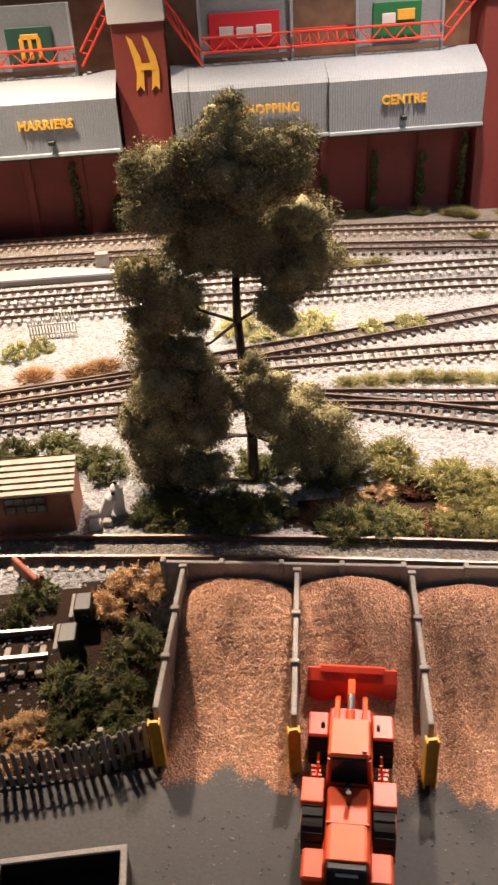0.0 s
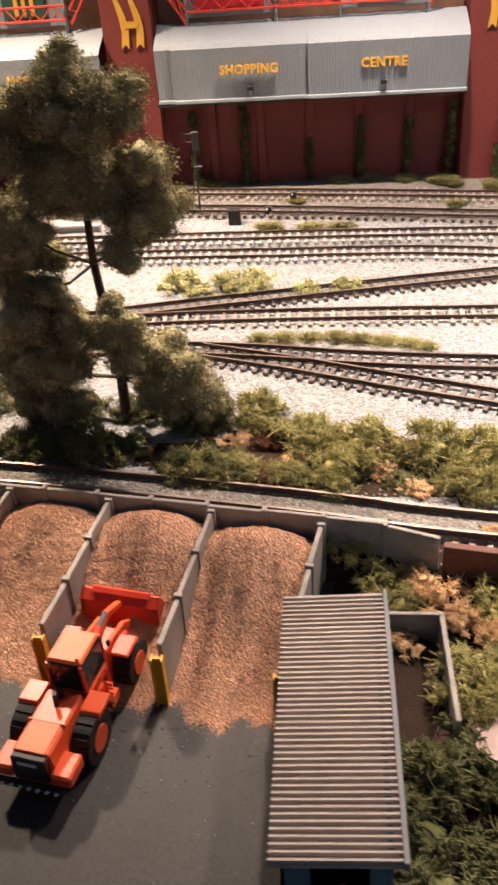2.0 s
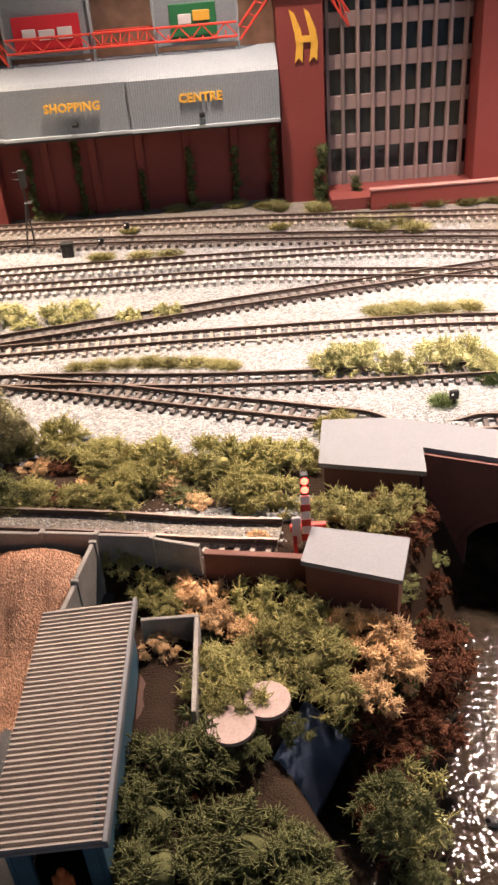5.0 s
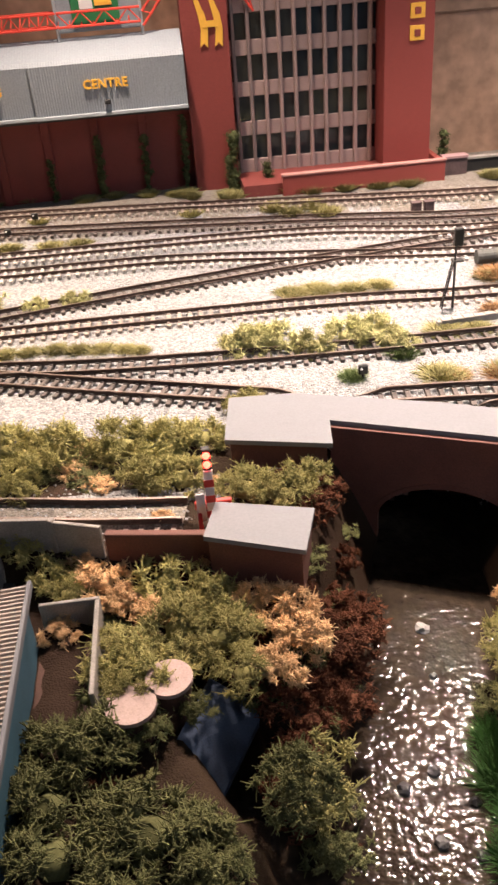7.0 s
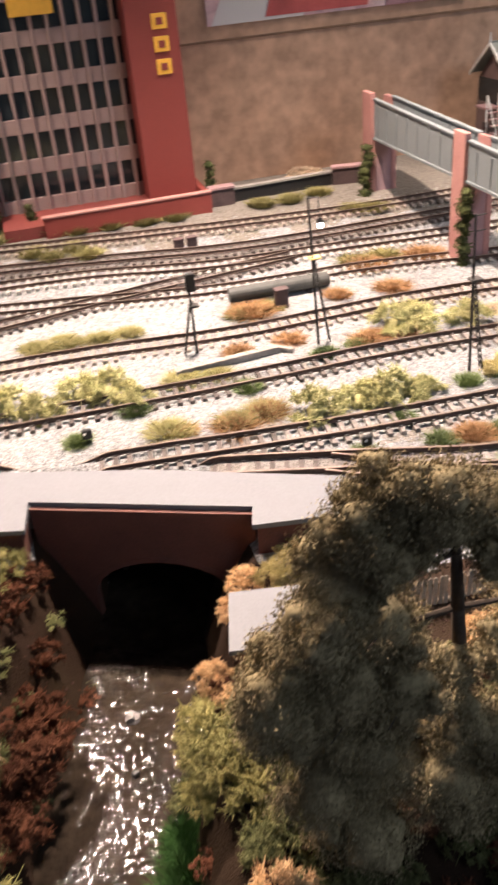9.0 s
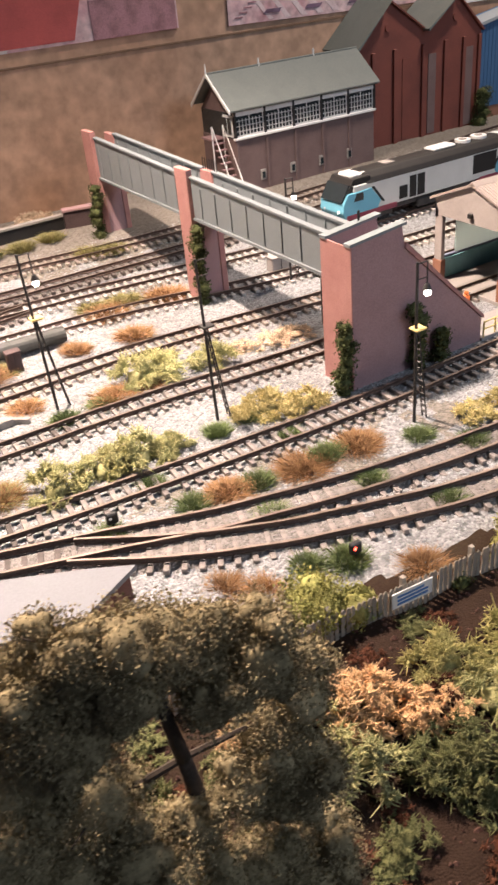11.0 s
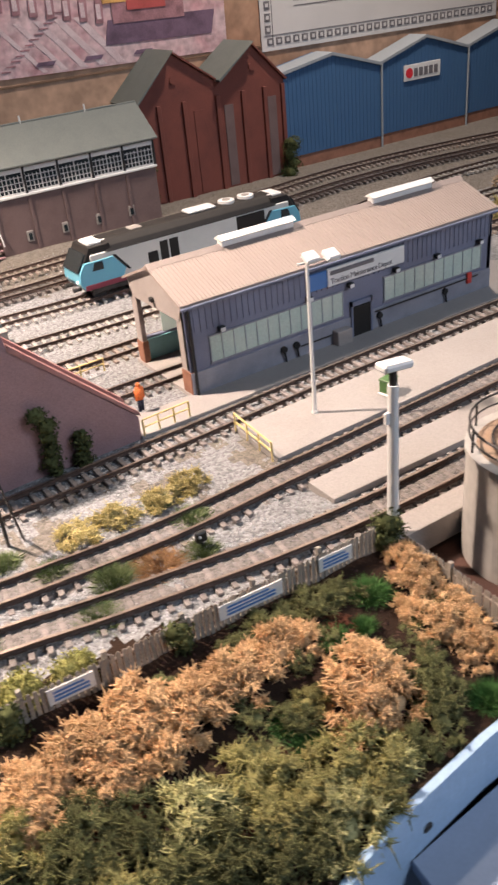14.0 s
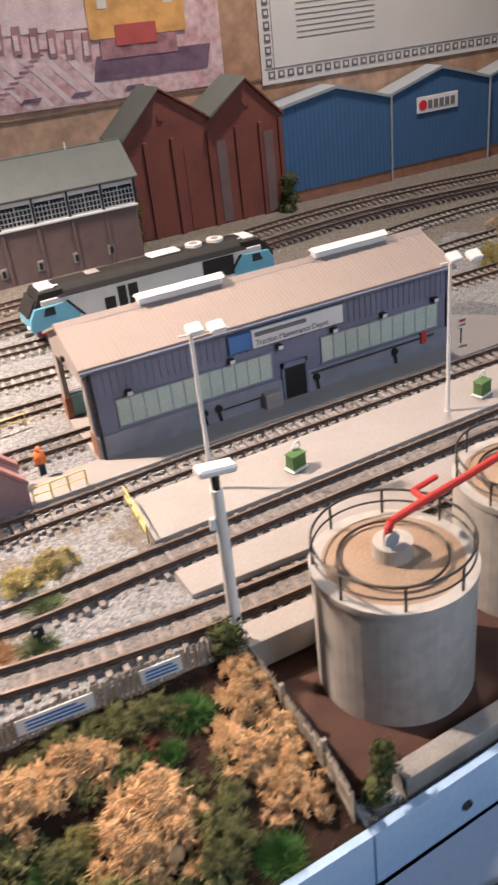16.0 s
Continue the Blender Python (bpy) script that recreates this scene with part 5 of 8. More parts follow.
    part("conduit", rod((x0 + 0.09, y0 - 0.0022, 0.0105), (x0 + 0.118, y0 - 0.0022, 0.0105), 0.0006, n=6), IRON, root)
    part("conduit", rod((x0 + 0.16, y0 - 0.0022, 0.0165), (x0 + 0.268, y0 - 0.0022, 0.0165), 0.0007, n=6), IRON, root)
    for x in (x0 + 0.026, x0 + 0.099, x0 + 0.136, x0 + 0.180, x0 + 0.222, x0 + 0.268):
        f = part("wall_lamp", box(x - 0.0024, x + 0.0024, y0 - 0.0050, y0 - 0.0006, 0.0425, 0.0458, 0.0005), BLACKISH, root, "black wall floodlight")
        part("lens", box(x - 0.0018, x + 0.0018, y0 - 0.0054, y0 - 0.0048, 0.0429, 0.0454), WHITE, f)
    part("gutter", box(x0 - 0.003, x1 + 0.003, y0 - 0.0048, y0 - 0.0030, 0.0640, 0.0660, 0.0004), SHED, root)
    part("downpipe", rod((x0 + 0.003, y0 - 0.0022, 0.0), (x0 + 0.003, y0 - 0.0022, 0.065), 0.0011, n=8), BLACKISH, root)
    s = part("name_board", box(x0 + 0.116, x0 + 0.188, y0 - 0.0030, y0 - 0.0008, 0.0480, 0.0610, 0.0003), WHITE, root, "white depot name board")
    lettering("lettering", "Traction Maintenance Depot", 0.0058, 0.0002, PRINT_GREY, Matrix.Translation((x0 + 0.118, y0 - 0.0031, 0.0498)) @ FRONT, root, 0.86)
    part("text_bar", box(x0 + 0.118, x0 + 0.158, y0 - 0.0034, y0 - 0.0029, 0.0562, 0.0592), PRINT_GREY, s)
    part("blue_board", box(x0 + 0.0985, x0 + 0.1155, y0 - 0.0030, y0 - 0.0008, 0.0485, 0.0605, 0.0003), PRINT_BLUE, root, "blue emblem board")


depot_shed()
r = tagged(empty("warning_sign", Matrix.Translation((1.122, 0.3947, 0.0))), "small white warning sign on a post beside the shed", "sign")
part("post", rod((0, 0, 0), (0, 0, 0.024), 0.0006, n=6), IRON, r)
part("plate", box(-0.004, 0.004, -0.0012, -0.0006, 0.0155, 0.0240, 0.0001), WHITE, r)
part("text_bar", box(-0.003, 0.003, -0.0015, -0.0011, 0.0205, 0.0225), PIPE_RED, r)
part("text_bar", box(-0.003, 0.003, -0.0015, -0.0011, 0.0172, 0.0186), PRINT_GREY, r)

# concrete roads of the depot
for pts, z in (([(0.824, 0.2915), (0.8255, 0.3395), (1.10, 0.346), (1.75, 0.364), (1.75, 0.337), (1.20, 0.305), (0.93, 0.2945)], 0.0038),
               ([(0.823, 0.238), (0.8225, 0.2605), (0.93, 0.264), (1.20, 0.274), (1.75, 0.305), (1.75, 0.288), (1.20, 0.251), (0.93, 0.2365)], 0.0038),
               ([(0.776, 0.3715), (0.778, 0.400), (0.828, 0.400), (0.828, 0.482), (1.12, 0.482), (1.20, 0.40), (1.75, 0.42), (1.75, 0.398), (1.20, 0.376), (0.90, 0.3735)], 0.0026),
               ([(0.823, 0.190), (0.823, 0.2055), (0.93, 0.2045), (1.75, 0.252), (1.75, 0.19)], 0.0038)):
    tagged(part("pavement", prism(pts, "z", -0.012, z, 0.0003), CONCRETE), "warm grey concrete road beside the depot tracks", "pavement", kind="structure")


def lamp_post(x, y, h, label):
    root = tagged(empty("lamp_post", Matrix.Translation((x, y, 0.0038))), label, "lamp post", group="depot lamp posts")
    part("base", rod((0, 0, 0), (0, 0, 0.002), 0.0022, 0.0016, n=10), WHITE, root)
    part("pole", rod((0, 0, 0.001), (0, 0, h), 0.0014, 0.0011, n=10), WHITE, root)
    part("arm", rod((-0.007, 0, h), (0.012, -0.004, h), 0.0007, n=6), WHITE, root)
    for dx, dy in ((0.002, -0.001), (0.013, -0.006)):
        m = Matrix.Translation((dx, dy, h + 0.002)) @ Matrix.Rotation(0.5, 4, "X")
        part("lamp_head", box(-0.0045, 0.0045, -0.004, 0.004, -0.0016, 0.0022, 0.0008, m=m), WHITE, root, "white floodlight head")


lamp_post(0.8735, 0.321, 0.0985, "white twin-headed lamp post on the concrete road")
lamp_post(1.0415, 0.312, 0.101, "white twin-headed lamp post on the concrete road")


def camera_pole():
    root = tagged(empty("camera_pole", Matrix.Translation((0.8275, 0.197, 0.0038))), "thick white pole with a flat lamp on top", "pole")
    part("pole", rod((0, 0, 0), (0, 0, 0.082), 0.0030, 0.0026, n=12), WHITE, root)
    part("neck", rod((0, 0, 0.082), (0, 0, 0.090), 0.0018, n=10), BLACKISH, root, "black neck")
    m = Matrix.Translation((0.0008, 0, 0.0915)) @ Matrix.Rotation(0.12, 4, "Y")
    part("lamp_head", box(-0.0085, 0.0085, -0.0042, 0.0042, -0.0018, 0.0018, 0.001, m=m), WHITE, root, "flat white lamp head")
    part("bracket", box(-0.005, -0.0025, -0.001, 0.001, 0.063, 0.069, 0.0003), WHITE, root)


camera_pole()


def railing(p, q, n, h, z, label):
    root = tagged(empty("handrail"), label, "handrail", group="yellow handrails")
    p, q = Vector((*p, z)), Vector((*q, z))
    up = Vector((0, 0, h))
    for k in range(n + 1):
        a = p.lerp(q, k / n)
        part("post", rod(a, a + up, 0.0006, n=6), RAIL_YEL, root)
    for f in (1.0, 0.55):
        part("rail", rod(p + up * f, q + up * f, 0.0006, n=6), RAIL_YEL, root)


railing((0.8245, 0.338), (0.8215, 0.2935), 3, 0.0125, 0.002, "pale yellow handrail across the end of the road")
railing((0.778, 0.372), (0.812, 0.374), 3, 0.0115, 0.002, "pale yellow handrail beside the track")
railing((0.744, 0.478), (0.800, 0.480), 3, 0.010, 0.002, "pale yellow handrail beyond the footbridge")


def wheelie(x, y, rot):
    root = tagged(empty("trolley_bin", Matrix.Translation((x, y, 0.0038)) @ Matrix.Rotation(rot, 4, "Z")), "small green bin on a white frame with hoop", "bin", group="green bins")
    part("tray", box(-0.0062, 0.0062, -0.0044, 0.0044, 0.0004, 0.0018, 0.0004), WHITE, root, "white tray")
    part("body", box(-0.0054, 0.0054, -0.0038, 0.0038, 0.0018, 0.0104, 0.0007), GREENBOX, root)
    part("lid", box(-0.0057, 0.0057, -0.0041, 0.0041, 0.0102, 0.0113, 0.0004), GREENBOX, root)
    pts = [(0.004 + 0.0028 * math.cos(a), 0.003, 0.0130 + 0.0030 * math.sin(a)) for a in [k * math.pi / 6 for k in range(-1, 9)]]
    bm = bmesh.new()
    for a, b in zip(pts, pts[1:]):
        rod(a, b, 0.0006, n=6, bm=bm)
    part("hoop", bm, WHITE, root, "white hoop")


wheelie(0.9245, 0.3095, 0.25)
wheelie(1.0735, 0.3155, 0.25)


def figure(x, y, z, turn, h=0.0205, name="model_figure"):
    """A plain painted figurine."""
    bm = bmesh.new()
    s = h / 0.0205
    for dx in (-0.0012, 0.0012):
        rod((dx, 0, 0), (dx, 0, 0.009), 0.0011, 0.0013, n=8, bm=bm)
    k = len(bm.faces)
    rod((0, 0, 0.0085), (0, 0, 0.0165), 0.0024, 0.0027, n=10, bm=bm)
    for dx in (-0.0032, 0.0032):
        rod((dx, -0.0003, 0.0085), (dx * 0.9, 0, 0.0162), 0.0008, 0.0010, n=6, bm=bm)
    ball((0, 0, 0.0188), 0.0017, 2, bm=bm)
    bm.faces.ensure_lookup_table()
    for i, f in enumerate(bm.faces):
        f.material_index = 0 if i < k else 1
    bmesh.ops.transform(bm, matrix=Matrix.Translation((x, y, z)) @ Matrix.Rotation(turn, 4, "Z") @ Matrix.Scale(s, 4), verts=bm.verts)
    tagged(part(name, bm, [NAVY, HIVIS], smooth=True), "small painted figurine in orange work clothes", "figurine")


figure(0.792, 0.4035, 0.0026, 0.3)

# ---- tanks ----


def tank(cx, cy, r, h):
    root = tagged(empty("storage_tank", Matrix.Translation((cx, cy, -0.0150))), "weathered cream storage tank with a rusty top", "tank", group="storage tanks")
    part("shell", rod((0, 0, 0), (0, 0, h), r, n=56), TANK, root, smooth=False)
    part("rim", rod((0, 0, h - 0.0025), (0, 0, h + 0.0004), r + 0.0008, n=56), TANK, root)
    part("top", rod((0, 0, h), (0, 0, h + 0.0022), r - 0.0015, r * 0.45, n=48), TANK_TOP, root, "rust stained top")
    part("hatch", rod((0.000, 0, h + 0.001), (0.000, 0, h + 0.0095), 0.0085, n=24), TANK, root, "grey hatch")
    part("valve", rod((-0.003, -0.001, h + 0.0095), (-0.003, -0.001, h + 0.0155), 0.0022, n=10), GREYTRIM, root)
    part("valve_wheel", rod((-0.003, -0.003, h + 0.0135), (-0.003, -0.0045, h + 0.0135), 0.0034, n=14), GREYTRIM, root)

    def ring(rr, z, thick):
        bm = bmesh.new()
        n = 40
        for k in range(n):
            a, b = 2 * math.pi * k / n, 2 * math.pi * (k + 1) / n
            rod((rr * math.cos(a), rr * math.sin(a), z), (rr * math.cos(b), rr * math.sin(b), z), thick, n=5, bm=bm)
        return bm
    part("guard_rail", ring(r - 0.001, h + 0.0125, 0.0006), IRON, root, "thin iron guard rail")
    part("guard_rail", ring(r - 0.001, h + 0.0065, 0.0005), IRON, root)
    part("hoop_pipe", ring(r * 0.66, h + 0.0030, 0.0006), IRON, root)
    for k in range(8):
        a = 2 * math.pi * k / 8 + 0.3
        part("rail_post", rod(((r - 0.001) * math.cos(a), (r - 0.001) * math.sin(a), h - 0.004), ((r - 0.001) * math.cos(a), (r - 0.001) * math.sin(a), h + 0.0125), 0.0006, n=6), IRON, root)
    return root


tank(0.8875, 0.1600, 0.0350, 0.062)
tank(0.978, 0.176, 0.0350, 0.062)


def red_pipe():
    root = tagged(empty("red_pipe"), "bright red pipe linking the tops of the tanks", "pipe")
    pts = [(0.884, 0.158, 0.058), (0.884, 0.158, 0.0645), (0.886, 0.159, 0.067), (0.905, 0.163, 0.067), (0.935, 0.168, 0.067), (0.965, 0.174, 0.067), (1.0, 0.18, 0.067)]
    bm = bmesh.new()
    for a, b in zip(pts, pts[1:]):
        rod(a, b, 0.0018, n=10, bm=bm)
    part("pipe", bm, PIPE_RED, root)
    part("branch", rod((0.907, 0.163, 0.067), (0.907, 0.172, 0.067), 0.0013, n=8), PIPE_RED, root)
    part("branch", rod((0.907, 0.172, 0.067), (0.922, 0.175, 0.067), 0.0013, n=8), PIPE_RED, root)


red_pipe()
tagged(part("bund_floor", box(0.833, 1.75, 0.112, 0.198, -0.0165, -0.0148), BUND), "red brown floor of the tank bund", "floor", kind="structure")
wall_run("bund_wall", [(0.8315, 0.199), (1.2, 0.205), (1.7, 0.23)], -0.016, 0.0, 0.004, RUST, "red brown bund wall with a concrete coping", "wall", CONCRETE)
wall_run("bund_wall", [(0.850, 0.1065), (0.905, 0.1095), (1.25, 0.142), (1.7, 0.17)], -0.018, -0.0055, 0.009, CONC_WALL, "thick grey front wall of the tank bund", "wall")

# ---- palisade fence ----


def palisade(pts, h, zfun, label, boards=(), step=0.0034, lean=0.0):
    root = tagged(empty("palisade_fence"), label, "fence")
    c = spline(pts, step)
    me = as_mesh("pale", prism([(-0.00092, 0), (0.00092, 0), (0.00092, h * 0.95), (0.0, h), (-0.00092, h * 0.95)], "y", -0.0003, 0.0003), FENCE)
    rng = random.Random(5)
    for k, (q, t) in enumerate(zip(c, np.gradient(c, axis=0))):
        if k >= 280:
            break
        ob = new("pale", me)
        ob.parent = root
        ob.matrix_world = Matrix.Translation((q[0], q[1], zfun(q[0], q[1]) - 0.001)) @ Matrix.Rotation(math.atan2(t[1], t[0]), 4, "Z") @ Matrix.Rotation(rng.uniform(-0.03, 0.03), 4, "Y") @ Matrix.Rotation(lean, 4, "X")
    for f in (0.25, 0.80):
        bm = bmesh.new()
        for a, b in zip(c[::6], list(c[6::6]) + [c[-1]]):
            rod((a[0], a[1] + 0.0008, zfun(*a) - 0.001 + h * f), (b[0], b[1] + 0.0008, zfun(*b) - 0.001 + h * f), 0.0006, n=5, bm=bm)
        part("cross_rail", bm, FENCE, root)
    for k in range(0, len(c), 14):
        q = c[k]
        part("fence_post", box(q[0] - 0.001, q[0] + 0.001, q[1] + 0.0010, q[1] + 0.0030, zfun(*q) - 0.002, zfun(*q) + h + 0.001), FENCE, root)
    return root


def flat_ground(x, y):
    return -0.003


palisade([(0.455, 0.214), (0.50, 0.211), (0.574, 0.204), (0.655, 0.199), (0.72, 0.1975), (0.815, 0.195)], 0.0185, flat_ground, "weathered grey palisade fence along the track", step=0.0026)
palisade([(0.8295, 0.191), (0.829, 0.156), (0.828, 0.115), (0.826, 0.101)], 0.0195, lambda x, y: -0.013, "weathered grey palisade fence beside the tank bund", step=0.0024)
for x, w in ((0.566, 0.021), (0.656, 0.020), (0.742, 0.033), (0.789, 0.019)):
    y = float(np.interp(x, [0.455, 0.50, 0.574, 0.655, 0.72, 0.815], [0.214, 0.211, 0.204, 0.199, 0.1975, 0.195]))
    root = tagged(empty("notice_board", Matrix.Translation((x, y - 0.0012, 0.0045)) @ Matrix.Rotation(-0.06, 4, "Z")), "white notice with blue writing on the fence", "notice", group="notices on the fence")
    part("plate", box(-w / 2, w / 2, -0.0006, 0, 0, 0.0082, 0.0001), WHITE, root)
    for k in range(3):
        part("text_bar", box(-w * 0.38, w * (0.38 - 0.1 * (k == 2)), -0.0009, -0.0005, 0.0016 + k * 0.0020, 0.0026 + k * 0.0020), PRINT_BLUE, root)

# ---- signals ----


def lattice_signal(x, y, h, head="lamp", side=1, lean=0.0):
    root = tagged(empty("signal_post", Matrix.Translation((x, y, gz(x, y))) @ Matrix.Rotation(lean, 4, "Y")), "black signal post with a ladder and small lamp", "signal", group="signal posts")
    part("mast", rod((0, 0, -0.001), (0, 0, h), 0.0010, 0.0008, n=8), IRON, root)
    lad = part("ladder", rod((side * 0.0085, -0.001, 0), (side * 0.0012, -0.001, h * 0.60), 0.0005, n=5), IRON, root)
    part("stile", rod((side * 0.0085, 0.0025, 0), (side * 0.0012, 0.0025, h * 0.60), 0.0005, n=5), IRON, lad)
    for k in range(1, 14):
        u = k / 14
        xx = side * (0.0085 - 0.0073 * u)
        part("rung", rod((xx, -0.001, h * 0.60 * u), (xx, 0.0025, h * 0.60 * u), 0.0007, n=5), IRON, lad)
    part("platform", box(-0.002, 0.0055, -0.003, 0.004, h * 0.60, h * 0.60 + 0.0012, 0.0003), RAIL_YEL if head == "lamp" else IRON, root, "small platform")
    for z in (h * 0.90, h * 0.99):
        part("arm", rod((0, 0, z), (side * 0.007, 0, z), 0.0004, n=5), IRON, root)
    if head == "lamp":
        part("hanger", rod((side * 0.007, 0, h * 0.99), (side * 0.007, 0, h * 0.84), 0.0004, n=5), IRON, root)
        part("hood", rod((side * 0.007, 0, h * 0.83), (side * 0.007, 0, h * 0.86), 0.0026, 0.0012, n=10), IRON, root)
        part("lamp_glass", ball((side * 0.007, -0.0005, h * 0.81), 0.0020, 2), LED_WHITE, root, "glowing white lamp")
    elif head == "head":
        part("head", box(-0.002, 0.0045, -0.0028, 0.0016, h * 0.80, h * 1.02, 0.0006), BLACKISH, root, "black colour light head")
    return root


lattice_signal(0.509, 0.478, 0.104, "lamp", 1, -0.03)
lattice_signal(0.5825, 0.398, 0.102, "plain", 1, -0.02)
lattice_signal(0.670, 0.3195, 0.0965, "lamp", 1, 0.0)
lattice_signal(0.426, 0.502, 0.058, "head", -1)
lattice_signal(0.745, 0.556, 0.085, "lamp", 1)
lattice_signal(0.762, 0.640, 0.050, "head", 1)
lattice_signal(0.715, 0.470, 0.060, "head", 1)
lattice_signal(0.0135, 0.742, 0.075, "head", -1)
lattice_signal(1.33, 0.56, 0.09, "lamp", 1)


def small_box(x, y, sx, sy, h, material, label, category="cabinet", rot=0.0, z=None):
    root = tagged(empty("relay_box", Matrix.Translation((x, y, gz(x, y) if z is None else z)) @ Matrix.Rotation(rot, 4, "Z")), label, category, group="trackside boxes")
    part("body", box(-sx / 2, sx / 2, -sy / 2, sy / 2, -0.001, h, 0.0006), material, root)
    part("lid", box(-sx / 2 - 0.0005, sx / 2 + 0.0005, -sy / 2 - 0.0005, sy / 2 + 0.0005, h - 0.0008, h + 0.0006, 0.0003), material, root)
    part("door_line", box(-0.0002, 0.0002, -sy / 2 - 0.0004, -sy / 2, 0.001, h - 0.002), IRON, root)
    return root


small_box(0.0475, 0.723, 0.011, 0.007, 0.013, BLACKISH, "dark trackside relay cabinet")
small_box(0.456, 0.700, 0.009, 0.006, 0.0135, DARKBRICK, "dark trackside relay cabinet", z=0.006)
small_box(0.468, 0.700, 0.009, 0.006, 0.0135, DARKBRICK, "dark trackside relay cabinet", z=0.006)
small_box(0.506, 0.553, 0.010, 0.007, 0.015, DARKBRICK, "dark trackside relay cabinet")
small_box(0.755, 0.590, 0.018, 0.010, 0.012, CONCRETE, "pale concrete trackside hut")
for x, y in ((0.338, 0.409), (0.486, 0.336), (0.567, 0.243), (0.749, 0.252), (0.078, 0.735), (0.100, 0.768)):
    r = tagged(empty("ground_signal", Matrix.Translation((x, y, gz(x, y)))), "small black ground signal between the tracks", "signal", group="ground signals")
    part("stem", rod((0, 0, -0.001), (0, 0, 0.004), 0.0011, n=6), BLACKISH, r)
    part("head", box(-0.0030, 0.0030, -0.0016, 0.0016, 0.0035, 0.0098, 0.0007), BLACKISH, r)
    part("lens", ball((-0.0014, -0.0016, 0.0075), 0.0009, 1), LED_RED if x == 0.567 else WHITE, r)


def pipe_load():
    root = tagged(empty("pipe_bundle"), "long dark grey pipe lying between the tracks", "pipe")
    part("pipe", rod((0.470, 0.577, 0.0075), (0.552, 0.574, 0.0075), 0.0058, n=16), PIPE_DK, root)
    for k in range(9):
        x = 0.474 + k * 0.009
        part("collar", rod((x, 0.577 - 0.0003 * k, 0.0075), (x + 0.001, 0.577 - 0.0003 * k, 0.0075), 0.0062, n=16), PIPE_DK, root)
    for x in (0.485, 0.535):
        part("cradle", box(x - 0.002, x + 0.002, 0.569, 0.583, -0.001, 0.0025), SLEEPER, root)


pipe_load()
r = tagged(empty("cable_trough"), "grey concrete cable trough beside the track", "trough")
part("trough", prism([(0.405, 0.470), (0.480, 0.476), (0.487, 0.470), (0.489, 0.472), (0.481, 0.480), (0.405, 0.474)], "z", -0.001, 0.004, 0.0003), CONC_WALL, r)
for k in range(9):
    x = 0.408 + k * 0.008
    part("cover", box(x, x + 0.0074, 0.4697 + (x - 0.405) * 0.08, 0.4748 + (x - 0.405) * 0.08, 0.004, 0.0050, 0.0003), CONC_WALL, r)


def warning_signal():
    root = tagged(empty("stop_signal", Matrix.Translation((0.2335, 0.2835, 0.0))), "red and white buffer stop with glowing red lamps", "buffer stop")
    part("beam", box(-0.008, 0.010, -0.0015, 0.0015, 0.007, 0.011, 0.0004), PIPE_RED, root, "red beam")
    for x in (-0.006, 0.007):
        part("strut", prism([(-0.010, 0), (-0.007, 0), (0.0, 0.009), (0, 0.0105), (-0.0015, 0.0105)], "x", x - 0.001, x + 0.001), PIPE_RED, root)
    post = part("post", box(-0.0022, 0.0022, -0.003, -0.001, 0, 0.030, 0.0003), WHITE, root, "white striped post")
    for k in range(3):
        part("stripe", box(-0.0024, 0.0024, -0.0033, -0.0028, 0.003 + k * 0.009, 0.007 + k * 0.009), PIPE_RED, post)
    part("lamp_box", box(-0.002, 0.002, -0.0025, 0.0015, 0.030, 0.0415, 0.0004), BLACKISH, root)
    for z in (0.0335, 0.0385):
        part("lamp_glass", ball((0, -0.0026, z), 0.0019, 2), LED_RED, root, "glowing red lamp")
    part("side_board", box(-0.0072, -0.0028, -0.0042, -0.003, 0.002, 0.018, 0.0003), WHITE, root, "white side board")


warning_signal()

# ---- aggregate yard ----
tagged(part("yard_floor", prism([(-0.30, 0.06), (0.116, 0.06), (0.116, 0.20), (0.135, 0.272), (-0.036, 0.300), (-0.040, 0.218), (-0.30, 0.205)], "z", -0.0185, -0.0150), YARD), "worn grey painted yard surface", "yard", kind="structure")


def concrete_wall(p, q, z0, z1, n, label, lower=0.0):
    """Panels slotted between H posts along a line."""
    root = tagged(empty("bay_wall"), label, "wall", group="walls of the aggregate bays")
    p, q = Vector((*p, 0)), Vector((*q, 0))
    d = q - p
    rot = Matrix.Rotation(math.atan2(d.y, d.x), 4, "Z")
    rng = random.Random(int(p.x * 1000))
    for k in range(n):
        a = p.lerp(q, k / n)
        m = Matrix.Translation(a) @ rot
        L = d.length / n
        drop = lower * k / n
        part("panel", box(0.0008, L - 0.0008, -0.0011, 0.0011, z0, z1 - drop + rng.uniform(-0.0006, 0.0004), 0.0003, m=m), CONC_WALL, root)
        part("post", box(-0.0012, 0.0012, -0.0019, 0.0019, z0, z1 - drop + 0.0012, 0.0003, m=m), CONC_WALL, root)
    return root


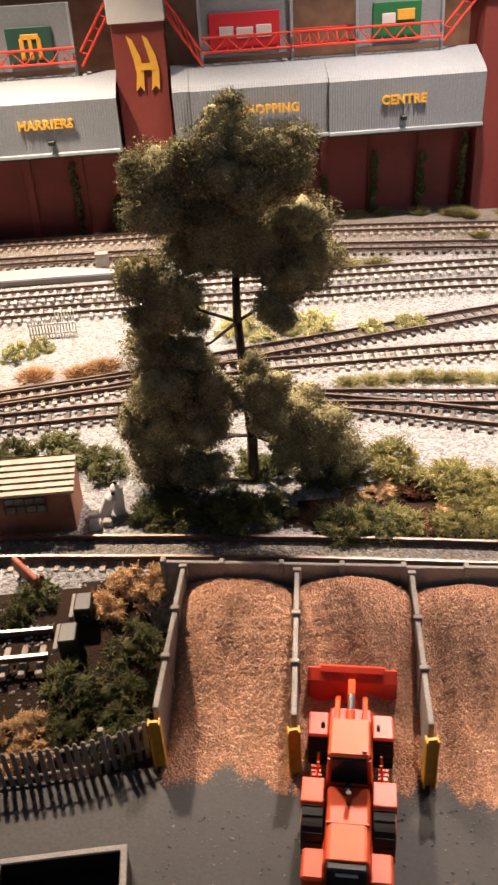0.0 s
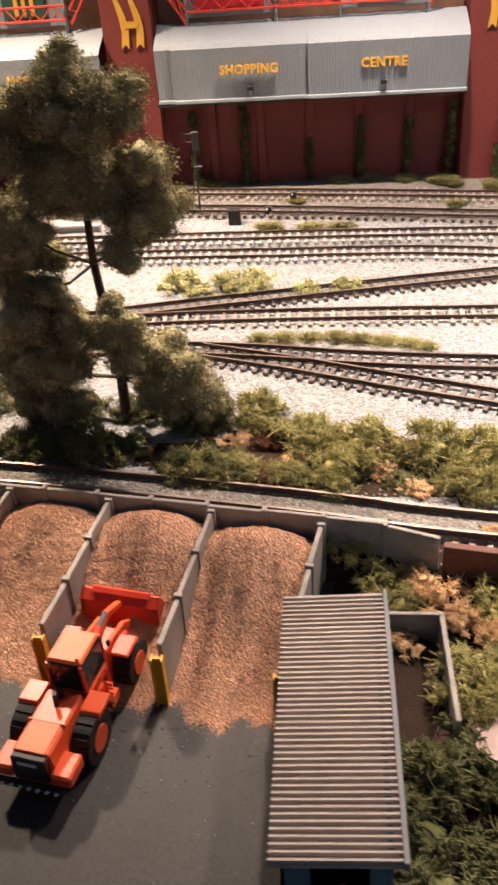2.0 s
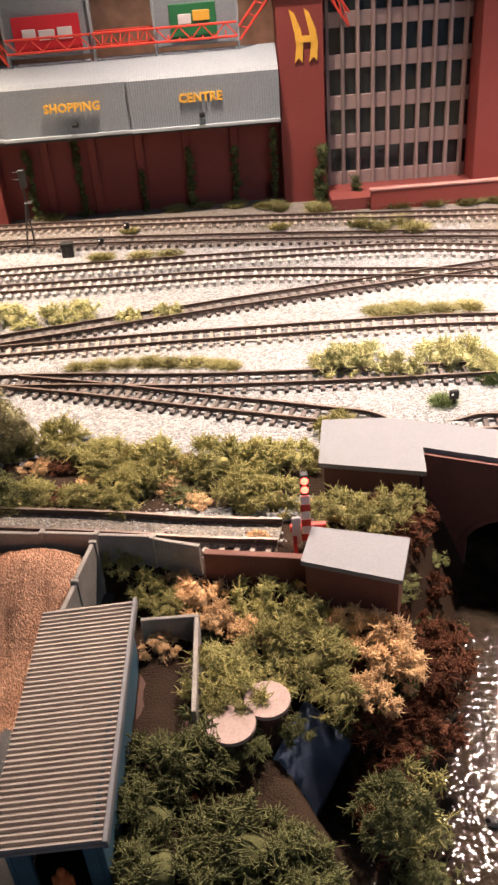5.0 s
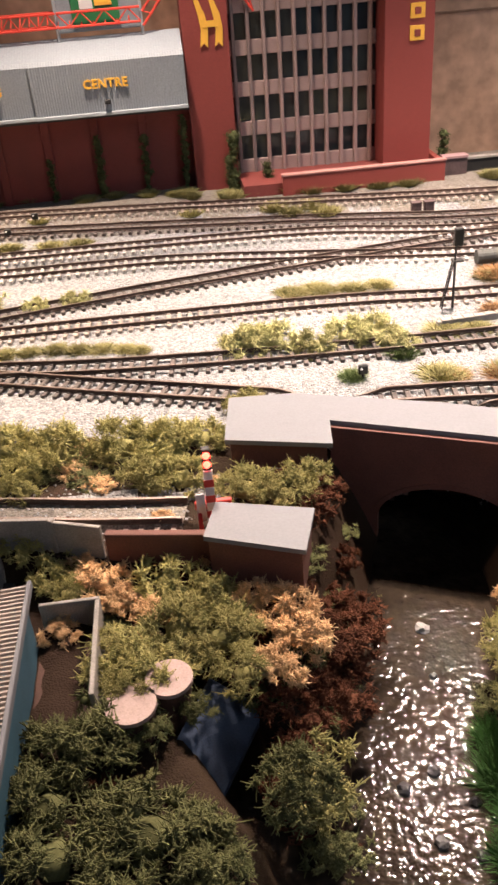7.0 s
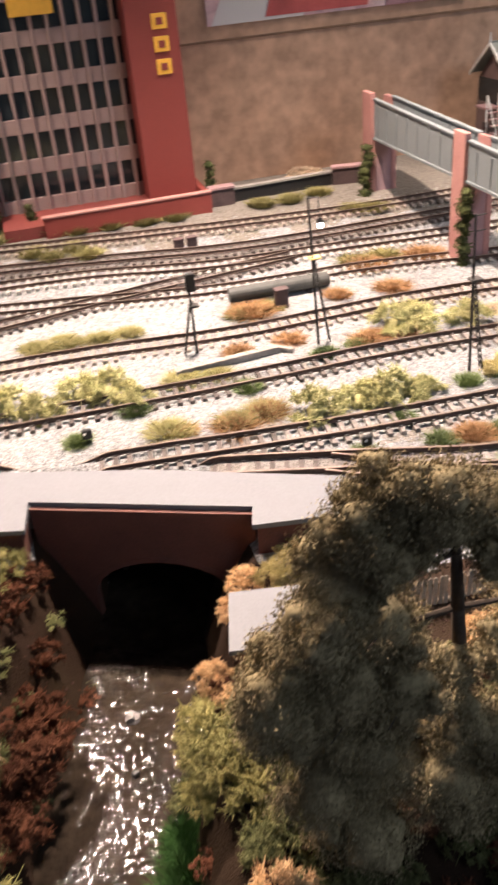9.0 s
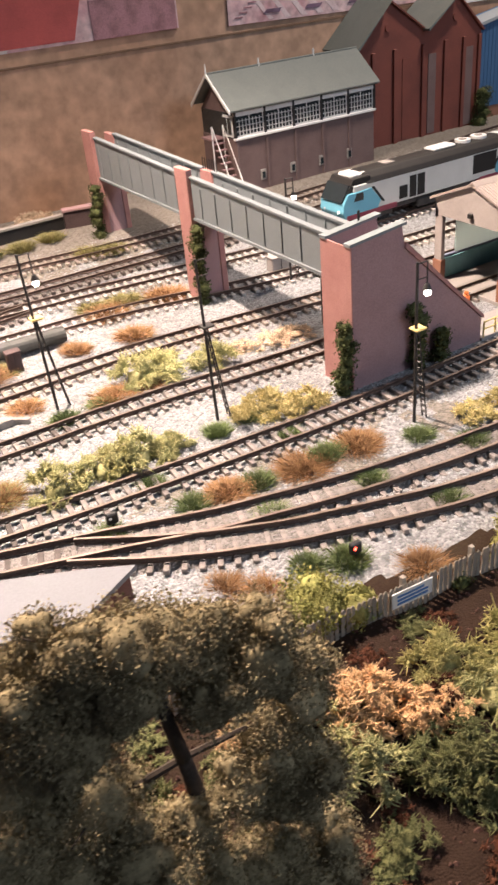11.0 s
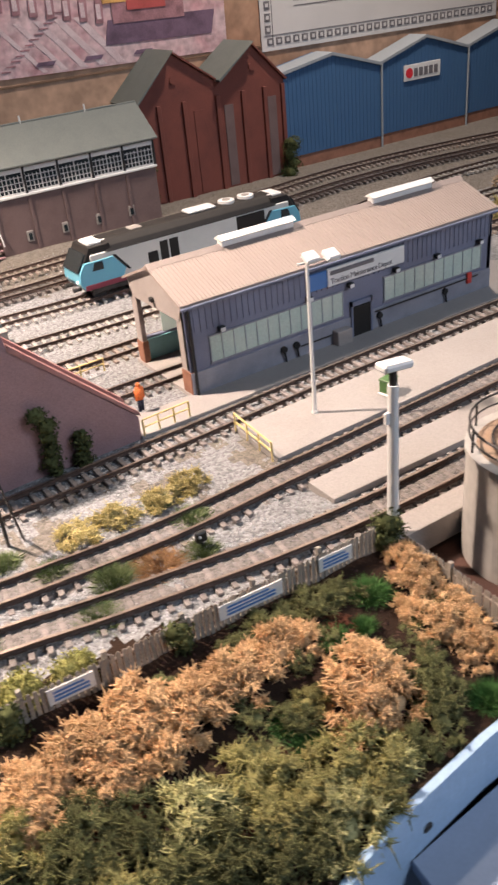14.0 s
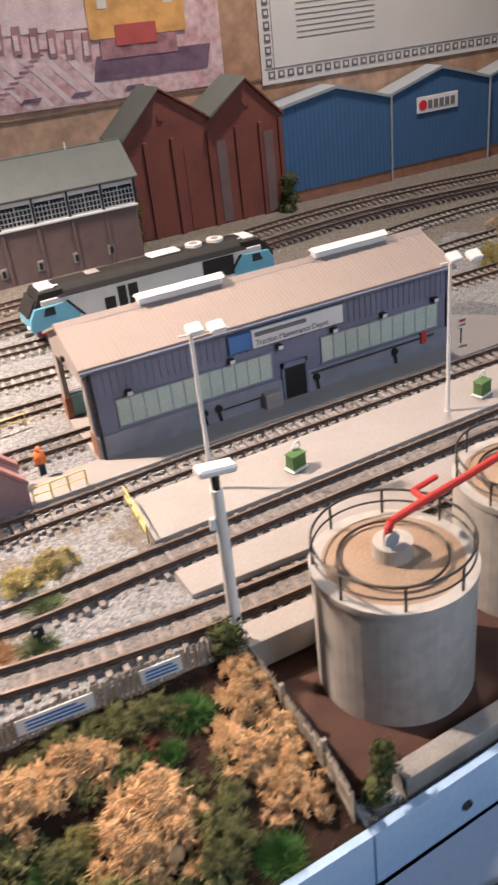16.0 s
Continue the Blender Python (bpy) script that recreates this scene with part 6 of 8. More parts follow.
concrete_wall((-0.036, 0.3075), (0.158, 0.2755), -0.016, 0.0175, 7, "grey concrete panel wall behind the bays")
concrete_wall((0.158, 0.2755), (0.182, 0.2665), -0.016, 0.0160, 1, "grey concrete panel wall behind the bays", 0.004)
wall_run("retaining_wall", [(0.183, 0.2665), (0.231, 0.2570)], -0.016, 0.0125, 0.004, BRICK_BRIDGE, "dark red brick retaining wall", "wall")
DIVIDERS = (((-0.0265, 0.3030), (-0.0375, 0.222)), ((0.0262, 0.2935), (0.0158, 0.2125)), ((0.0775, 0.2845), (0.0662, 0.2025)), ((0.1290, 0.2745), (0.1145, 0.1945)))
for p, q in DIVIDERS:
    concrete_wall(p, q, -0.016, 0.0165, 3, "grey concrete divider between heaps of grit", 0.003)
    r = tagged(empty("bay_post", Matrix.Translation((q[0] - 0.0006, q[1] - 0.0035, -0.0152))), "yellow painted steel post at the end of a divider", "post", group="yellow bay posts")
    part("flange", box(-0.0025, -0.0017, -0.0019, 0.0019, 0, 0.0265, 0.0002), POST_YEL, r)
    part("flange", box(0.0017, 0.0025, -0.0019, 0.0019, 0, 0.0265, 0.0002), POST_YEL, r)
    part("web", box(-0.0017, 0.0017, -0.0006, 0.0006, 0, 0.0265), POST_YEL, r)

HEAPS = []


def grit_heap(k, peak, toe):
    (ax, ay), (bx, by) = DIVIDERS[k]
    (cx, cy), (dx, dy) = DIVIDERS[k + 1]
    n = 64
    U, V = np.meshgrid(np.linspace(0, 1, n), np.linspace(-toe, 1, n), indexing="ij")
    x0, x1 = bx + (ax - bx) * V + 0.0012, dx + (cx - dx) * V - 0.0012
    y0, y1 = by + (ay - by) * V, dy + (cy - dy) * V
    X, Y = x0 + (x1 - x0) * U, y0 + (y1 - y0) * U - 0.0006
    out = np.clip(-V, 0, 1)
    X = X + (U - 0.5) * out * 0.03
    lobe = 0.80 + 0.20 * np.sin(np.pi * U) ** 0.8
    rise = smooth_step(-toe, 0.80, V + 0.05 * np.sin(9 * U + k * 2) + 0.03 * np.sin(23 * U + k)) * (1 - 0.10 * smooth_step(0.82, 1.0, V))
    Z = -0.0156 + peak * rise * (lobe * 0.45 + 0.55 * smooth_step(0.1, 0.9, V) * (0.78 + 0.22 * np.sin(np.pi * U)) + 0.2 * (1 - V))
    Z = Z + 0.0009 * wobble(X, Y, 5) * rise
    i, j = np.meshgrid(np.arange(n - 1), np.arange(n - 1), indexing="ij")
    a = (i * n + j).ravel()
    me = bpy.data.meshes.new("grit_heap")
    me.from_pydata(np.stack([X, Y, Z], -1).reshape(-1, 3).tolist(), [], np.stack([a, a + n, a + n + 1, a + 1], -1).tolist())
    me.materials.append(GRIT)
    me.polygons.foreach_set("use_smooth", [True] * len(me.polygons))
    ob = tagged(new("grit_heap", me), "heap of reddish brown grit in a concrete bay", "heap", group="heaps of grit")
    HEAPS.append((X, Y, Z))
    return ob


def pebbles(name, pts, size, material, seed, parent=None, label="", category="stones"):
    """Many small angular stones at the given places, in one mesh."""
    rng = np.random.RandomState(seed)
    base = np.array([(1, 0, 0), (-1, 0, 0), (0, 1, 0), (0, -1, 0), (0, 0, 1), (0, 0, -0.6)], float)
    tri = np.array([(0, 2, 4), (2, 1, 4), (1, 3, 4), (3, 0, 4), (2, 0, 5), (1, 2, 5), (3, 1, 5), (0, 3, 5)])
    n = len(pts)
    v = base[None] * (0.7 + 0.6 * rng.rand(n, 6, 1)) * (size * (0.55 + 0.9 * rng.rand(n, 1, 1)))
    a = rng.rand(n) * 6.28
    c, s = np.cos(a), np.sin(a)
    v = np.stack([v[:, :, 0] * c[:, None] - v[:, :, 1] * s[:, None], v[:, :, 0] * s[:, None] + v[:, :, 1] * c[:, None], v[:, :, 2] * 0.75], -1)
    v += np.asarray(pts)[:, None, :]
    f = tri[None] + 6 * np.arange(n)[:, None, None]
    me = bpy.data.meshes.new(name)
    me.from_pydata(v.reshape(-1, 3).tolist(), [], f.reshape(-1, 3).tolist())
    me.materials.append(material)
    ob = new(name, me)
    if parent:
        ob.parent = parent
        ob["kind"] = "stuff"
    else:
        tagged(ob, label, category, kind="stuff")
    return ob


for k, (peak, toe) in enumerate(((0.0300, 0.16), (0.0330, 0.16), (0.0305, 0.18))):
    heap = grit_heap(k, peak, toe)
    X, Y, Z = HEAPS[k]
    rng = np.random.RandomState(k)
    u, v = rng.rand(14000) * 62.99, rng.rand(14000) * 62.99
    iu, iv = u.astype(int), v.astype(int)
    fu, fv = u - iu, v - iv

    def bil(A):
        return (A[iu, iv] * (1 - fu) + A[iu + 1, iv] * fu) * (1 - fv) + (A[iu, iv + 1] * (1 - fu) + A[iu + 1, iv + 1] * fu) * fv
    pebbles("grit_layer", np.stack([bil(X), bil(Y), bil(Z)], -1), 0.00060, GRAIN, k, heap)
rng = np.random.RandomState(9)
q = np.stack([rng.uniform(-0.04, 0.118, 260), 0.197 - np.abs(rng.normal(0, 0.020, 260)), np.full(260, -0.0147)], -1)
q[:, 1] -= 0.12 * (q[:, 0] + 0.03) * 0.6
pebbles("spilt_grit", q, 0.0005, STONES_BROWN, 11, label="loose dark grit spilt over the yard", category="grit")


def wheel_loader():
    rot = -0.19
    root = tagged(empty("wheel_loader", Matrix.Translation((0.0344, 0.1958, -0.0150)) @ Matrix.Rotation(rot, 4, "Z") @ Matrix.Scale(0.88, 4)), "bright orange toy wheel loader with raised red bucket", "wheel loader")
    for sx in (-1, 1):
        for y, r in ((0.0225, 0.0105), (-0.0215, 0.0112)):
            w = part("wheel", rod((sx * 0.0100, y, r), (sx * 0.0185, y, r), r, n=24), RUBBER, root, "black tyre")
            part("rim", rod((sx * 0.0140, y, r), (sx * 0.0190, y, r), r * 0.55, n=16), ORANGE, w, "orange rim")
            for k in range(18):
                a = 2 * math.pi * k / 18
                m = Matrix.Translation((sx * 0.01425, y + (r) * math.cos(a), r + r * math.sin(a))) @ Matrix.Rotation(a, 4, "X")
                part("tread", box(-0.0040, 0.0040, -0.0004, 0.0005, -0.0008, 0.0008, m=m), RUBBER, w)
        part("front_fender", box(min(sx * 0.0095, sx * 0.0185), max(sx * 0.0095, sx * 0.0185), 0.013, 0.026, 0.0222, 0.0242, 0.0007), LOADER_RED, root)
        part("rear_fender", prism([(-0.004, 0.0150), (-0.008, 0.0240), (-0.019, 0.0240), (-0.021, 0.0215), (-0.010, 0.0215), (-0.006, 0.0145)], "x", min(sx * 0.0098, sx * 0.0192), max(sx * 0.0098, sx * 0.0192), 0.0003), ORANGE, root)
        part("step", box(min(sx * 0.0125, sx * 0.0165), max(sx * 0.0125, sx * 0.0165), -0.004, 0.004, 0.008, 0.0135, 0.0004), ORANGE, root)
        for z in (0.014, 0.017, 0.020):
            part("ladder_rung", box(min(sx * 0.0120, sx * 0.0160), max(sx * 0.0120, sx * 0.0160), -0.0005, 0.0005, z, z + 0.0008), ORANGE, root)
        for y in (-0.0018, 0.0026):
            part("ladder_rail", rod((sx * 0.0140, y, 0.012), (sx * 0.0130, y, 0.026), 0.0005, n=6), ORANGE, root)
        arm = [(0.012, 0.0215), (0.020, 0.0245), (0.036, 0.0215), (0.047, 0.0125), (0.045, 0.0100), (0.034, 0.0175), (0.020, 0.0205), (0.012, 0.0180)]
        part("lift_arm", prism(arm, "x", min(sx * 0.0050, sx * 0.0074), max(sx * 0.0050, sx * 0.0074), 0.0004), ORANGE, root)
        part("front_post", box(min(sx * 0.0058, sx * 0.0090), max(sx * 0.0058, sx * 0.0090), 0.012, 0.018, 0.012, 0.0265, 0.0005), LOADER_RED, root)
        part("counterweight", box(min(sx * 0.0085, sx * 0.0175), max(sx * 0.0085, sx * 0.0175), -0.0475, -0.0345, 0.011, 0.0175, 0.0010), ORANGE, root)
        part("mirror", box(min(sx * 0.0108, sx * 0.0124), max(sx * 0.0108, sx * 0.0124), 0.010, 0.0115, 0.032, 0.0355, 0.0003), BLACKISH, root)
    part("front_frame", box(-0.0095, 0.0095, 0.008, 0.034, 0.0085, 0.0185, 0.0010), LOADER_RED, root)
    part("rear_frame", box(-0.0098, 0.0098, -0.046, 0.004, 0.0080, 0.0165, 0.0010), ORANGE, root)
    part("engine_hood", prism([(-0.0095, 0.0160), (0.0095, 0.0160), (0.0082, 0.0255), (-0.0082, 0.0255)], "y", -0.0445, -0.0120, 0.0010), ORANGE, root)
    part("hood_panel", box(-0.0068, 0.0068, -0.0445, -0.0290, 0.0252, 0.0262, 0.0004), ORANGE_LT, root)
    part("radiator", box(-0.0078, 0.0078, -0.0478, -0.0440, 0.0120, 0.0252, 0.0008), BLACKISH, root, "black radiator grille")
    part("text_bar", box(-0.0042, 0.0042, -0.0484, -0.0476, 0.0222, 0.0234), WHITE, root)
    bar = part("bumper", box(-0.0150, 0.0150, -0.0505, -0.0475, 0.0095, 0.0118, 0.0003), BLACKISH, root, "striped black and white bumper")
    for k in range(7):
        x = -0.0140 + k * 0.0041
        part("stripe", prism([(x, 0.0097), (x + 0.0015, 0.0097), (x + 0.0026, 0.0116), (x + 0.0011, 0.0116)], "y", -0.0509, -0.0504), WHITE, bar)
    part("exhaust", rod((0.0, -0.0200, 0.0250), (0.0, -0.0200, 0.0325), 0.0011, n=10), BLACKISH, root, "black exhaust pipe")
    part("air_filter", rod((-0.0004, -0.0155, 0.0250), (-0.0004, -0.0155, 0.0300), 0.0017, n=10), BLACKISH, root)
    part("cab_glass", prism([(-0.0082, 0.0165), (-0.0090, 0.0260), (-0.0078, 0.0378), (0.0078, 0.0378), (0.0090, 0.0260), (0.0082, 0.0165)], "y", -0.0085, 0.0100, 0.0010), GLASS_DARK, root, "dark cab glass")
    for sx in (-1, 1):
        for y in (-0.0090, 0.0102):
            part("cab_pillar", rod((sx * 0.0088, y, 0.0165), (sx * 0.0078, y, 0.0382), 0.0009, n=6), ORANGE, root)
    part("cab_sill", box(-0.0094, 0.0094, -0.0092, 0.0105, 0.0165, 0.0225, 0.0008), ORANGE, root)
    part("cab_roof", box(-0.0084, 0.0084, -0.0090, 0.0102, 0.0380, 0.0402, 0.0010), ORANGE_LT, root, "light orange cab roof")
    part("beacon", rod((0.0060, -0.0070, 0.0402), (0.0060, -0.0070, 0.0418), 0.0009, n=8), ORANGE, root)
    part("tilt_link", prism([(0.018, 0.0240), (0.032, 0.0300), (0.046, 0.0240), (0.045, 0.0215), (0.032, 0.0265), (0.019, 0.0215)], "x", -0.0016, 0.0016, 0.0003), ORANGE, root)
    part("ram", rod((0.0, 0.014, 0.0250), (0.0, 0.032, 0.0295), 0.0013, n=10), CHROME, root, "bright steel ram")
    part("ram_sleeve", rod((0.0, 0.012, 0.0245), (0.0, 0.024, 0.0275), 0.0019, n=10), ORANGE, root)
    # bucket, open to the front
    shell = [(0.0440, 0.0100), (0.0455, 0.0220), (0.0500, 0.0262), (0.0512, 0.0256), (0.0472, 0.0215), (0.0458, 0.0105), (0.0490, 0.0060), (0.0620, 0.0030), (0.0620, 0.0020), (0.0480, 0.0046)]
    b = part("bucket", prism(shell, "x", -0.0205, 0.0205, 0.0002), LOADER_RED, root, "red bucket")
    for sx in (-1, 1):
        part("bucket_cheek", prism([(0.0440, 0.0100), (0.0455, 0.0220), (0.0500, 0.0262), (0.0590, 0.0130), (0.0620, 0.0022), (0.0480, 0.0046)], "x", min(sx * 0.0195, sx * 0.0207), max(sx * 0.0195, sx * 0.0207)), LOADER_RED, b)
    part("bucket_lip", prism([(0.0480, 0.0258), (0.0500, 0.0275), (0.0522, 0.0262), (0.0505, 0.0250)], "x", -0.0150, 0.0150), LOADER_RED, b)
    part("hood_seam", box(-0.0084, 0.0084, -0.0294, -0.0288, 0.0160, 0.0264), ORANGE, root)


wheel_loader()


def corrugated_hut():
    root = tagged(empty("corrugated_hut"), "blue hut with a ridged grey brown sheet roof", "hut")
    x0, x1, y0, y1 = 0.1185, 0.1515, 0.119, 0.2245
    part("side_wall", box(x0, x0 + 0.002, y0, y1, -0.016, 0.0175, 0.0003), HUT_BLUE, root)
    part("side_wall", box(x1 - 0.002, x1, y0, y1, -0.016, 0.0205, 0.0003), HUT_BLUE, root)
    part("back_wall", box(x0 + 0.002, x1 - 0.002, y1 - 0.002, y1, -0.016, 0.0175, 0.0003), HUT_BLUE, root)
    part("front_pier", box(x0 + 0.002, x0 + 0.008, y0, y0 + 0.002, -0.016, 0.0175, 0.0003), HUT_BLUE, root)
    part("front_pier", box(x1 - 0.007, x1 - 0.002, y0, y0 + 0.002, -0.016, 0.0175, 0.0003), HUT_BLUE, root)
    part("front_head", box(x0 + 0.008, x1 - 0.007, y0, y0 + 0.002, 0.0115, 0.0175, 0.0003), HUT_BLUE, root)
    m = Matrix.Translation((0.135, 0, 0.0105)) @ Matrix.Rotation(-0.06, 4, "Y") @ Matrix.Translation((-0.135, 0, 0))
    part("roof_sheet", box(x0 - 0.0035, x1 + 0.003, y0 - 0.005, y1 + 0.002, 0.0075, 0.0088, m=m), HUT_ROOF, root)
    ribs = 46
    for k in range(ribs):
        y = y0 - 0.0045 + (y1 - y0 + 0.006) * k / ribs
        part("rib", prism([(y, 0.0086), (y + 0.0004, 0.0100), (y + 0.0012, 0.0100), (y + 0.0016, 0.0086)], "x", x0 - 0.0037, x1 + 0.0028, m=m), HUT_ROOF, root)
    part("verge", box(x1 + 0.0028, x1 + 0.0046, y0 - 0.0055, y1 + 0.0025, 0.0072, 0.0108, 0.0003, m=m), SLAB, root, "pale edge strip")
    pen = tagged(empty("walled_pen"), "small roofless pen with thin pale topped walls", "pen")
    for a, b, c, d in ((0.1535, 0.1800, 0.2335, 0.2355), (0.1780, 0.1800, 0.1800, 0.2335)):
        part("wall", box(a, b, c, d, -0.017, 0.002, 0.0003), CONC_WALL, pen)
    part("floor", box(0.1525, 0.1780, 0.182, 0.2335, -0.0180, -0.0140), BUND, pen)


corrugated_hut()
figure(0.1365, 0.1165, -0.0150, 0.0, 0.0195)
palisade([(0.100, 0.1035), (0.118, 0.104), (0.156, 0.106)], 0.014, lambda x, y: -0.0155, "low grey picket fence before the hut", step=0.0042)
palisade([(-0.25, 0.2155), (-0.099, 0.2155), (-0.075, 0.2165), (-0.055, 0.2205), (-0.0415, 0.2255)], 0.0215, lambda x, y: -0.0160, "brown palisade fence at the back of the yard", step=0.0034)

r = tagged(empty("flatbed_body", Matrix.Translation((-0.069, 0.148, -0.0150)) @ Matrix.Rotation(0.03, 4, "Z")), "dark steel skip with a pale rim standing on the yard", "skip")
part("floor", box(-0.021, 0.021, -0.025, 0.025, 0.001, 0.003), BLACKISH, r)
for a in ((-0.0225, -0.021, -0.0265, 0.0265), (0.021, 0.0225, -0.0265, 0.0265), (-0.021, 0.021, 0.025, 0.0265), (-0.021, 0.021, -0.0265, -0.025)):
    part("side", box(*a, 0.0, 0.0150, 0.0003), BLACKISH, r)
    part("rim", box(a[0] - 0.0004, a[1] + 0.0004, a[2] - 0.0004, a[3] + 0.0004, 0.0148, 0.0160, 0.0003), CONC_WALL, r, "pale rim")


def brick_hut():
    root = tagged(empty("brick_hut"), "orange brown brick hut with a boarded wooden roof", "hut")
    x0, x1, y0, y1 = -0.1285, -0.0855, 0.361, 0.390
    part("wall", box(x0, x1, y0, y1, -0.001, 0.0270, 0.0004), BRICK, root)
    w = part("window", box(-0.1205, -0.099, y0 - 0.0008, y0 + 0.0004, 0.0145, 0.0235), GLASS_DARK, root, "dark window")
    for k in range(5):
        x = -0.1205 + k * 0.0054
        part("glazing_bar", box(x - 0.0003, x + 0.0003, y0 - 0.0012, y0 - 0.0006, 0.0145, 0.0235), IRON, w)
    part("glazing_bar", box(-0.1205, -0.099, y0 - 0.0012, y0 - 0.0006, 0.0187, 0.0193), IRON, w)
    part("gable", prism([(y0, 0.0270), (y1, 0.0270), ((y0 + y1) / 2 + 0.003, 0.0352)], "x", x1 - 0.002, x1), BRICK, root)
    ridge = (y0 + y1) / 2 + 0.003
    for k in range(6):
        u, v = k / 6, (k + 1) / 6
        ya, yb = y0 - 0.003 + (ridge - y0 + 0.003) * u, y0 - 0.003 + (ridge - y0 + 0.003) * v
        za, zb = 0.0262 + 0.0100 * u, 0.0262 + 0.0100 * v
        part("roof_board", prism([(ya, za), (yb, zb), (yb, zb + 0.0010), (ya - 0.0004, za + 0.0018)], "x", x0 - 0.002, x1 + 0.003), PLANK, root)
    part("rear_slope", prism([(ridge, 0.0362), (y1 + 0.003, 0.0262), (y1 + 0.003, 0.0276), (ridge, 0.0378)], "x", x0 - 0.002, x1 + 0.003), PLANK, root)


brick_hut()
for x, y, tilt, h in ((-0.0635, 0.374, 0.0, 0.017), (-0.0725, 0.371, 0.45, 0.014)):
    r = tagged(empty("gas_cylinder", Matrix.Translation((x, y, 0.0)) @ Matrix.Rotation(tilt, 4, "Y")), "white gas cylinder beside the brick hut", "cylinder", group="white cylinders")
    part("body", rod((0, 0, 0), (0, 0, h), 0.0034, n=14), WHITE, r)
    part("shoulder", rod((0, 0, h), (0, 0, h + 0.002), 0.0034, 0.0016, n=14), WHITE, r)
    part("valve", rod((0, 0, h + 0.002), (0, 0, h + 0.004), 0.0010, n=8), IRON, r)
r = tagged(empty("crate_pile"), "pale crates and sacks beside the brick hut", "crate")
for k, (x, y, s) in enumerate(((-0.0755, 0.362, 0.006), (-0.0690, 0.3635, 0.005), (-0.0775, 0.3705, 0.005))):
    part("crate", box(x - s / 2, x + s / 2, y - s / 2, y + s / 2, -0.001, s * 0.7, 0.0005), WHITE if k != 1 else CONCRETE, r)
for x, y, z in ((-0.0790, 0.2755, 0.004), (-0.0735, 0.292, 0.003)):
    r = tagged(empty("buffer_stop", Matrix.Translation((x, y, gz(x, y)))), "black buffer stop at the end of the stub", "buffer stop", group="buffer stops")
    part("block", box(-0.004, 0.004, -0.006, 0.006, -0.001, 0.011, 0.0006), BLACKISH, r)
    part("beam", box(-0.006, -0.004, -0.008, 0.008, 0.006, 0.009, 0.0004), CONC_WALL, r)
r = tagged(empty("scrap_plough", Matrix.Translation((-0.1045, 0.3185, 0.0)) @ Matrix.Rotation(-0.9, 4, "Z")), "tumbled rusty red plough blade on the bank", "scrap metal")
part("blade", box(-0.012, 0.012, -0.0012, 0.0012, 0.004, 0.012, 0.0006), mat("rusty red scrap", (0.38, 0.12, 0.075), 0.7, scale=200), r)
for x in (-0.009, 0.009):
    part("leg", rod((x, 0, -0.001), (x, 0.004, 0.010), 0.0011, n=6), RUST, r)

# station platform with fence at the far end
r = tagged(empty("station_platform"), "pale concrete station platform end with a ramp", "platform")
part("body", prism([(-0.50, 0.752), (-0.142, 0.742), (-0.078, 0.722), (-0.078, 0.716), (-0.142, 0.716), (-0.50, 0.716)], "z", 0.004, 0.0175, 0.0006), CONCRETE, r)
part("edge", prism([(-0.50, 0.7165), (-0.078, 0.7165), (-0.078, 0.7140), (-0.50, 0.7140)], "z", 0.0165, 0.0185), WHITE, r, "white platform edge")
part("cabinet", box(-0.108, -0.096, 0.732, 0.740, 0.017, 0.030, 0.0006), CONC_WALL, r)
r = tagged(empty("picket_fence"), "white picket fence beside the platform ramp", "fence")
for k in range(16):
    x = -0.152 + k * 0.0024
    part("picket", box(x, x + 0.0010, 0.6185 + k * 0.0003, 0.6195 + k * 0.0003, 0.0, 0.017 + 0.004 * (k > 8), 0.0002), WHITE, r)
for z in (0.004, 0.012):
    part("rail", box(-0.153, -0.115, 0.6195, 0.6205, z, z + 0.0012), WHITE, r)

# concrete pads and painted channel below the slope
for x, y, rr in ((0.1935, 0.176, 0.0098), (0.2085, 0.1865, 0.0092)):
    r = tagged(empty("round_pad", Matrix.Translation((x, y, -0.018))), "round pale concrete pad half hidden by lichen", "pad", group="round pads")
    part("drum", rod((0, 0, -0.012), (0, 0, 0.0145), rr - 0.001, n=28), BUND, r)
    part("lid", rod((0, 0, 0.0145), (0, 0, 0.0165), rr + 0.0002, n=28), OFFICE, r, "pale lid")
r = tagged(empty("channel_panel"), "blue grey painted panel sloping into the channel", "panel")
bm = bmesh.new()
quad = [(0.205, 0.166, -0.022), (0.222, 0.157, -0.043), (0.245, 0.190, -0.032), (0.224, 0.197, -0.016)]
vs = [bm.verts.new(p) for p in quad] + [bm.verts.new((p[0], p[1], p[2] - 0.003)) for p in quad]
bm.faces.new(vs[:4])
bm.faces.new(vs[:3:-1])
for k in range(4):
    bm.faces.new((vs[k], vs[k + 4], vs[(k + 1) % 4 + 4], vs[(k + 1) % 4]))
bmesh.ops.recalc_face_normals(bm, faces=bm.faces)
part("panel", bm, GREYBLUE, r)

# ---- plants ----


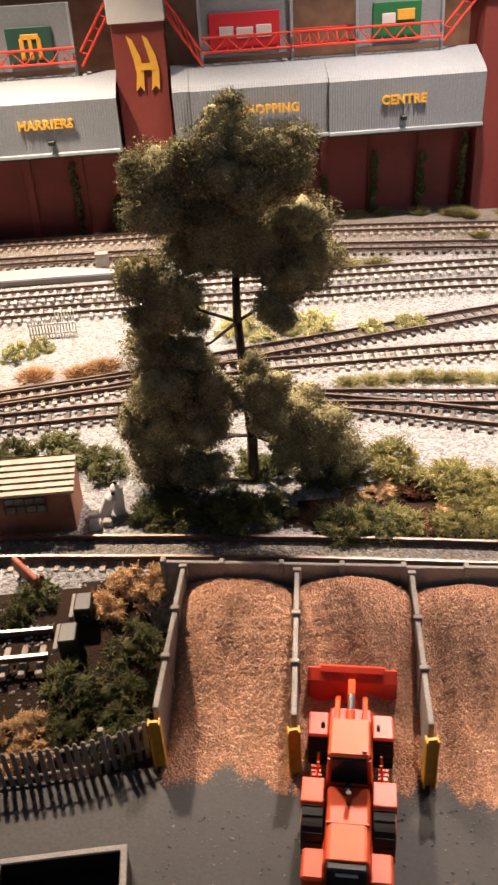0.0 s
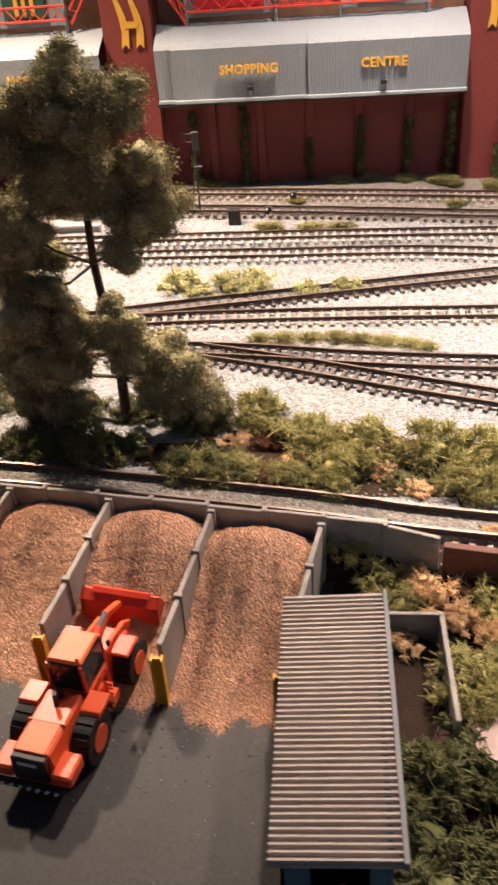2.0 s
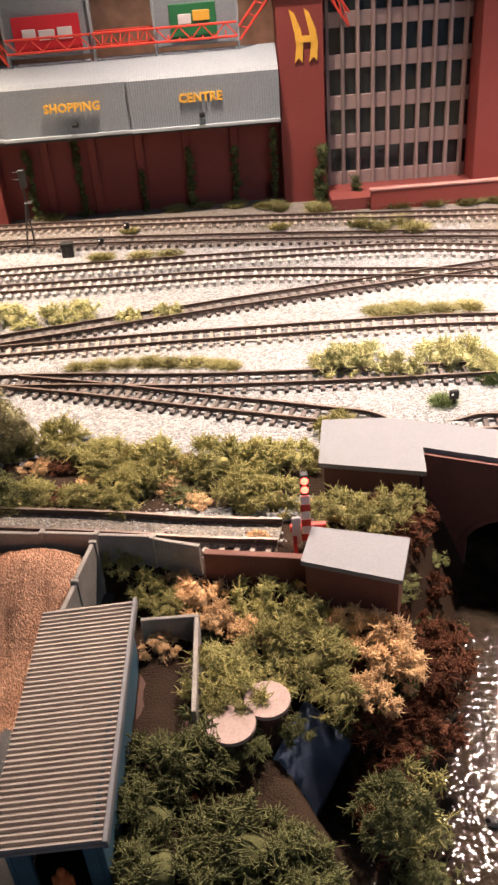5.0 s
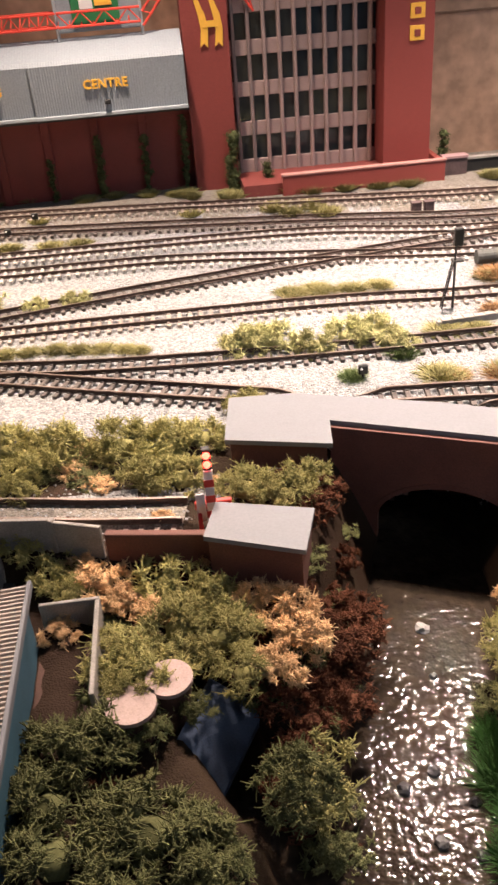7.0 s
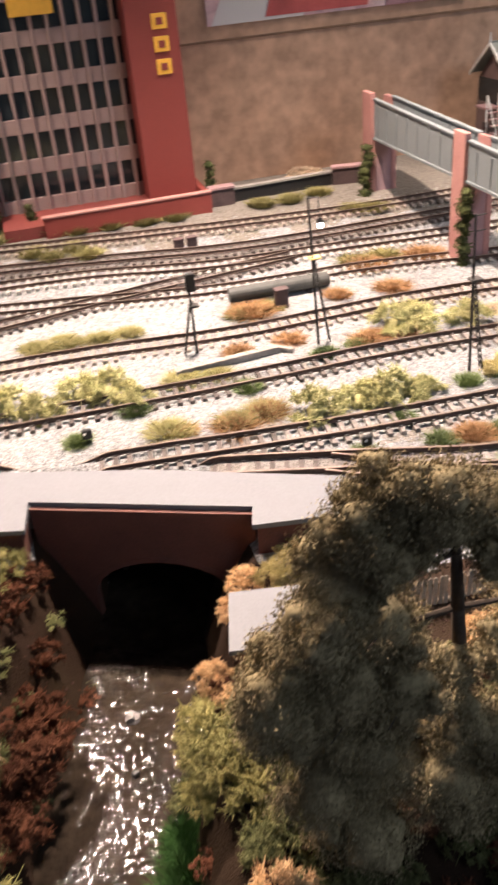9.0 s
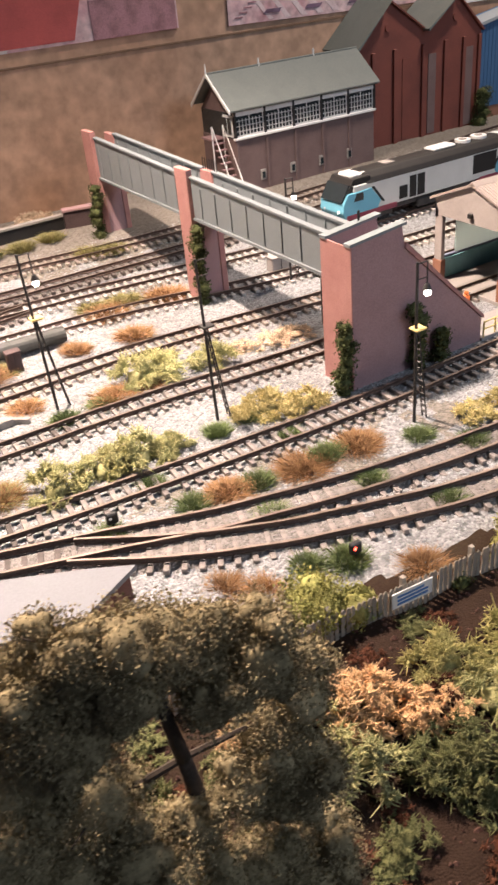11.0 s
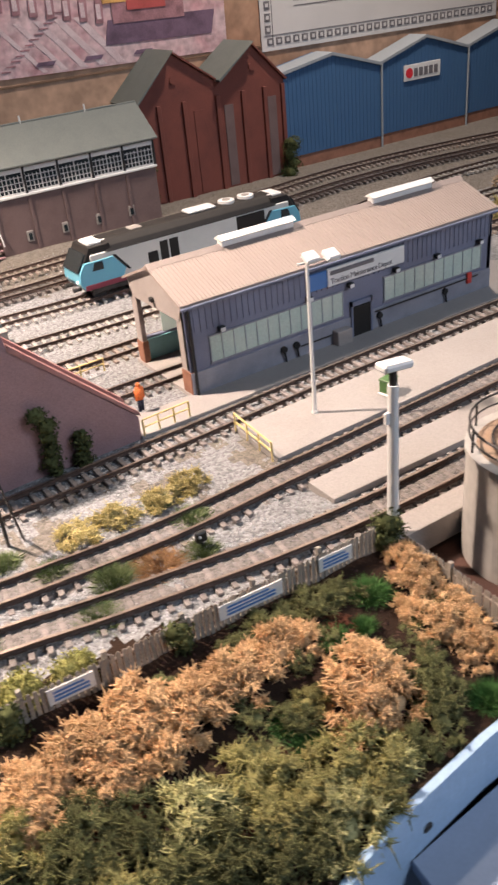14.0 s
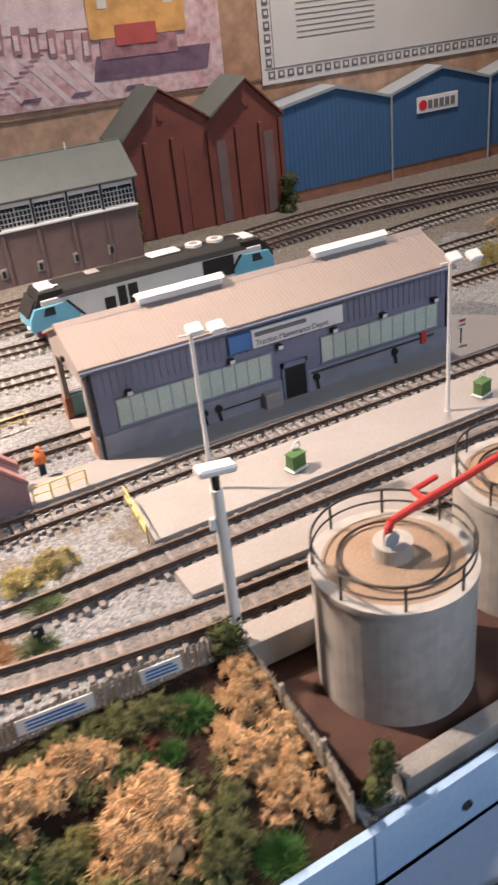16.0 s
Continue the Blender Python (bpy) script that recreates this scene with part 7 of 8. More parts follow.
def tube_arrays(paths, radii):
    """Three-sided tapering strands along paths (n, k, 3)."""
    n, k, _ = paths.shape
    d = np.gradient(paths, axis=1)
    d /= np.linalg.norm(d, axis=2, keepdims=True) + 1e-9
    ref = np.where(np.abs(d[:, :, 2:3]) > 0.9, np.array([1.0, 0, 0]), np.array([0, 0, 1.0]))
    a = np.cross(d, ref)
    a /= np.linalg.norm(a, axis=2, keepdims=True) + 1e-9
    b = np.cross(d, a)
    ring = []
    for j in range(3):
        t = 2 * np.pi * j / 3
        ring.append(paths + (a * np.cos(t) + b * np.sin(t)) * radii[None, :, None])
    v = np.stack(ring, 2).reshape(n, k * 3, 3)
    f = []
    for i in range(k - 1):
        for j in range(3):
            p, q = i * 3 + j, i * 3 + (j + 1) % 3
            f.append((p, q, q + 3, p + 3))
    f = np.array(f)
    return v, f


def lump_radius(dirs, rng, n=9, amp=0.35):
    """An uneven radius for directions, from random bumps."""
    c = rng.normal(size=(n, 3))
    c /= np.linalg.norm(c, axis=1, keepdims=True)
    dot = dirs @ c.T
    w = np.exp((dot - 1) * 7)
    return 0.72 + amp * np.clip(w.max(1), 0, 1) + 0.05 * rng.normal(size=len(dirs))


def lichen_mesh(seed, n, reach, thick, material, flat=0.85, curl=0.5):
    """A cushion of fine curling, forking strands over a heap of small lobes, of radius about one."""
    rng = np.random.RandomState(seed)
    m = 34
    d = rng.normal(size=(m, 3))
    d[:, 2] = np.abs(d[:, 2]) * 1.1 - 0.1
    d /= np.linalg.norm(d, axis=1, keepdims=True)
    lobe = d * (0.58 + 0.26 * rng.rand(m, 1))
    lobe[0] = (0, 0, 0.12)
    size = 0.15 + 0.10 * rng.rand(m)
    size[0] = 0.80
    weight = size**2
    weight[0] *= 0.12
    pick = rng.choice(m, n, p=weight / weight.sum())
    e = rng.normal(size=(n, 3)) + 1.0 * d[pick] + np.array([0, 0, 0.25])
    e /= np.linalg.norm(e, axis=1, keepdims=True)
    start = lobe[pick] + e * size[pick][:, None] * 0.50
    grow = e + 0.75 * rng.normal(size=(n, 3))
    grow /= np.linalg.norm(grow, axis=1, keepdims=True)
    u = np.linspace(0, 1, 4)[None, :, None]
    long = (reach * (0.6 + 1.0 * rng.rand(n)))[:, None, None]
    bend = np.clip(rng.normal(size=(n, 1, 3)), -1.3, 1.3)
    paths = start[:, None] + grow[:, None] * u * long + curl * bend * long * u**2 - 0.6 * curl * rng.normal(size=(n, 1, 3)) * long * u**3
    verts, faces = [], []

    def add(p, r):
        v, f = tube_arrays(p, r)
        o = sum(len(x) for x in verts)
        verts.append(v.reshape(-1, 3))
        faces.append((f[None] + (np.arange(len(v)) * v.shape[1])[:, None, None]).reshape(-1, 4) + o)
    add(paths, thick * np.array([1.1, 1.0, 0.85, 0.45]))
    for at in (1, 2):
        side = grow + 1.0 * rng.normal(size=(n, 3))
        side /= np.linalg.norm(side, axis=1, keepdims=True)
        add(paths[:, at][:, None] + side[:, None] * np.linspace(0, 1, 2)[None, :, None] * long * 0.5, thick * np.array([0.8, 0.5]))
    cores, cf, o = [], [], sum(len(x) for x in verts)
    bm = bmesh.new()
    bmesh.ops.create_icosphere(bm, subdivisions=1, radius=1.0)
    unit = np.array([v.co[:] for v in bm.verts])
    tri = [[v.index for v in f.verts] for f in bm.faces]
    bm.free()
    for c, r in zip(lobe, size):
        cores.append(c + unit * r * 0.46 * (1 + 0.07 * rng.normal(size=(len(unit), 1))))
        cf += [[i + o for i in f] for f in tri]
        o += len(unit)
    V = np.concatenate(verts + cores)
    V[:, 2] *= flat
    me = bpy.data.meshes.new("lichen")
    me.from_pydata(V.tolist(), [], np.concatenate(faces).tolist() + cf)
    me.materials.append(material)
    me.polygons.foreach_set("use_smooth", [True] * len(me.polygons))
    return me


def leaf_cloud(seed, blobs, n, size, material, name="crown", core=0.72):
    """Many small leaf scraps over a set of blobs (x, y, z, r)."""
    rng = np.random.RandomState(seed)
    P, S = [], []
    for x, y, z, r in blobs:
        m = max(20, int(n * (r / 0.017) ** 2))
        d = rng.normal(size=(m, 3))
        d /= np.linalg.norm(d, axis=1, keepdims=True)
        rad = lump_radius(d, rng, 14, 0.42) * (0.70 + 0.42 * rng.rand(m) ** 1.3)
        p = d * rad[:, None] * r * np.array([1.08, 1.0, 0.9])
        P.append(p + np.array([x, y, z]))
    P = np.concatenate(P)
    m = len(P)
    a = rng.normal(size=(m, 3))
    a /= np.linalg.norm(a, axis=1, keepdims=True)
    b = np.cross(a, rng.normal(size=(m, 3)))
    b /= np.linalg.norm(b, axis=1, keepdims=True)
    s = (size * (0.5 + 1.1 * rng.rand(m)))[:, None]
    c = np.cross(a, b)
    v = np.stack([P - a * s, P + b * s * 0.55 + c * s * 0.3, P + a * s, P - b * s * 0.55 + c * s * 0.2], 1)
    f = np.array([[0, 1, 2], [0, 2, 3]])[None] + 4 * np.arange(m)[:, None, None]
    V, F = [v.reshape(-1, 3)], f.reshape(-1, 3).tolist()
    if core:
        bm = bmesh.new()
        bmesh.ops.create_icosphere(bm, subdivisions=3, radius=1.0)
        unit = np.array([w.co[:] for w in bm.verts])
        tri = [[w.index for w in q.verts] for q in bm.faces]
        bm.free()
        o = len(V[0])
        for x, y, z, r in blobs:
            V.append(np.array([x, y, z]) + unit * r * core * (lump_radius(unit, rng, 12, 0.4))[:, None])
            F += [[i + o for i in q] for q in tri]
            o += len(unit)
    me = bpy.data.meshes.new(name)
    me.from_pydata(np.concatenate(V).tolist(), [], F)
    me.materials.append(material)
    me.polygons.foreach_set("use_smooth", [True] * len(me.polygons))
    return me


def tuft_mesh(seed, n, material, spread=0.8, lean=0.7):
    rng = np.random.RandomState(seed)
    a, r = rng.rand(n) * 6.283, np.sqrt(rng.rand(n)) * spread
    base = np.stack([r * np.cos(a), r * np.sin(a), np.full(n, -0.1)], -1)
    tip = base + np.stack([np.cos(a) * r * lean + 0.3 * rng.normal(size=n), np.sin(a) * r * lean + 0.3 * rng.normal(size=n), 0.30 + 0.50 * (1 - r**2) + 0.25 * rng.rand(n)], -1)
    w = np.stack([np.sin(a), -np.cos(a), np.zeros(n)], -1) * 0.015
    mid = (base + tip) / 2 + 0.08 * rng.normal(size=(n, 3))
    v = np.stack([base - w, base + w, mid + w * 0.8, tip, mid - w * 0.8], 1)
    f = np.array([0, 1, 2, 3, 4])[None] + 5 * np.arange(n)[:, None]
    me = bpy.data.meshes.new("tuft")
    me.from_pydata(v.reshape(-1, 3).tolist(), [], f.tolist())
    me.materials.append(material)
    return me


RNG = random.Random(21)


def plant(meshes, spots, name, label, category, group, lift=0.0, squash=1.0, grow=1.0, z=None):
    for x, y, r in spots:
        if not (float(front_edge_y(x)) + 0.004 < y):
            continue
        ob = new(name, RNG.choice(meshes))
        g = gz(x, y)
        h = (max(g, z) if z is not None else g) + lift * r
        s = r * grow * RNG.uniform(0.93, 1.08)
        ob.matrix_world = Matrix.Translation((x, y, h)) @ Matrix.Rotation(RNG.uniform(0, 6.28), 4, "Z") @ Matrix.Diagonal((s * RNG.uniform(0.92, 1.1), s * RNG.uniform(0.92, 1.1), s * squash * RNG.uniform(0.85, 1.1), 1))
        tagged(ob, label, category, group)


def variants(material, count, n, reach, thick, curl=0.5):
    return [lichen_mesh(7 * k + len(material.name), n, reach, thick, material, curl=curl) for k in range(count)]


GREEN = variants(LICHEN, 4, 900, 0.13, 0.0165, 0.6)
DARK = variants(LICHEN_DARK, 3, 860, 0.13, 0.0165, 0.6)
YELLOW = variants(LICHEN_YEL, 3, 1100, 0.10, 0.018, 1.0)
TAN = variants(LICHEN_OR, 4, 1900, 0.062, 0.021, 1.1)
RUSTY = variants(LICHEN_RUST, 3, 1100, 0.075, 0.020, 1.0)
PALE = variants(LICHEN_PALE, 3, 1100, 0.10, 0.018, 0.8)
CREAM = variants(LICHEN_CREAM, 2, 700, 0.12, 0.020, 0.7)
FILL = variants(LICHEN_DARK, 2, 520, 0.10, 0.020, 0.7)
FILL_RUST = variants(LICHEN_RUST, 2, 520, 0.08, 0.021, 0.7)
G_LABEL = "olive green lichen bush of branching strands"
D_LABEL = "dark green lichen bush of branching strands"
O_LABEL = "orange tan lichen clump on brown soil"

plant(GREEN, [(0.089, 0.393, 0.017), (0.119, 0.370, 0.018), (0.150, 0.358, 0.018), (0.135, 0.342, 0.014), (0.081, 0.338, 0.013), (0.059, 0.340, 0.014), (0.110, 0.333, 0.012), (0.136, 0.325, 0.011), (0.188, 0.355, 0.018), (0.213, 0.352, 0.017), (0.232, 0.357, 0.015), (0.199, 0.325, 0.015), (0.220, 0.318, 0.015), (0.262, 0.389, 0.013)], "lichen_bush", G_LABEL, "bush", "bushes behind the siding", grow=1.28)
plant(GREEN, [(0.251, 0.297, 0.016), (0.269, 0.286, 0.016), (0.283, 0.302, 0.014)], "lichen_bush", G_LABEL, "bush", "bushes by the bridge", z=0.004)
plant(DARK, [(-0.041, 0.366, 0.015), (-0.023, 0.361, 0.017), (0.001, 0.357, 0.017), (0.020, 0.365, 0.011), (0.059, 0.344, 0.015), (0.076, 0.339, 0.013), (-0.105, 0.434, 0.018), (-0.079, 0.418, 0.015), (-0.132, 0.435, 0.014)], "lichen_bush", D_LABEL, "bush", "bushes round the tall tree", grow=1.28)
plant(GREEN, [(0.141, 0.280, 0.012), (0.158, 0.266, 0.013), (0.164, 0.249, 0.010), (0.209, 0.250, 0.014), (0.225, 0.234, 0.016), (0.214, 0.219, 0.014), (0.232, 0.210, 0.015), (0.189, 0.209, 0.014), (0.203, 0.195, 0.013), (0.193, 0.187, 0.011), (0.238, 0.189, 0.012)], "lichen_bush", G_LABEL, "bush", "bushes on the slope", z=-0.010, grow=1.22)
plant(DARK, [(0.172, 0.168, 0.020), (0.164, 0.141, 0.016), (0.167, 0.122, 0.015), (0.198, 0.129, 0.020), (0.213, 0.121, 0.016), (0.189, 0.111, 0.016), (0.220, 0.115, 0.011), (0.251, 0.141, 0.014)], "lichen_bush", D_LABEL, "bush", "bushes below the slope", z=-0.018, grow=1.22)
plant(GREEN, [(0.362, 0.210, 0.014), (0.361, 0.192, 0.015), (0.364, 0.175, 0.015), (0.372, 0.160, 0.014), (0.352, 0.182, 0.011), (0.261, 0.155, 0.016)], "lichen_bush", G_LABEL, "bush", "bushes on the river bank", z=-0.036, grow=1.22)
plant(DARK, [(0.381, 0.146, 0.014), (0.389, 0.131, 0.015), (0.368, 0.142, 0.010), (0.384, 0.112, 0.013), (0.377, 0.195, 0.013), (0.381, 0.178, 0.013)], "lichen_bush", D_LABEL, "bush", "bushes on the river bank", z=-0.030, grow=1.1)
plant(TAN, [(0.369, 0.233, 0.010), (0.372, 0.222, 0.009)], "lichen_clump", O_LABEL, "lichen", "tan clumps on the bank", z=-0.032, grow=1.1)
plant(FILL_RUST, [(0.262, 0.176, 0.011), (0.270, 0.196, 0.012), (0.281, 0.214, 0.012), (0.250, 0.170, 0.010), (0.285, 0.246, 0.012), (0.268, 0.238, 0.010)], "lichen_clump", "rust brown lichen on the steep river bank", "lichen", "rust clumps on the bank")
plant(YELLOW, [(0.407, 0.253, 0.013), (0.421, 0.261, 0.013)], "lichen_bush", "pale yellow green lichen bush by the bridge", "bush", "bushes by the bridge", z=0.0)
plant(GREEN + DARK + PALE, [(0.490, 0.176, 0.016), (0.556, 0.172, 0.014), (0.590, 0.156, 0.017), (0.618, 0.155, 0.012), (0.633, 0.136, 0.015), (0.635, 0.114, 0.015), (0.658, 0.100, 0.014), (0.560, 0.151, 0.013), (0.584, 0.134, 0.014), (0.607, 0.116, 0.014), (0.631, 0.096, 0.013), (0.500, 0.158, 0.014), (0.581, 0.128, 0.014), (0.567, 0.123, 0.016), (0.615, 0.111, 0.012), (0.598, 0.097, 0.012), (0.534, 0.139, 0.014), (0.523, 0.142, 0.012)], "lichen_bush", "lichen bush in mixed green tones before the fence", "bush", "bushes before the fence", grow=1.28)
plant(RUSTY, [(0.545, 0.160, 0.010), (0.574, 0.147, 0.009)], "lichen_bush", "dead brown lichen clump", "bush", "bushes before the fence", grow=1.28)
plant(TAN, [(0.487, 0.186, 0.012), (0.507, 0.178, 0.013), (0.520, 0.172, 0.014), (0.532, 0.164, 0.013), (0.545, 0.156, 0.011), (0.473, 0.188, 0.011), (0.675, 0.174, 0.016), (0.648, 0.170, 0.015), (0.626, 0.160, 0.013), (0.622, 0.172, 0.011)], "lichen_clump", O_LABEL, "lichen", "tan clumps before the fence", grow=1.28)
plant(TAN, [(0.649, 0.158, 0.013), (0.662, 0.161, 0.013), (0.676, 0.160, 0.014), (0.690, 0.164, 0.013), (0.701, 0.167, 0.014), (0.714, 0.168, 0.014), (0.726, 0.169, 0.013), (0.739, 0.170, 0.013), (0.749, 0.171, 0.010), (0.636, 0.168, 0.012), (0.625, 0.164, 0.012), (0.764, 0.146, 0.011), (0.757, 0.137, 0.014), (0.747, 0.128, 0.014), (0.762, 0.125, 0.014), (0.770, 0.134, 0.010), (0.752, 0.120, 0.010)], "lichen_clump", O_LABEL, "lichen", "tan clumps before the fence", grow=1.28)
plant(TAN, [(0.817, 0.172, 0.011), (0.812, 0.162, 0.012), (0.817, 0.150, 0.011), (0.806, 0.148, 0.011), (0.816, 0.138, 0.011), (0.805, 0.135, 0.011), (0.816, 0.124, 0.011), (0.807, 0.123, 0.010), (0.817, 0.115, 0.008), (0.820, 0.182, 0.008), (0.798, 0.157, 0.007)], "lichen_clump", O_LABEL, "lichen", "tan clumps beside the bund fence", grow=1.2)
plant(GREEN + DARK + PALE, [(0.731, 0.110, 0.014), (0.711, 0.111, 0.014), (0.696, 0.128, 0.012), (0.669, 0.126, 0.014), (0.651, 0.136, 0.014), (0.689, 0.110, 0.015), (0.712, 0.094, 0.014), (0.728, 0.098, 0.012), (0.672, 0.108, 0.015), (0.745, 0.106, 0.010), (0.734, 0.143, 0.007), (0.726, 0.139, 0.008)], "lichen_bush", "lichen bush in mixed green tones before the fence", "bush", "bushes before the fence", grow=1.28)
plant(DARK, [(0.783, 0.126, 0.009), (0.779, 0.115, 0.010), (0.771, 0.106, 0.010), (0.758, 0.104, 0.009), (0.700, 0.095, 0.012), (0.684, 0.096, 0.014), (0.656, 0.116, 0.014), (0.637, 0.148, 0.010), (0.755, 0.184, 0.009), (0.768, 0.182, 0.010), (0.744, 0.186, 0.009), (0.782, 0.180, 0.009)], "lichen_bush", D_LABEL, "bush", "bushes before the fence", grow=1.28)
plant(YELLOW, [(0.702, 0.303, 0.014), (0.725, 0.303, 0.015), (0.752, 0.302, 0.013), (0.772, 0.306, 0.014)], "lichen_clump", "yellow green lichen clump between the tracks", "lichen", "yellow clumps", squash=0.8)
plant(YELLOW, [(0.612, 0.388, 0.017), (0.637, 0.379, 0.015), (0.621, 0.376, 0.015), (0.595, 0.391, 0.010)], "lichen_clump", "yellow green lichen clump between the tracks", "lichen", "yellow clumps", squash=0.8)
plant(CREAM, [(0.667, 0.468, 0.017), (0.688, 0.466, 0.014), (0.648, 0.474, 0.012)], "lichen_clump", "cream straw lichen clump between the tracks", "lichen", "cream clumps", squash=0.45)
plant(PALE, [(0.587, 0.475, 0.020), (0.622, 0.470, 0.017), (0.566, 0.479, 0.017), (0.542, 0.386, 0.013)], "lichen_bush", "pale yellow green lichen bush between the tracks", "bush", "bushes among the tracks", grow=1.12)
plant(PALE, [(0.474, 0.385, 0.017), (0.523, 0.386, 0.020), (0.502, 0.386, 0.016), (0.546, 0.388, 0.013)], "lichen_bush", "pale yellow green lichen bush between the tracks", "bush", "bushes among the tracks", grow=1.12)
plant(PALE, [(0.271, 0.471, 0.020), (0.290, 0.474, 0.020), (0.316, 0.457, 0.017), (0.341, 0.467, 0.018), (0.359, 0.461, 0.018), (0.373, 0.448, 0.013)], "lichen_bush", "pale yellow green lichen bush between the tracks", "bush", "bushes among the tracks", grow=1.12)
plant(PALE, [(0.017, 0.599, 0.019), (0.055, 0.593, 0.019), (0.078, 0.602, 0.017), (0.116, 0.583, 0.012), (0.148, 0.590, 0.014)], "lichen_bush", "pale yellow green lichen bush between the tracks", "bush", "bushes among the tracks", grow=1.12)
plant(TAN, [(-0.053, 0.305, 0.017), (-0.066, 0.293, 0.012), (-0.043, 0.312, 0.011), (-0.095, 0.238, 0.013), (-0.096, 0.227, 0.010), (-0.087, 0.229, 0.007)], "lichen_clump", O_LABEL, "lichen", "tan clumps by the yard")
plant(DARK, [(-0.099, 0.307, 0.013), (-0.075, 0.257, 0.016), (-0.060, 0.252, 0.016), (-0.051, 0.273, 0.014), (-0.056, 0.234, 0.015), (-0.077, 0.239, 0.011), (-0.045, 0.254, 0.011), (-0.108, 0.297, 0.011)], "lichen_bush", D_LABEL, "bush", "bushes by the yard")
plant(TAN, [(0.180, 0.252, 0.013), (0.190, 0.240, 0.010), (0.202, 0.228, 0.010), (0.249, 0.229, 0.012), (0.260, 0.222, 0.013), (0.264, 0.205, 0.011), (0.169, 0.265, 0.010), (0.252, 0.190, 0.011), (0.234, 0.261, 0.011), (0.248, 0.252, 0.009), (0.162, 0.227, 0.008)], "lichen_clump", O_LABEL, "lichen", "tan clumps on the slope", z=-0.010, grow=1.22)
plant(RUSTY, [(0.289, 0.223, 0.016), (0.276, 0.209, 0.016), (0.293, 0.240, 0.012), (0.256, 0.220, 0.013), (0.369, 0.225, 0.010), (0.270, 0.183, 0.012), (0.252, 0.187, 0.013), (0.282, 0.189, 0.011)], "lichen_clump", "rust brown lichen on the steep river bank", "lichen", "rust clumps on the bank", z=-0.035, grow=1.22)
plant(TAN, [(0.159, 0.340, 0.012), (0.167, 0.357, 0.011), (0.175, 0.323, 0.011), (0.081, 0.371, 0.012), (0.114, 0.350, 0.009), (0.237, 0.312, 0.007), (0.209, 0.286, 0.007)], "lichen_clump", O_LABEL, "lichen", "tan clumps behind the siding", squash=0.7)
plant(TAN, [(0.343, 0.114, 0.011), (0.366, 0.120, 0.012), (0.368, 0.108, 0.011), (0.347, 0.126, 0.007)], "lichen_clump", O_LABEL, "lichen", "tan clumps on the bank", z=-0.030, grow=1.22)

# low filler growth over the bare soil


def fill(count, x0, x1, y0, y1, seed, group, ok):
    rng = random.Random(seed)
    green, rust = [], []
    while count:
        x, y = rng.uniform(x0, x1), rng.uniform(y0, y1)
        if ok(x, y):
            (green if rng.random() < 0.55 else rust).append((x, y, rng.uniform(0.008, 0.014)))
            count -= 1
    plant(FILL, green, "undergrowth", "low dark green undergrowth on soil", "undergrowth", group, squash=0.6)
    plant(FILL_RUST, rust, "undergrowth", "low rust brown undergrowth on soil", "undergrowth", group, squash=0.5)


fill(70, 0.43, 0.70, 0.07, 0.195, 1, "undergrowth before the fence", lambda x, y: True)
fill(22, 0.15, 0.29, 0.10, 0.255, 2, "undergrowth on the slope", lambda x, y: not (0.185 < x < 0.25 and y < 0.20))
fill(44, 0.345, 0.45, 0.07, 0.21, 3, "undergrowth on the river bank", lambda x, y: x > float(river_x(y)) + 0.030)
fill(22, 0.25, 0.32, 0.12, 0.30, 4, "undergrowth on the river bank", lambda x, y: x < float(river_x(y)) - 0.026)
fill(10, 0.06, 0.24, 0.325, 0.375, 5, "undergrowth behind the siding", lambda x, y: True)
plant(DARK, [(0.186, 0.164, 0.012), (0.200, 0.171, 0.009), (0.178, 0.176, 0.011), (0.2185, 0.178, 0.008)], "lichen_bush", D_LABEL, "bush", "bushes below the slope", z=-0.012)
plant(RUSTY, [(0.236, 0.205, 0.012), (0.256, 0.170, 0.012), (0.262, 0.195, 0.014), (0.246, 0.150, 0.010)], "lichen_clump", "rust brown lichen on the steep river bank", "lichen", "rust clumps on the bank", z=-0.03)

plant(DARK, [(0.009, 0.405, 0.015), (-0.015, 0.404, 0.016), (0.027, 0.402, 0.014), (0.044, 0.394, 0.016), (-0.034, 0.392, 0.016), (0.060, 0.384, 0.014)], "lichen_bush", D_LABEL, "bush", "bushes round the tall tree")
plant(FILL_RUST, [(0.287, 0.292, 0.016), (0.276, 0.300, 0.014), (0.296, 0.268, 0.013), (0.280, 0.276, 0.014), (0.296, 0.305, 0.012)], "lichen_clump", "rust brown lichen on the steep river bank", "lichen", "rust clumps on the bank")
plant(TAN, [(0.388, 0.252, 0.012), (0.394, 0.264, 0.010)], "lichen_clump", O_LABEL, "lichen", "tan clumps on the bank")
plant(DARK, [(0.258, 0.206, 0.014), (0.272, 0.220, 0.013), (0.246, 0.190, 0.014), (0.375, 0.175, 0.014), (0.392, 0.165, 0.015), (0.398, 0.186, 0.014), (0.41, 0.152, 0.015), (0.415, 0.17, 0.014), (0.43, 0.175, 0.015), (0.43, 0.19, 0.014)], "lichen_bush", D_LABEL, "bush", "bushes on the river bank")

fill(26, 0.70, 0.818, 0.11, 0.188, 8, "undergrowth before the fence", lambda x, y: True)

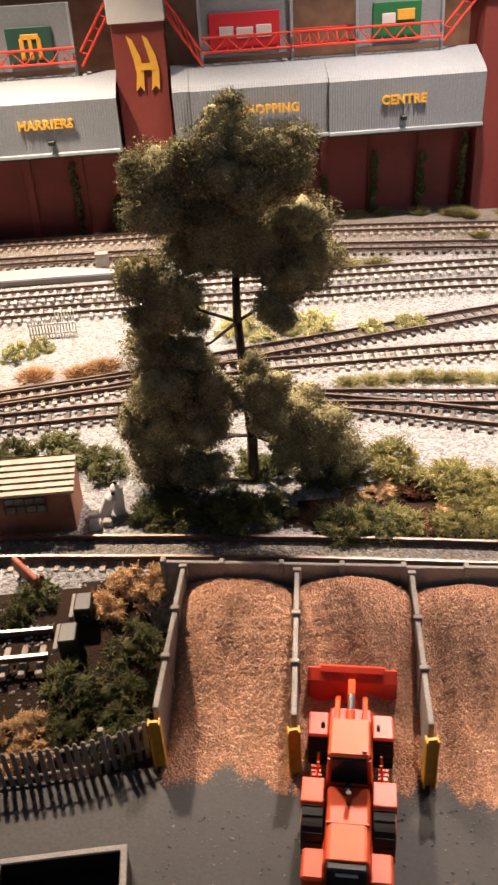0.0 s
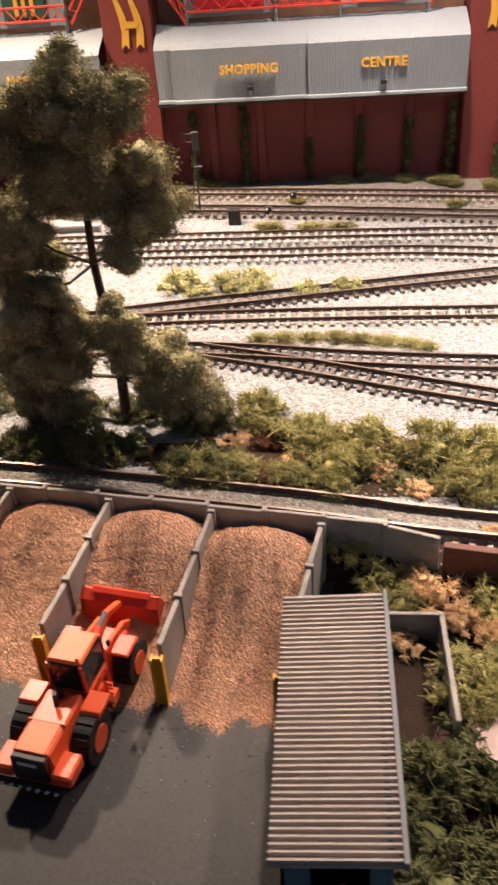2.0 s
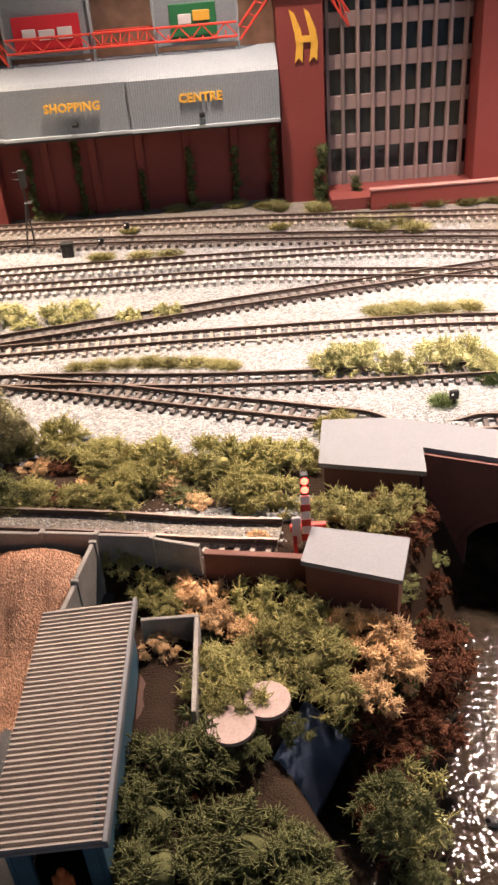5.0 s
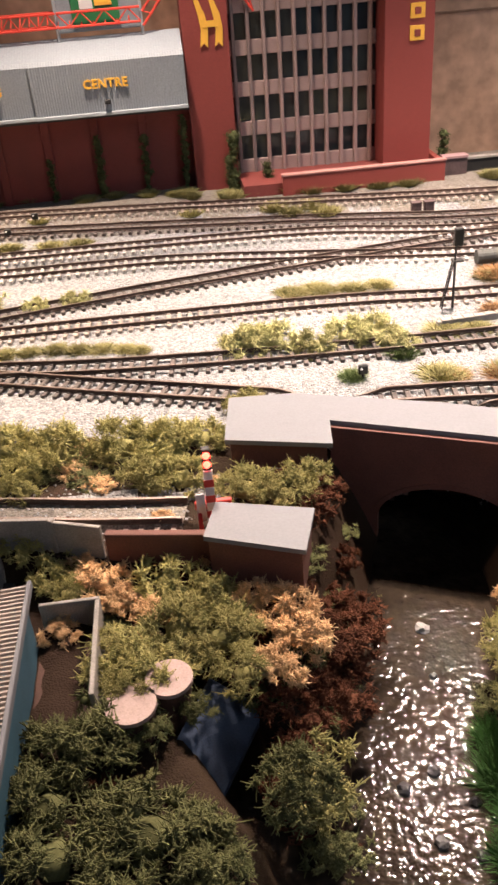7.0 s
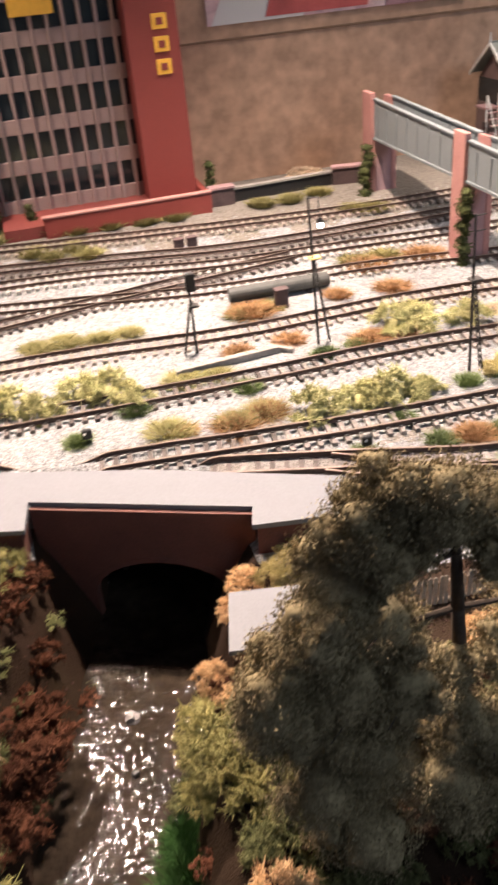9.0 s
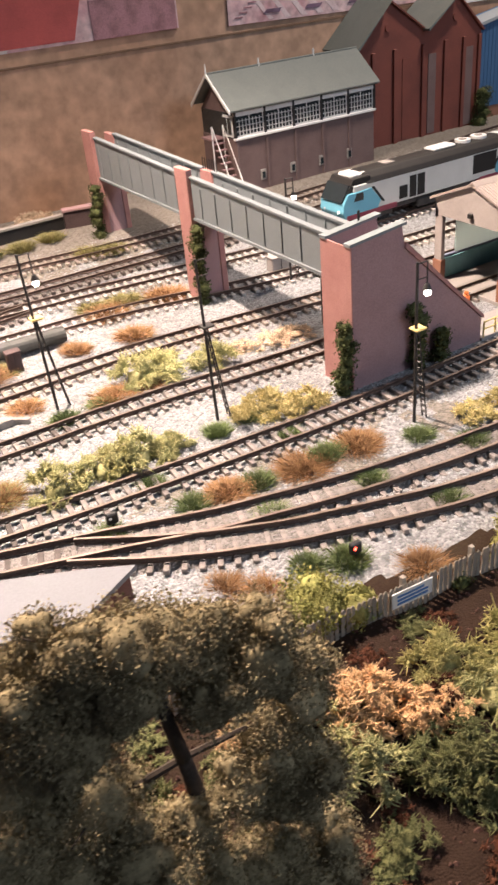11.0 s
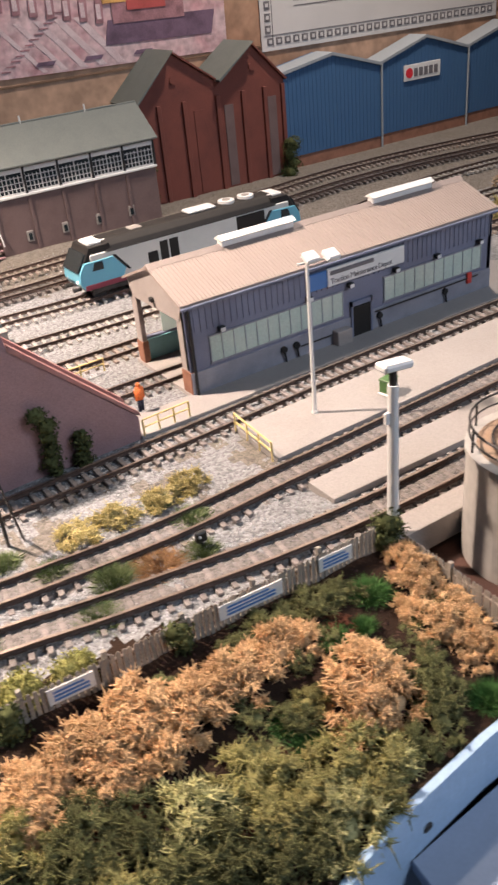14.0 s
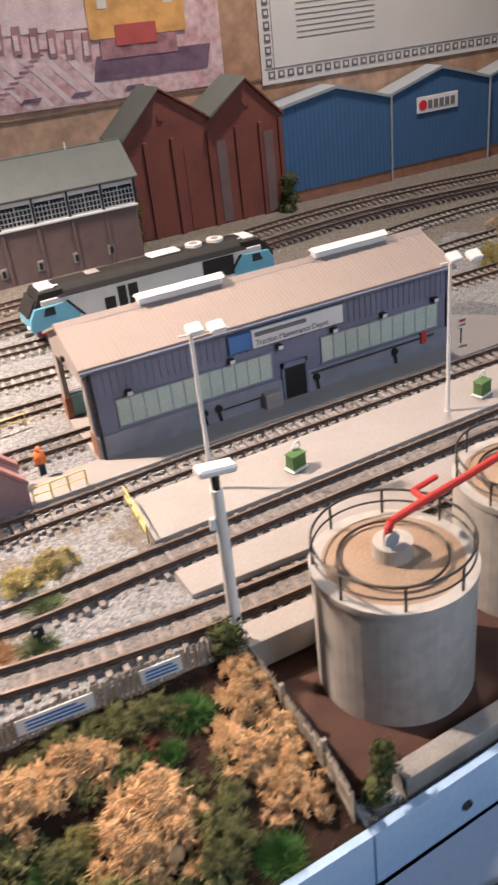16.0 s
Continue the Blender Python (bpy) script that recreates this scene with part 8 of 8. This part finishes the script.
TUFT = [tuft_mesh(k, 1300, GRASS) for k in range(3)]
TUFT_DK = [tuft_mesh(k + 5, 1300, GRASS_DK) for k in range(2)]
TUFT_BR = [tuft_mesh(k + 9, 1300, GRASS_BR) for k in range(3)]
TUFT_OL = [tuft_mesh(k + 14, 1300, GRASS_OL) for k in range(3)]
plant(TUFT, [(0.528, 0.328, 0.007), (0.555, 0.295, 0.007), (0.546, 0.252, 0.007), (0.613, 0.288, 0.006), (0.632, 0.250, 0.007), (0.680, 0.283, 0.007), (0.701, 0.256, 0.008), (0.662, 0.306, 0.006), (0.606, 0.353, 0.006), (0.609, 0.323, 0.007), (0.685, 0.237, 0.008), (0.758, 0.277, 0.007), (0.747, 0.249, 0.006), (0.574, 0.384, 0.007), (0.597, 0.387, 0.007), (0.565, 0.324, 0.007)], "grass_tuft", "small round green grass tuft on ballast", "grass", "green tufts", grow=1.1, squash=0.7)
plant(TUFT, [(0.370, 0.436, 0.008), (0.444, 0.435, 0.007), (0.332, 0.412, 0.007)], "grass_tuft", "small round green grass tuft on ballast", "grass", "green tufts", grow=1.1, squash=0.7)
plant(TUFT, [(0.532, 0.462, 0.007), (0.506, 0.458, 0.007), (0.445, 0.433, 0.007), (0.519, 0.358, 0.006), (0.483, 0.332, 0.006), (0.563, 0.243, 0.007), (0.750, 0.302, 0.006)], "grass_tuft", "small round green grass tuft on ballast", "grass", "green tufts", grow=1.1, squash=0.7)
plant(TUFT_DK, [(0.762, 0.163, 0.007), (0.777, 0.160, 0.005), (0.720, 0.140, 0.007), (0.722, 0.128, 0.007), (0.796, 0.104, 0.008), (0.792, 0.174, 0.008)], "grass_tuft", "dark green grass tuft among tan lichen", "grass", "dark tufts", grow=0.95, squash=0.7)
plant(TUFT_BR, [(0.481, 0.551, 0.017), (0.492, 0.492, 0.012), (0.453, 0.489, 0.010), (0.552, 0.553, 0.012), (0.597, 0.548, 0.016), (0.597, 0.600, 0.017), (0.650, 0.601, 0.019), (0.543, 0.466, 0.013), (0.568, 0.466, 0.010), (0.424, 0.389, 0.013), (0.447, 0.399, 0.012), (0.546, 0.328, 0.010), (0.589, 0.320, 0.012), (0.628, 0.320, 0.012), (0.395, 0.398, 0.008)], "grass_tuft", "russet dry grass patch between the tracks", "grass", "russet patches", squash=0.42, grow=0.9)
plant(TUFT_BR, [(0.549, 0.326, 0.011), (0.593, 0.321, 0.013), (0.633, 0.321, 0.012), (0.724, 0.254, 0.012), (0.589, 0.221, 0.012), (0.508, 0.264, 0.010), (0.523, 0.251, 0.010)], "grass_tuft", "russet dry grass patch between the tracks", "grass", "russet patches", squash=0.42, grow=0.9)
plant(TUFT_BR, [(-0.138, 0.553, 0.012), (-0.089, 0.558, 0.013), (-0.105, 0.551, 0.011), (-0.149, 0.523, 0.011)], "grass_tuft", "russet dry grass patch between the tracks", "grass", "russet patches", squash=0.42, grow=0.9)
plant(TUFT_OL, [(0.319, 0.556, 0.011), (0.341, 0.557, 0.011), (0.363, 0.556, 0.011), (0.386, 0.557, 0.010), (0.472, 0.551, 0.013), (0.496, 0.555, 0.013), (0.386, 0.401, 0.013), (0.426, 0.397, 0.011), (0.446, 0.402, 0.011), (0.407, 0.463, 0.012), (0.431, 0.460, 0.010), (0.593, 0.619, 0.013), (0.619, 0.617, 0.013)], "grass_tuft", "olive brown grass patch between the tracks", "grass", "olive patches", squash=0.4, grow=0.92)
plant(TUFT_OL, [(0.084, 0.503, 0.007), (0.101, 0.503, 0.008), (0.119, 0.503, 0.008), (0.138, 0.502, 0.008), (0.154, 0.498, 0.008), (0.171, 0.495, 0.008), (0.187, 0.491, 0.007), (0.198, 0.487, 0.006), (0.314, 0.564, 0.009), (0.336, 0.566, 0.009), (0.080, 0.713, 0.011), (0.117, 0.710, 0.010), (0.144, 0.710, 0.010)], "grass_tuft", "olive brown grass strip between the tracks", "grass", "olive patches", squash=0.45)
plant(TUFT_OL, [(0.015, 0.832, 0.011), (0.050, 0.840, 0.010), (0.085, 0.847, 0.010), (0.146, 0.826, 0.010), (0.175, 0.830, 0.009), (0.210, 0.821, 0.010), (0.238, 0.814, 0.008), (0.254, 0.796, 0.008), (0.288, 0.798, 0.008), (0.321, 0.795, 0.011), (0.353, 0.788, 0.012), (0.385, 0.786, 0.012), (0.250, 0.747, 0.009), (0.329, 0.740, 0.011), (0.365, 0.738, 0.010), (0.103, 0.768, 0.008)], "grass_tuft", "olive weeds along the red wall", "grass", "weeds by the wall", squash=0.75)
plant(TUFT_OL, [(0.247, 0.810, 0.012), (0.292, 0.782, 0.011), (0.371, 0.780, 0.013), (0.405, 0.777, 0.013), (0.439, 0.773, 0.012), (0.468, 0.772, 0.011), (0.555, 0.768, 0.012), (0.585, 0.767, 0.011), (0.617, 0.774, 0.011), (0.633, 0.720, 0.011), (0.654, 0.714, 0.011), (0.343, 0.725, 0.011), (0.375, 0.720, 0.011)], "grass_tuft", "olive weeds along the red wall", "grass", "weeds by the wall", squash=0.75)
plant(PALE, [(-0.156, 0.589, 0.014), (-0.140, 0.599, 0.011)], "lichen_bush", "pale yellow green lichen bush between the tracks", "bush", "bushes among the tracks", grow=1.12)
plant(TUFT_DK, [(0.339, 0.156, 0.011), (0.337, 0.136, 0.011), (0.341, 0.175, 0.009), (0.333, 0.123, 0.011)], "grass_tuft", "bright green reeds at the water's edge", "grass", "reeds", z=-0.054)


def foam_bush(spots, label):
    for k, (x, y, r) in enumerate(spots):
        rng = random.Random(k)
        blobs = [(rng.uniform(-0.4, 0.4) * r, rng.uniform(-0.4, 0.4) * r, r * rng.uniform(0.15, 0.55), r * rng.uniform(0.55, 0.8)) for _ in range(5)]
        ob = new("foam_bush", leaf_cloud(k, blobs, 5200, 0.0007, FOAM, "foam_bush"))
        ob.location = (x, y, gz(x, y))
        tagged(ob, label, "bush", "foam bushes by the fence")


foam_bush([(0.525, 0.218, 0.018), (0.508, 0.217, 0.012), (0.543, 0.213, 0.012), (0.639, 0.212, 0.011), (0.663, 0.212, 0.010), (0.624, 0.205, 0.008)], "dense yellow green foam bush by the fence")


def tree(name, base, blobs, trunk, material, label, n, size, core=0.72):
    root = tagged(empty(name, Matrix.Translation(base)), label, "tree")
    bm = bmesh.new()
    pts = [Vector(p) - Vector(base) for p in trunk]
    rad = np.linspace(0.0034, 0.0011, len(pts))
    for k, (a, b) in enumerate(zip(pts, pts[1:])):
        rod(a, b, rad[k], rad[k + 1], n=9, bm=bm)
    part("trunk", bm, BARK, root, "dark brown trunk", smooth=True)
    for x, y, z, r in blobs:
        q = Vector((x, y, z)) - Vector(base)
        c = min(pts, key=lambda p: (p - q).length + 0.6 * max(0, p.z - q.z))
        mid = c.lerp(q, 0.55) + Vector((0, 0, -0.003))
        bm = rod(c, mid, 0.0010, 0.0007, n=6)
        rod(mid, q, 0.0007, 0.0004, n=6, bm=bm)
        for k in range(4):
            e = q + Vector((RNG.uniform(-1, 1), RNG.uniform(-1, 1), RNG.uniform(-0.6, 1))) * r * 0.8
            rod(mid.lerp(q, 0.6), e, 0.0005, 0.0002, n=5, bm=bm)
        if r > 0.0126 or len(root.children) < 12:
            part("limb", bm, BARK, root)
        else:
            bm.free()
    local = [(x - base[0], y - base[1], z - base[2], r) for x, y, z, r in blobs]
    crown = new("crown", leaf_cloud(len(blobs), local, n, size, material, core=core))
    crown.parent = root
    crown["label"] = "uneven clumps of fine foliage"


def clumps(lobes, seed, each=5):
    """Break each crown lobe (x, y, z, r) into itself and smaller lumps over its surface."""
    rng = random.Random(seed)
    out = []
    for x, y, z, r in lobes:
        out.append((x, y, z, r * 1.14))
        for _ in range(each):
            d = Vector((rng.gauss(0, 1), rng.gauss(0, 0.7), rng.gauss(0, 1))).normalized() * r * 0.9
            out.append((x + d.x, y + d.y, z + d.z, r * rng.uniform(0.42, 0.66)))
    return out


UPPER_CROWN = [(0.009, 0.388, 0.195, 0.0127), (0.031, 0.382, 0.183, 0.0140), (-0.025, 0.394, 0.177, 0.0126), (-0.021, 0.385, 0.162, 0.0153), (0.002, 0.392, 0.149, 0.0205), (0.002, 0.388, 0.180, 0.0170), (0.019, 0.382, 0.170, 0.0142), (0.023, 0.394, 0.139, 0.0170), (0.045, 0.385, 0.152, 0.0118), (0.048, 0.392, 0.130, 0.0128), (0.037, 0.388, 0.123, 0.0112), (0.026, 0.382, 0.110, 0.0101), (-0.015, 0.394, 0.139, 0.0116)]
LEFT_CROWN = [(-0.034, 0.388, 0.127, 0.0117), (-0.023, 0.382, 0.123, 0.0127), (-0.014, 0.394, 0.104, 0.0098), (-0.033, 0.385, 0.108, 0.0108), (-0.035, 0.392, 0.086, 0.0136), (-0.017, 0.388, 0.088, 0.0111), (-0.036, 0.382, 0.071, 0.0141), (-0.022, 0.394, 0.069, 0.0145), (-0.007, 0.385, 0.064, 0.0131), (-0.048, 0.392, 0.044, 0.0124), (-0.035, 0.388, 0.042, 0.0148), (-0.016, 0.382, 0.044, 0.0134), (-0.043, 0.394, 0.016, 0.0135), (-0.018, 0.385, 0.019, 0.0132)]
FALLING_BRANCH = [(0.015, 0.388, 0.078, 0.0077), (0.020, 0.382, 0.064, 0.0119), (0.035, 0.394, 0.046, 0.0143), (0.050, 0.385, 0.038, 0.0142), (0.061, 0.392, 0.019, 0.0134), (0.039, 0.388, 0.026, 0.0138), (0.022, 0.382, 0.049, 0.0097), (0.066, 0.394, 0.006, 0.0091)]
tree("tall_tree", (0.012, 0.396, 0.0), clumps(UPPER_CROWN + LEFT_CROWN + FALLING_BRANCH, 8, 4),
     [(0.012, 0.396, -0.002), (0.013, 0.395, 0.03), (0.011, 0.394, 0.065), (0.009, 0.392, 0.10), (0.010, 0.391, 0.135), (0.012, 0.389, 0.17), (0.012, 0.387, 0.19)], FOLIAGE, "tall ragged model tree with olive grey foliage", 6500, 0.00052, 0.74)


NEAR_TOP = [(0.408, 0.133, 0.127, 0.0096), (0.419, 0.127, 0.128, 0.0102), (0.441, 0.139, 0.109, 0.0104), (0.451, 0.130, 0.105, 0.0110), (0.464, 0.137, 0.078, 0.0120), (0.436, 0.127, 0.103, 0.0080), (0.459, 0.139, 0.069, 0.0126), (0.460, 0.130, 0.056, 0.0115), (0.453, 0.137, 0.046, 0.0074), (0.400, 0.133, 0.117, 0.0108), (0.405, 0.127, 0.111, 0.0092), (0.430, 0.134, 0.120, 0.0100), (0.418, 0.138, 0.113, 0.0105)]
NEAR_LOW = [(0.392, 0.133, 0.102, 0.0113), (0.383, 0.127, 0.096, 0.0100), (0.376, 0.139, 0.066, 0.0124), (0.369, 0.130, 0.063, 0.0106), (0.405, 0.137, 0.079, 0.0132), (0.397, 0.133, 0.061, 0.0149), (0.410, 0.127, 0.060, 0.0114), (0.410, 0.139, 0.016, 0.0165), (0.460, 0.130, 0.018, 0.0140), (0.450, 0.137, -0.010, 0.0160), (0.425, 0.127, 0.014, 0.0131), (0.388, 0.136, 0.082, 0.0125), (0.382, 0.138, 0.045, 0.0140), (0.398, 0.130, 0.038, 0.0140), (0.386, 0.132, 0.020, 0.0140), (0.400, 0.128, -0.008, 0.0150), (0.442, 0.126, 0.030, 0.0120), (0.452, 0.130, 0.012, 0.0130), (0.436, 0.130, -0.004, 0.0130), (0.444, 0.132, 0.058, 0.0085), (0.432, 0.129, 0.034, 0.0110), (0.428, 0.132, 0.056, 0.0080)]
tree("near_tree", (0.440, 0.140, -0.010), clumps(NEAR_TOP + NEAR_LOW, 4),
     [(0.440, 0.140, -0.012), (0.438, 0.139, 0.02), (0.434, 0.137, 0.05), (0.430, 0.134, 0.08), (0.426, 0.130, 0.105), (0.422, 0.126, 0.118)], FOLIAGE_NEAR, "bushy model tree with brown olive foliage", 7500, 0.00042, 0.72)


def ivy(x, y, z0, z1, w, seed, label="dark ivy climbing the wall"):
    rng = random.Random(seed)
    blobs = []
    z = z0
    while z < z1:
        blobs.append((x + rng.uniform(-0.3, 0.3) * w, y, z, w * rng.uniform(0.5, 0.9)))
        z += w * 0.8
    ob = tagged(new("ivy", leaf_cloud(seed, blobs, 1600, 0.0009, IVY, "ivy")), label, "ivy", "climbing ivy")
    return ob


for k, (x, y, z0, z1, w) in enumerate(((0.0, 0.832, 0.015, 0.09, 0.006), (0.051, 0.832, 0.015, 0.10, 0.005), (0.115, 0.832, 0.015, 0.06, 0.005), (0.165, 0.832, 0.015, 0.08, 0.006), (0.212, 0.832, 0.015, 0.075, 0.006), (0.252, 0.828, 0.015, 0.095, 0.005), (0.298, 0.812, 0.012, 0.075, 0.009), (0.335, 0.806, 0.012, 0.045, 0.009), (0.512, 0.806, 0.03, 0.06, 0.010), (0.660, 0.750, 0.01, 0.065, 0.009), (0.668, 0.566, 0.002, 0.060, 0.008), (0.662, 0.374, 0.0, 0.045, 0.009), (0.715, 0.369, 0.002, 0.045, 0.010), (0.735, 0.368, 0.0, 0.022, 0.008), (1.010, 0.800, 0.012, 0.10, 0.012), (1.205, 0.800, 0.012, 0.06, 0.013), (0.820, 0.194, -0.004, 0.018, 0.010), (0.842, 0.108, -0.014, 0.012, 0.008), (-0.09, 0.83, 0.015, 0.05, 0.010), (-0.13, 0.832, 0.015, 0.09, 0.005), (0.63, 0.198, -0.004, 0.012, 0.009), (0.705, 0.196, -0.004, 0.014, 0.009), (0.59, 0.201, -0.006, 0.008, 0.009))):
    ivy(x, y, z0, z1, w, 40 + k)

# dry straw and gravel on the far bank
plant(CREAM, [(0.612, 0.812, 0.016), (0.628, 0.815, 0.012), (1.30, 0.545, 0.02)], "lichen_clump", "cream straw lichen behind the boundary wall", "lichen", "cream clumps", squash=0.9, z=0.025)
plant(YELLOW, [(1.28, 0.53, 0.022), (1.32, 0.52, 0.022), (1.36, 0.53, 0.02)], "lichen_clump", "yellow green lichen beyond the depot shed", "lichen", "yellow clumps")

# ---- loose stones along the tracks ----


def scatter():
    rng = np.random.RandomState(77)
    light, brown = [], []
    for c, nrm, z, bed in TRACKS.values():
        m = (c[:, 0] > -0.2) & (c[:, 0] < 1.15)
        idx = np.nonzero(m)[0]
        if not len(idx):
            continue
        near = 1.0 if c[idx, 1].mean() < 0.5 else 0.45
        n = int(len(idx) * 17 * near)
        i = rng.choice(idx, n)
        off = rng.uniform(-0.026, 0.026, n)
        off = np.where(np.abs(np.abs(off) - GAUGE / 2) < 0.0015, off * 1.5, off)
        x, y = c[i, 0] + nrm[i, 0] * off + rng.normal(0, 0.002, n), c[i, 1] + nrm[i, 1] * off
        h = np.maximum(ground_z(x, y) + 0.0002, np.where(np.abs(off) < 0.0105, z[i] + 0.0002, -1))
        keep = ~((x > 0.822) & (np.abs(off) > 0.011) & (y < 0.40))
        p = np.stack([x, y, h], -1)[keep]
        (brown if bed is BALLAST_BROWN else light).append(p[np.abs(off[keep]) < 0.013] if bed is BALLAST_BROWN else p)
        if bed is BALLAST_BROWN:
            light.append(p[np.abs(off[keep]) >= 0.013])
    pebbles("ballast_stones", np.concatenate(light), 0.00075, STONES, 5, label="loose pale grey ballast stones between the tracks", category="ballast")
    pebbles("ballast_stones", np.concatenate(brown), 0.00070, STONES_BROWN, 6, label="loose oily brown ballast stones under the tracks", category="ballast")
    n = 6000
    x, y = rng.uniform(0.15, 0.83, n), rng.uniform(0.06, 0.33, n)
    ok = (np.abs(x - river_x(y)) > 0.028) & ((x > 0.44) | (y > 0.24)) & (y < np.interp(x, [0.15, 0.45, 0.83], [0.33, 0.22, 0.20])) & (y > front_edge_y(x) + 0.002)
    x, y = x[ok], y[ok]
    pebbles("soil_scatter", np.stack([x, y, ground_z(x, y) + 0.0002], -1), 0.0009, BUND, 7, label="dark brown scatter over the bank", category="soil")


scatter()
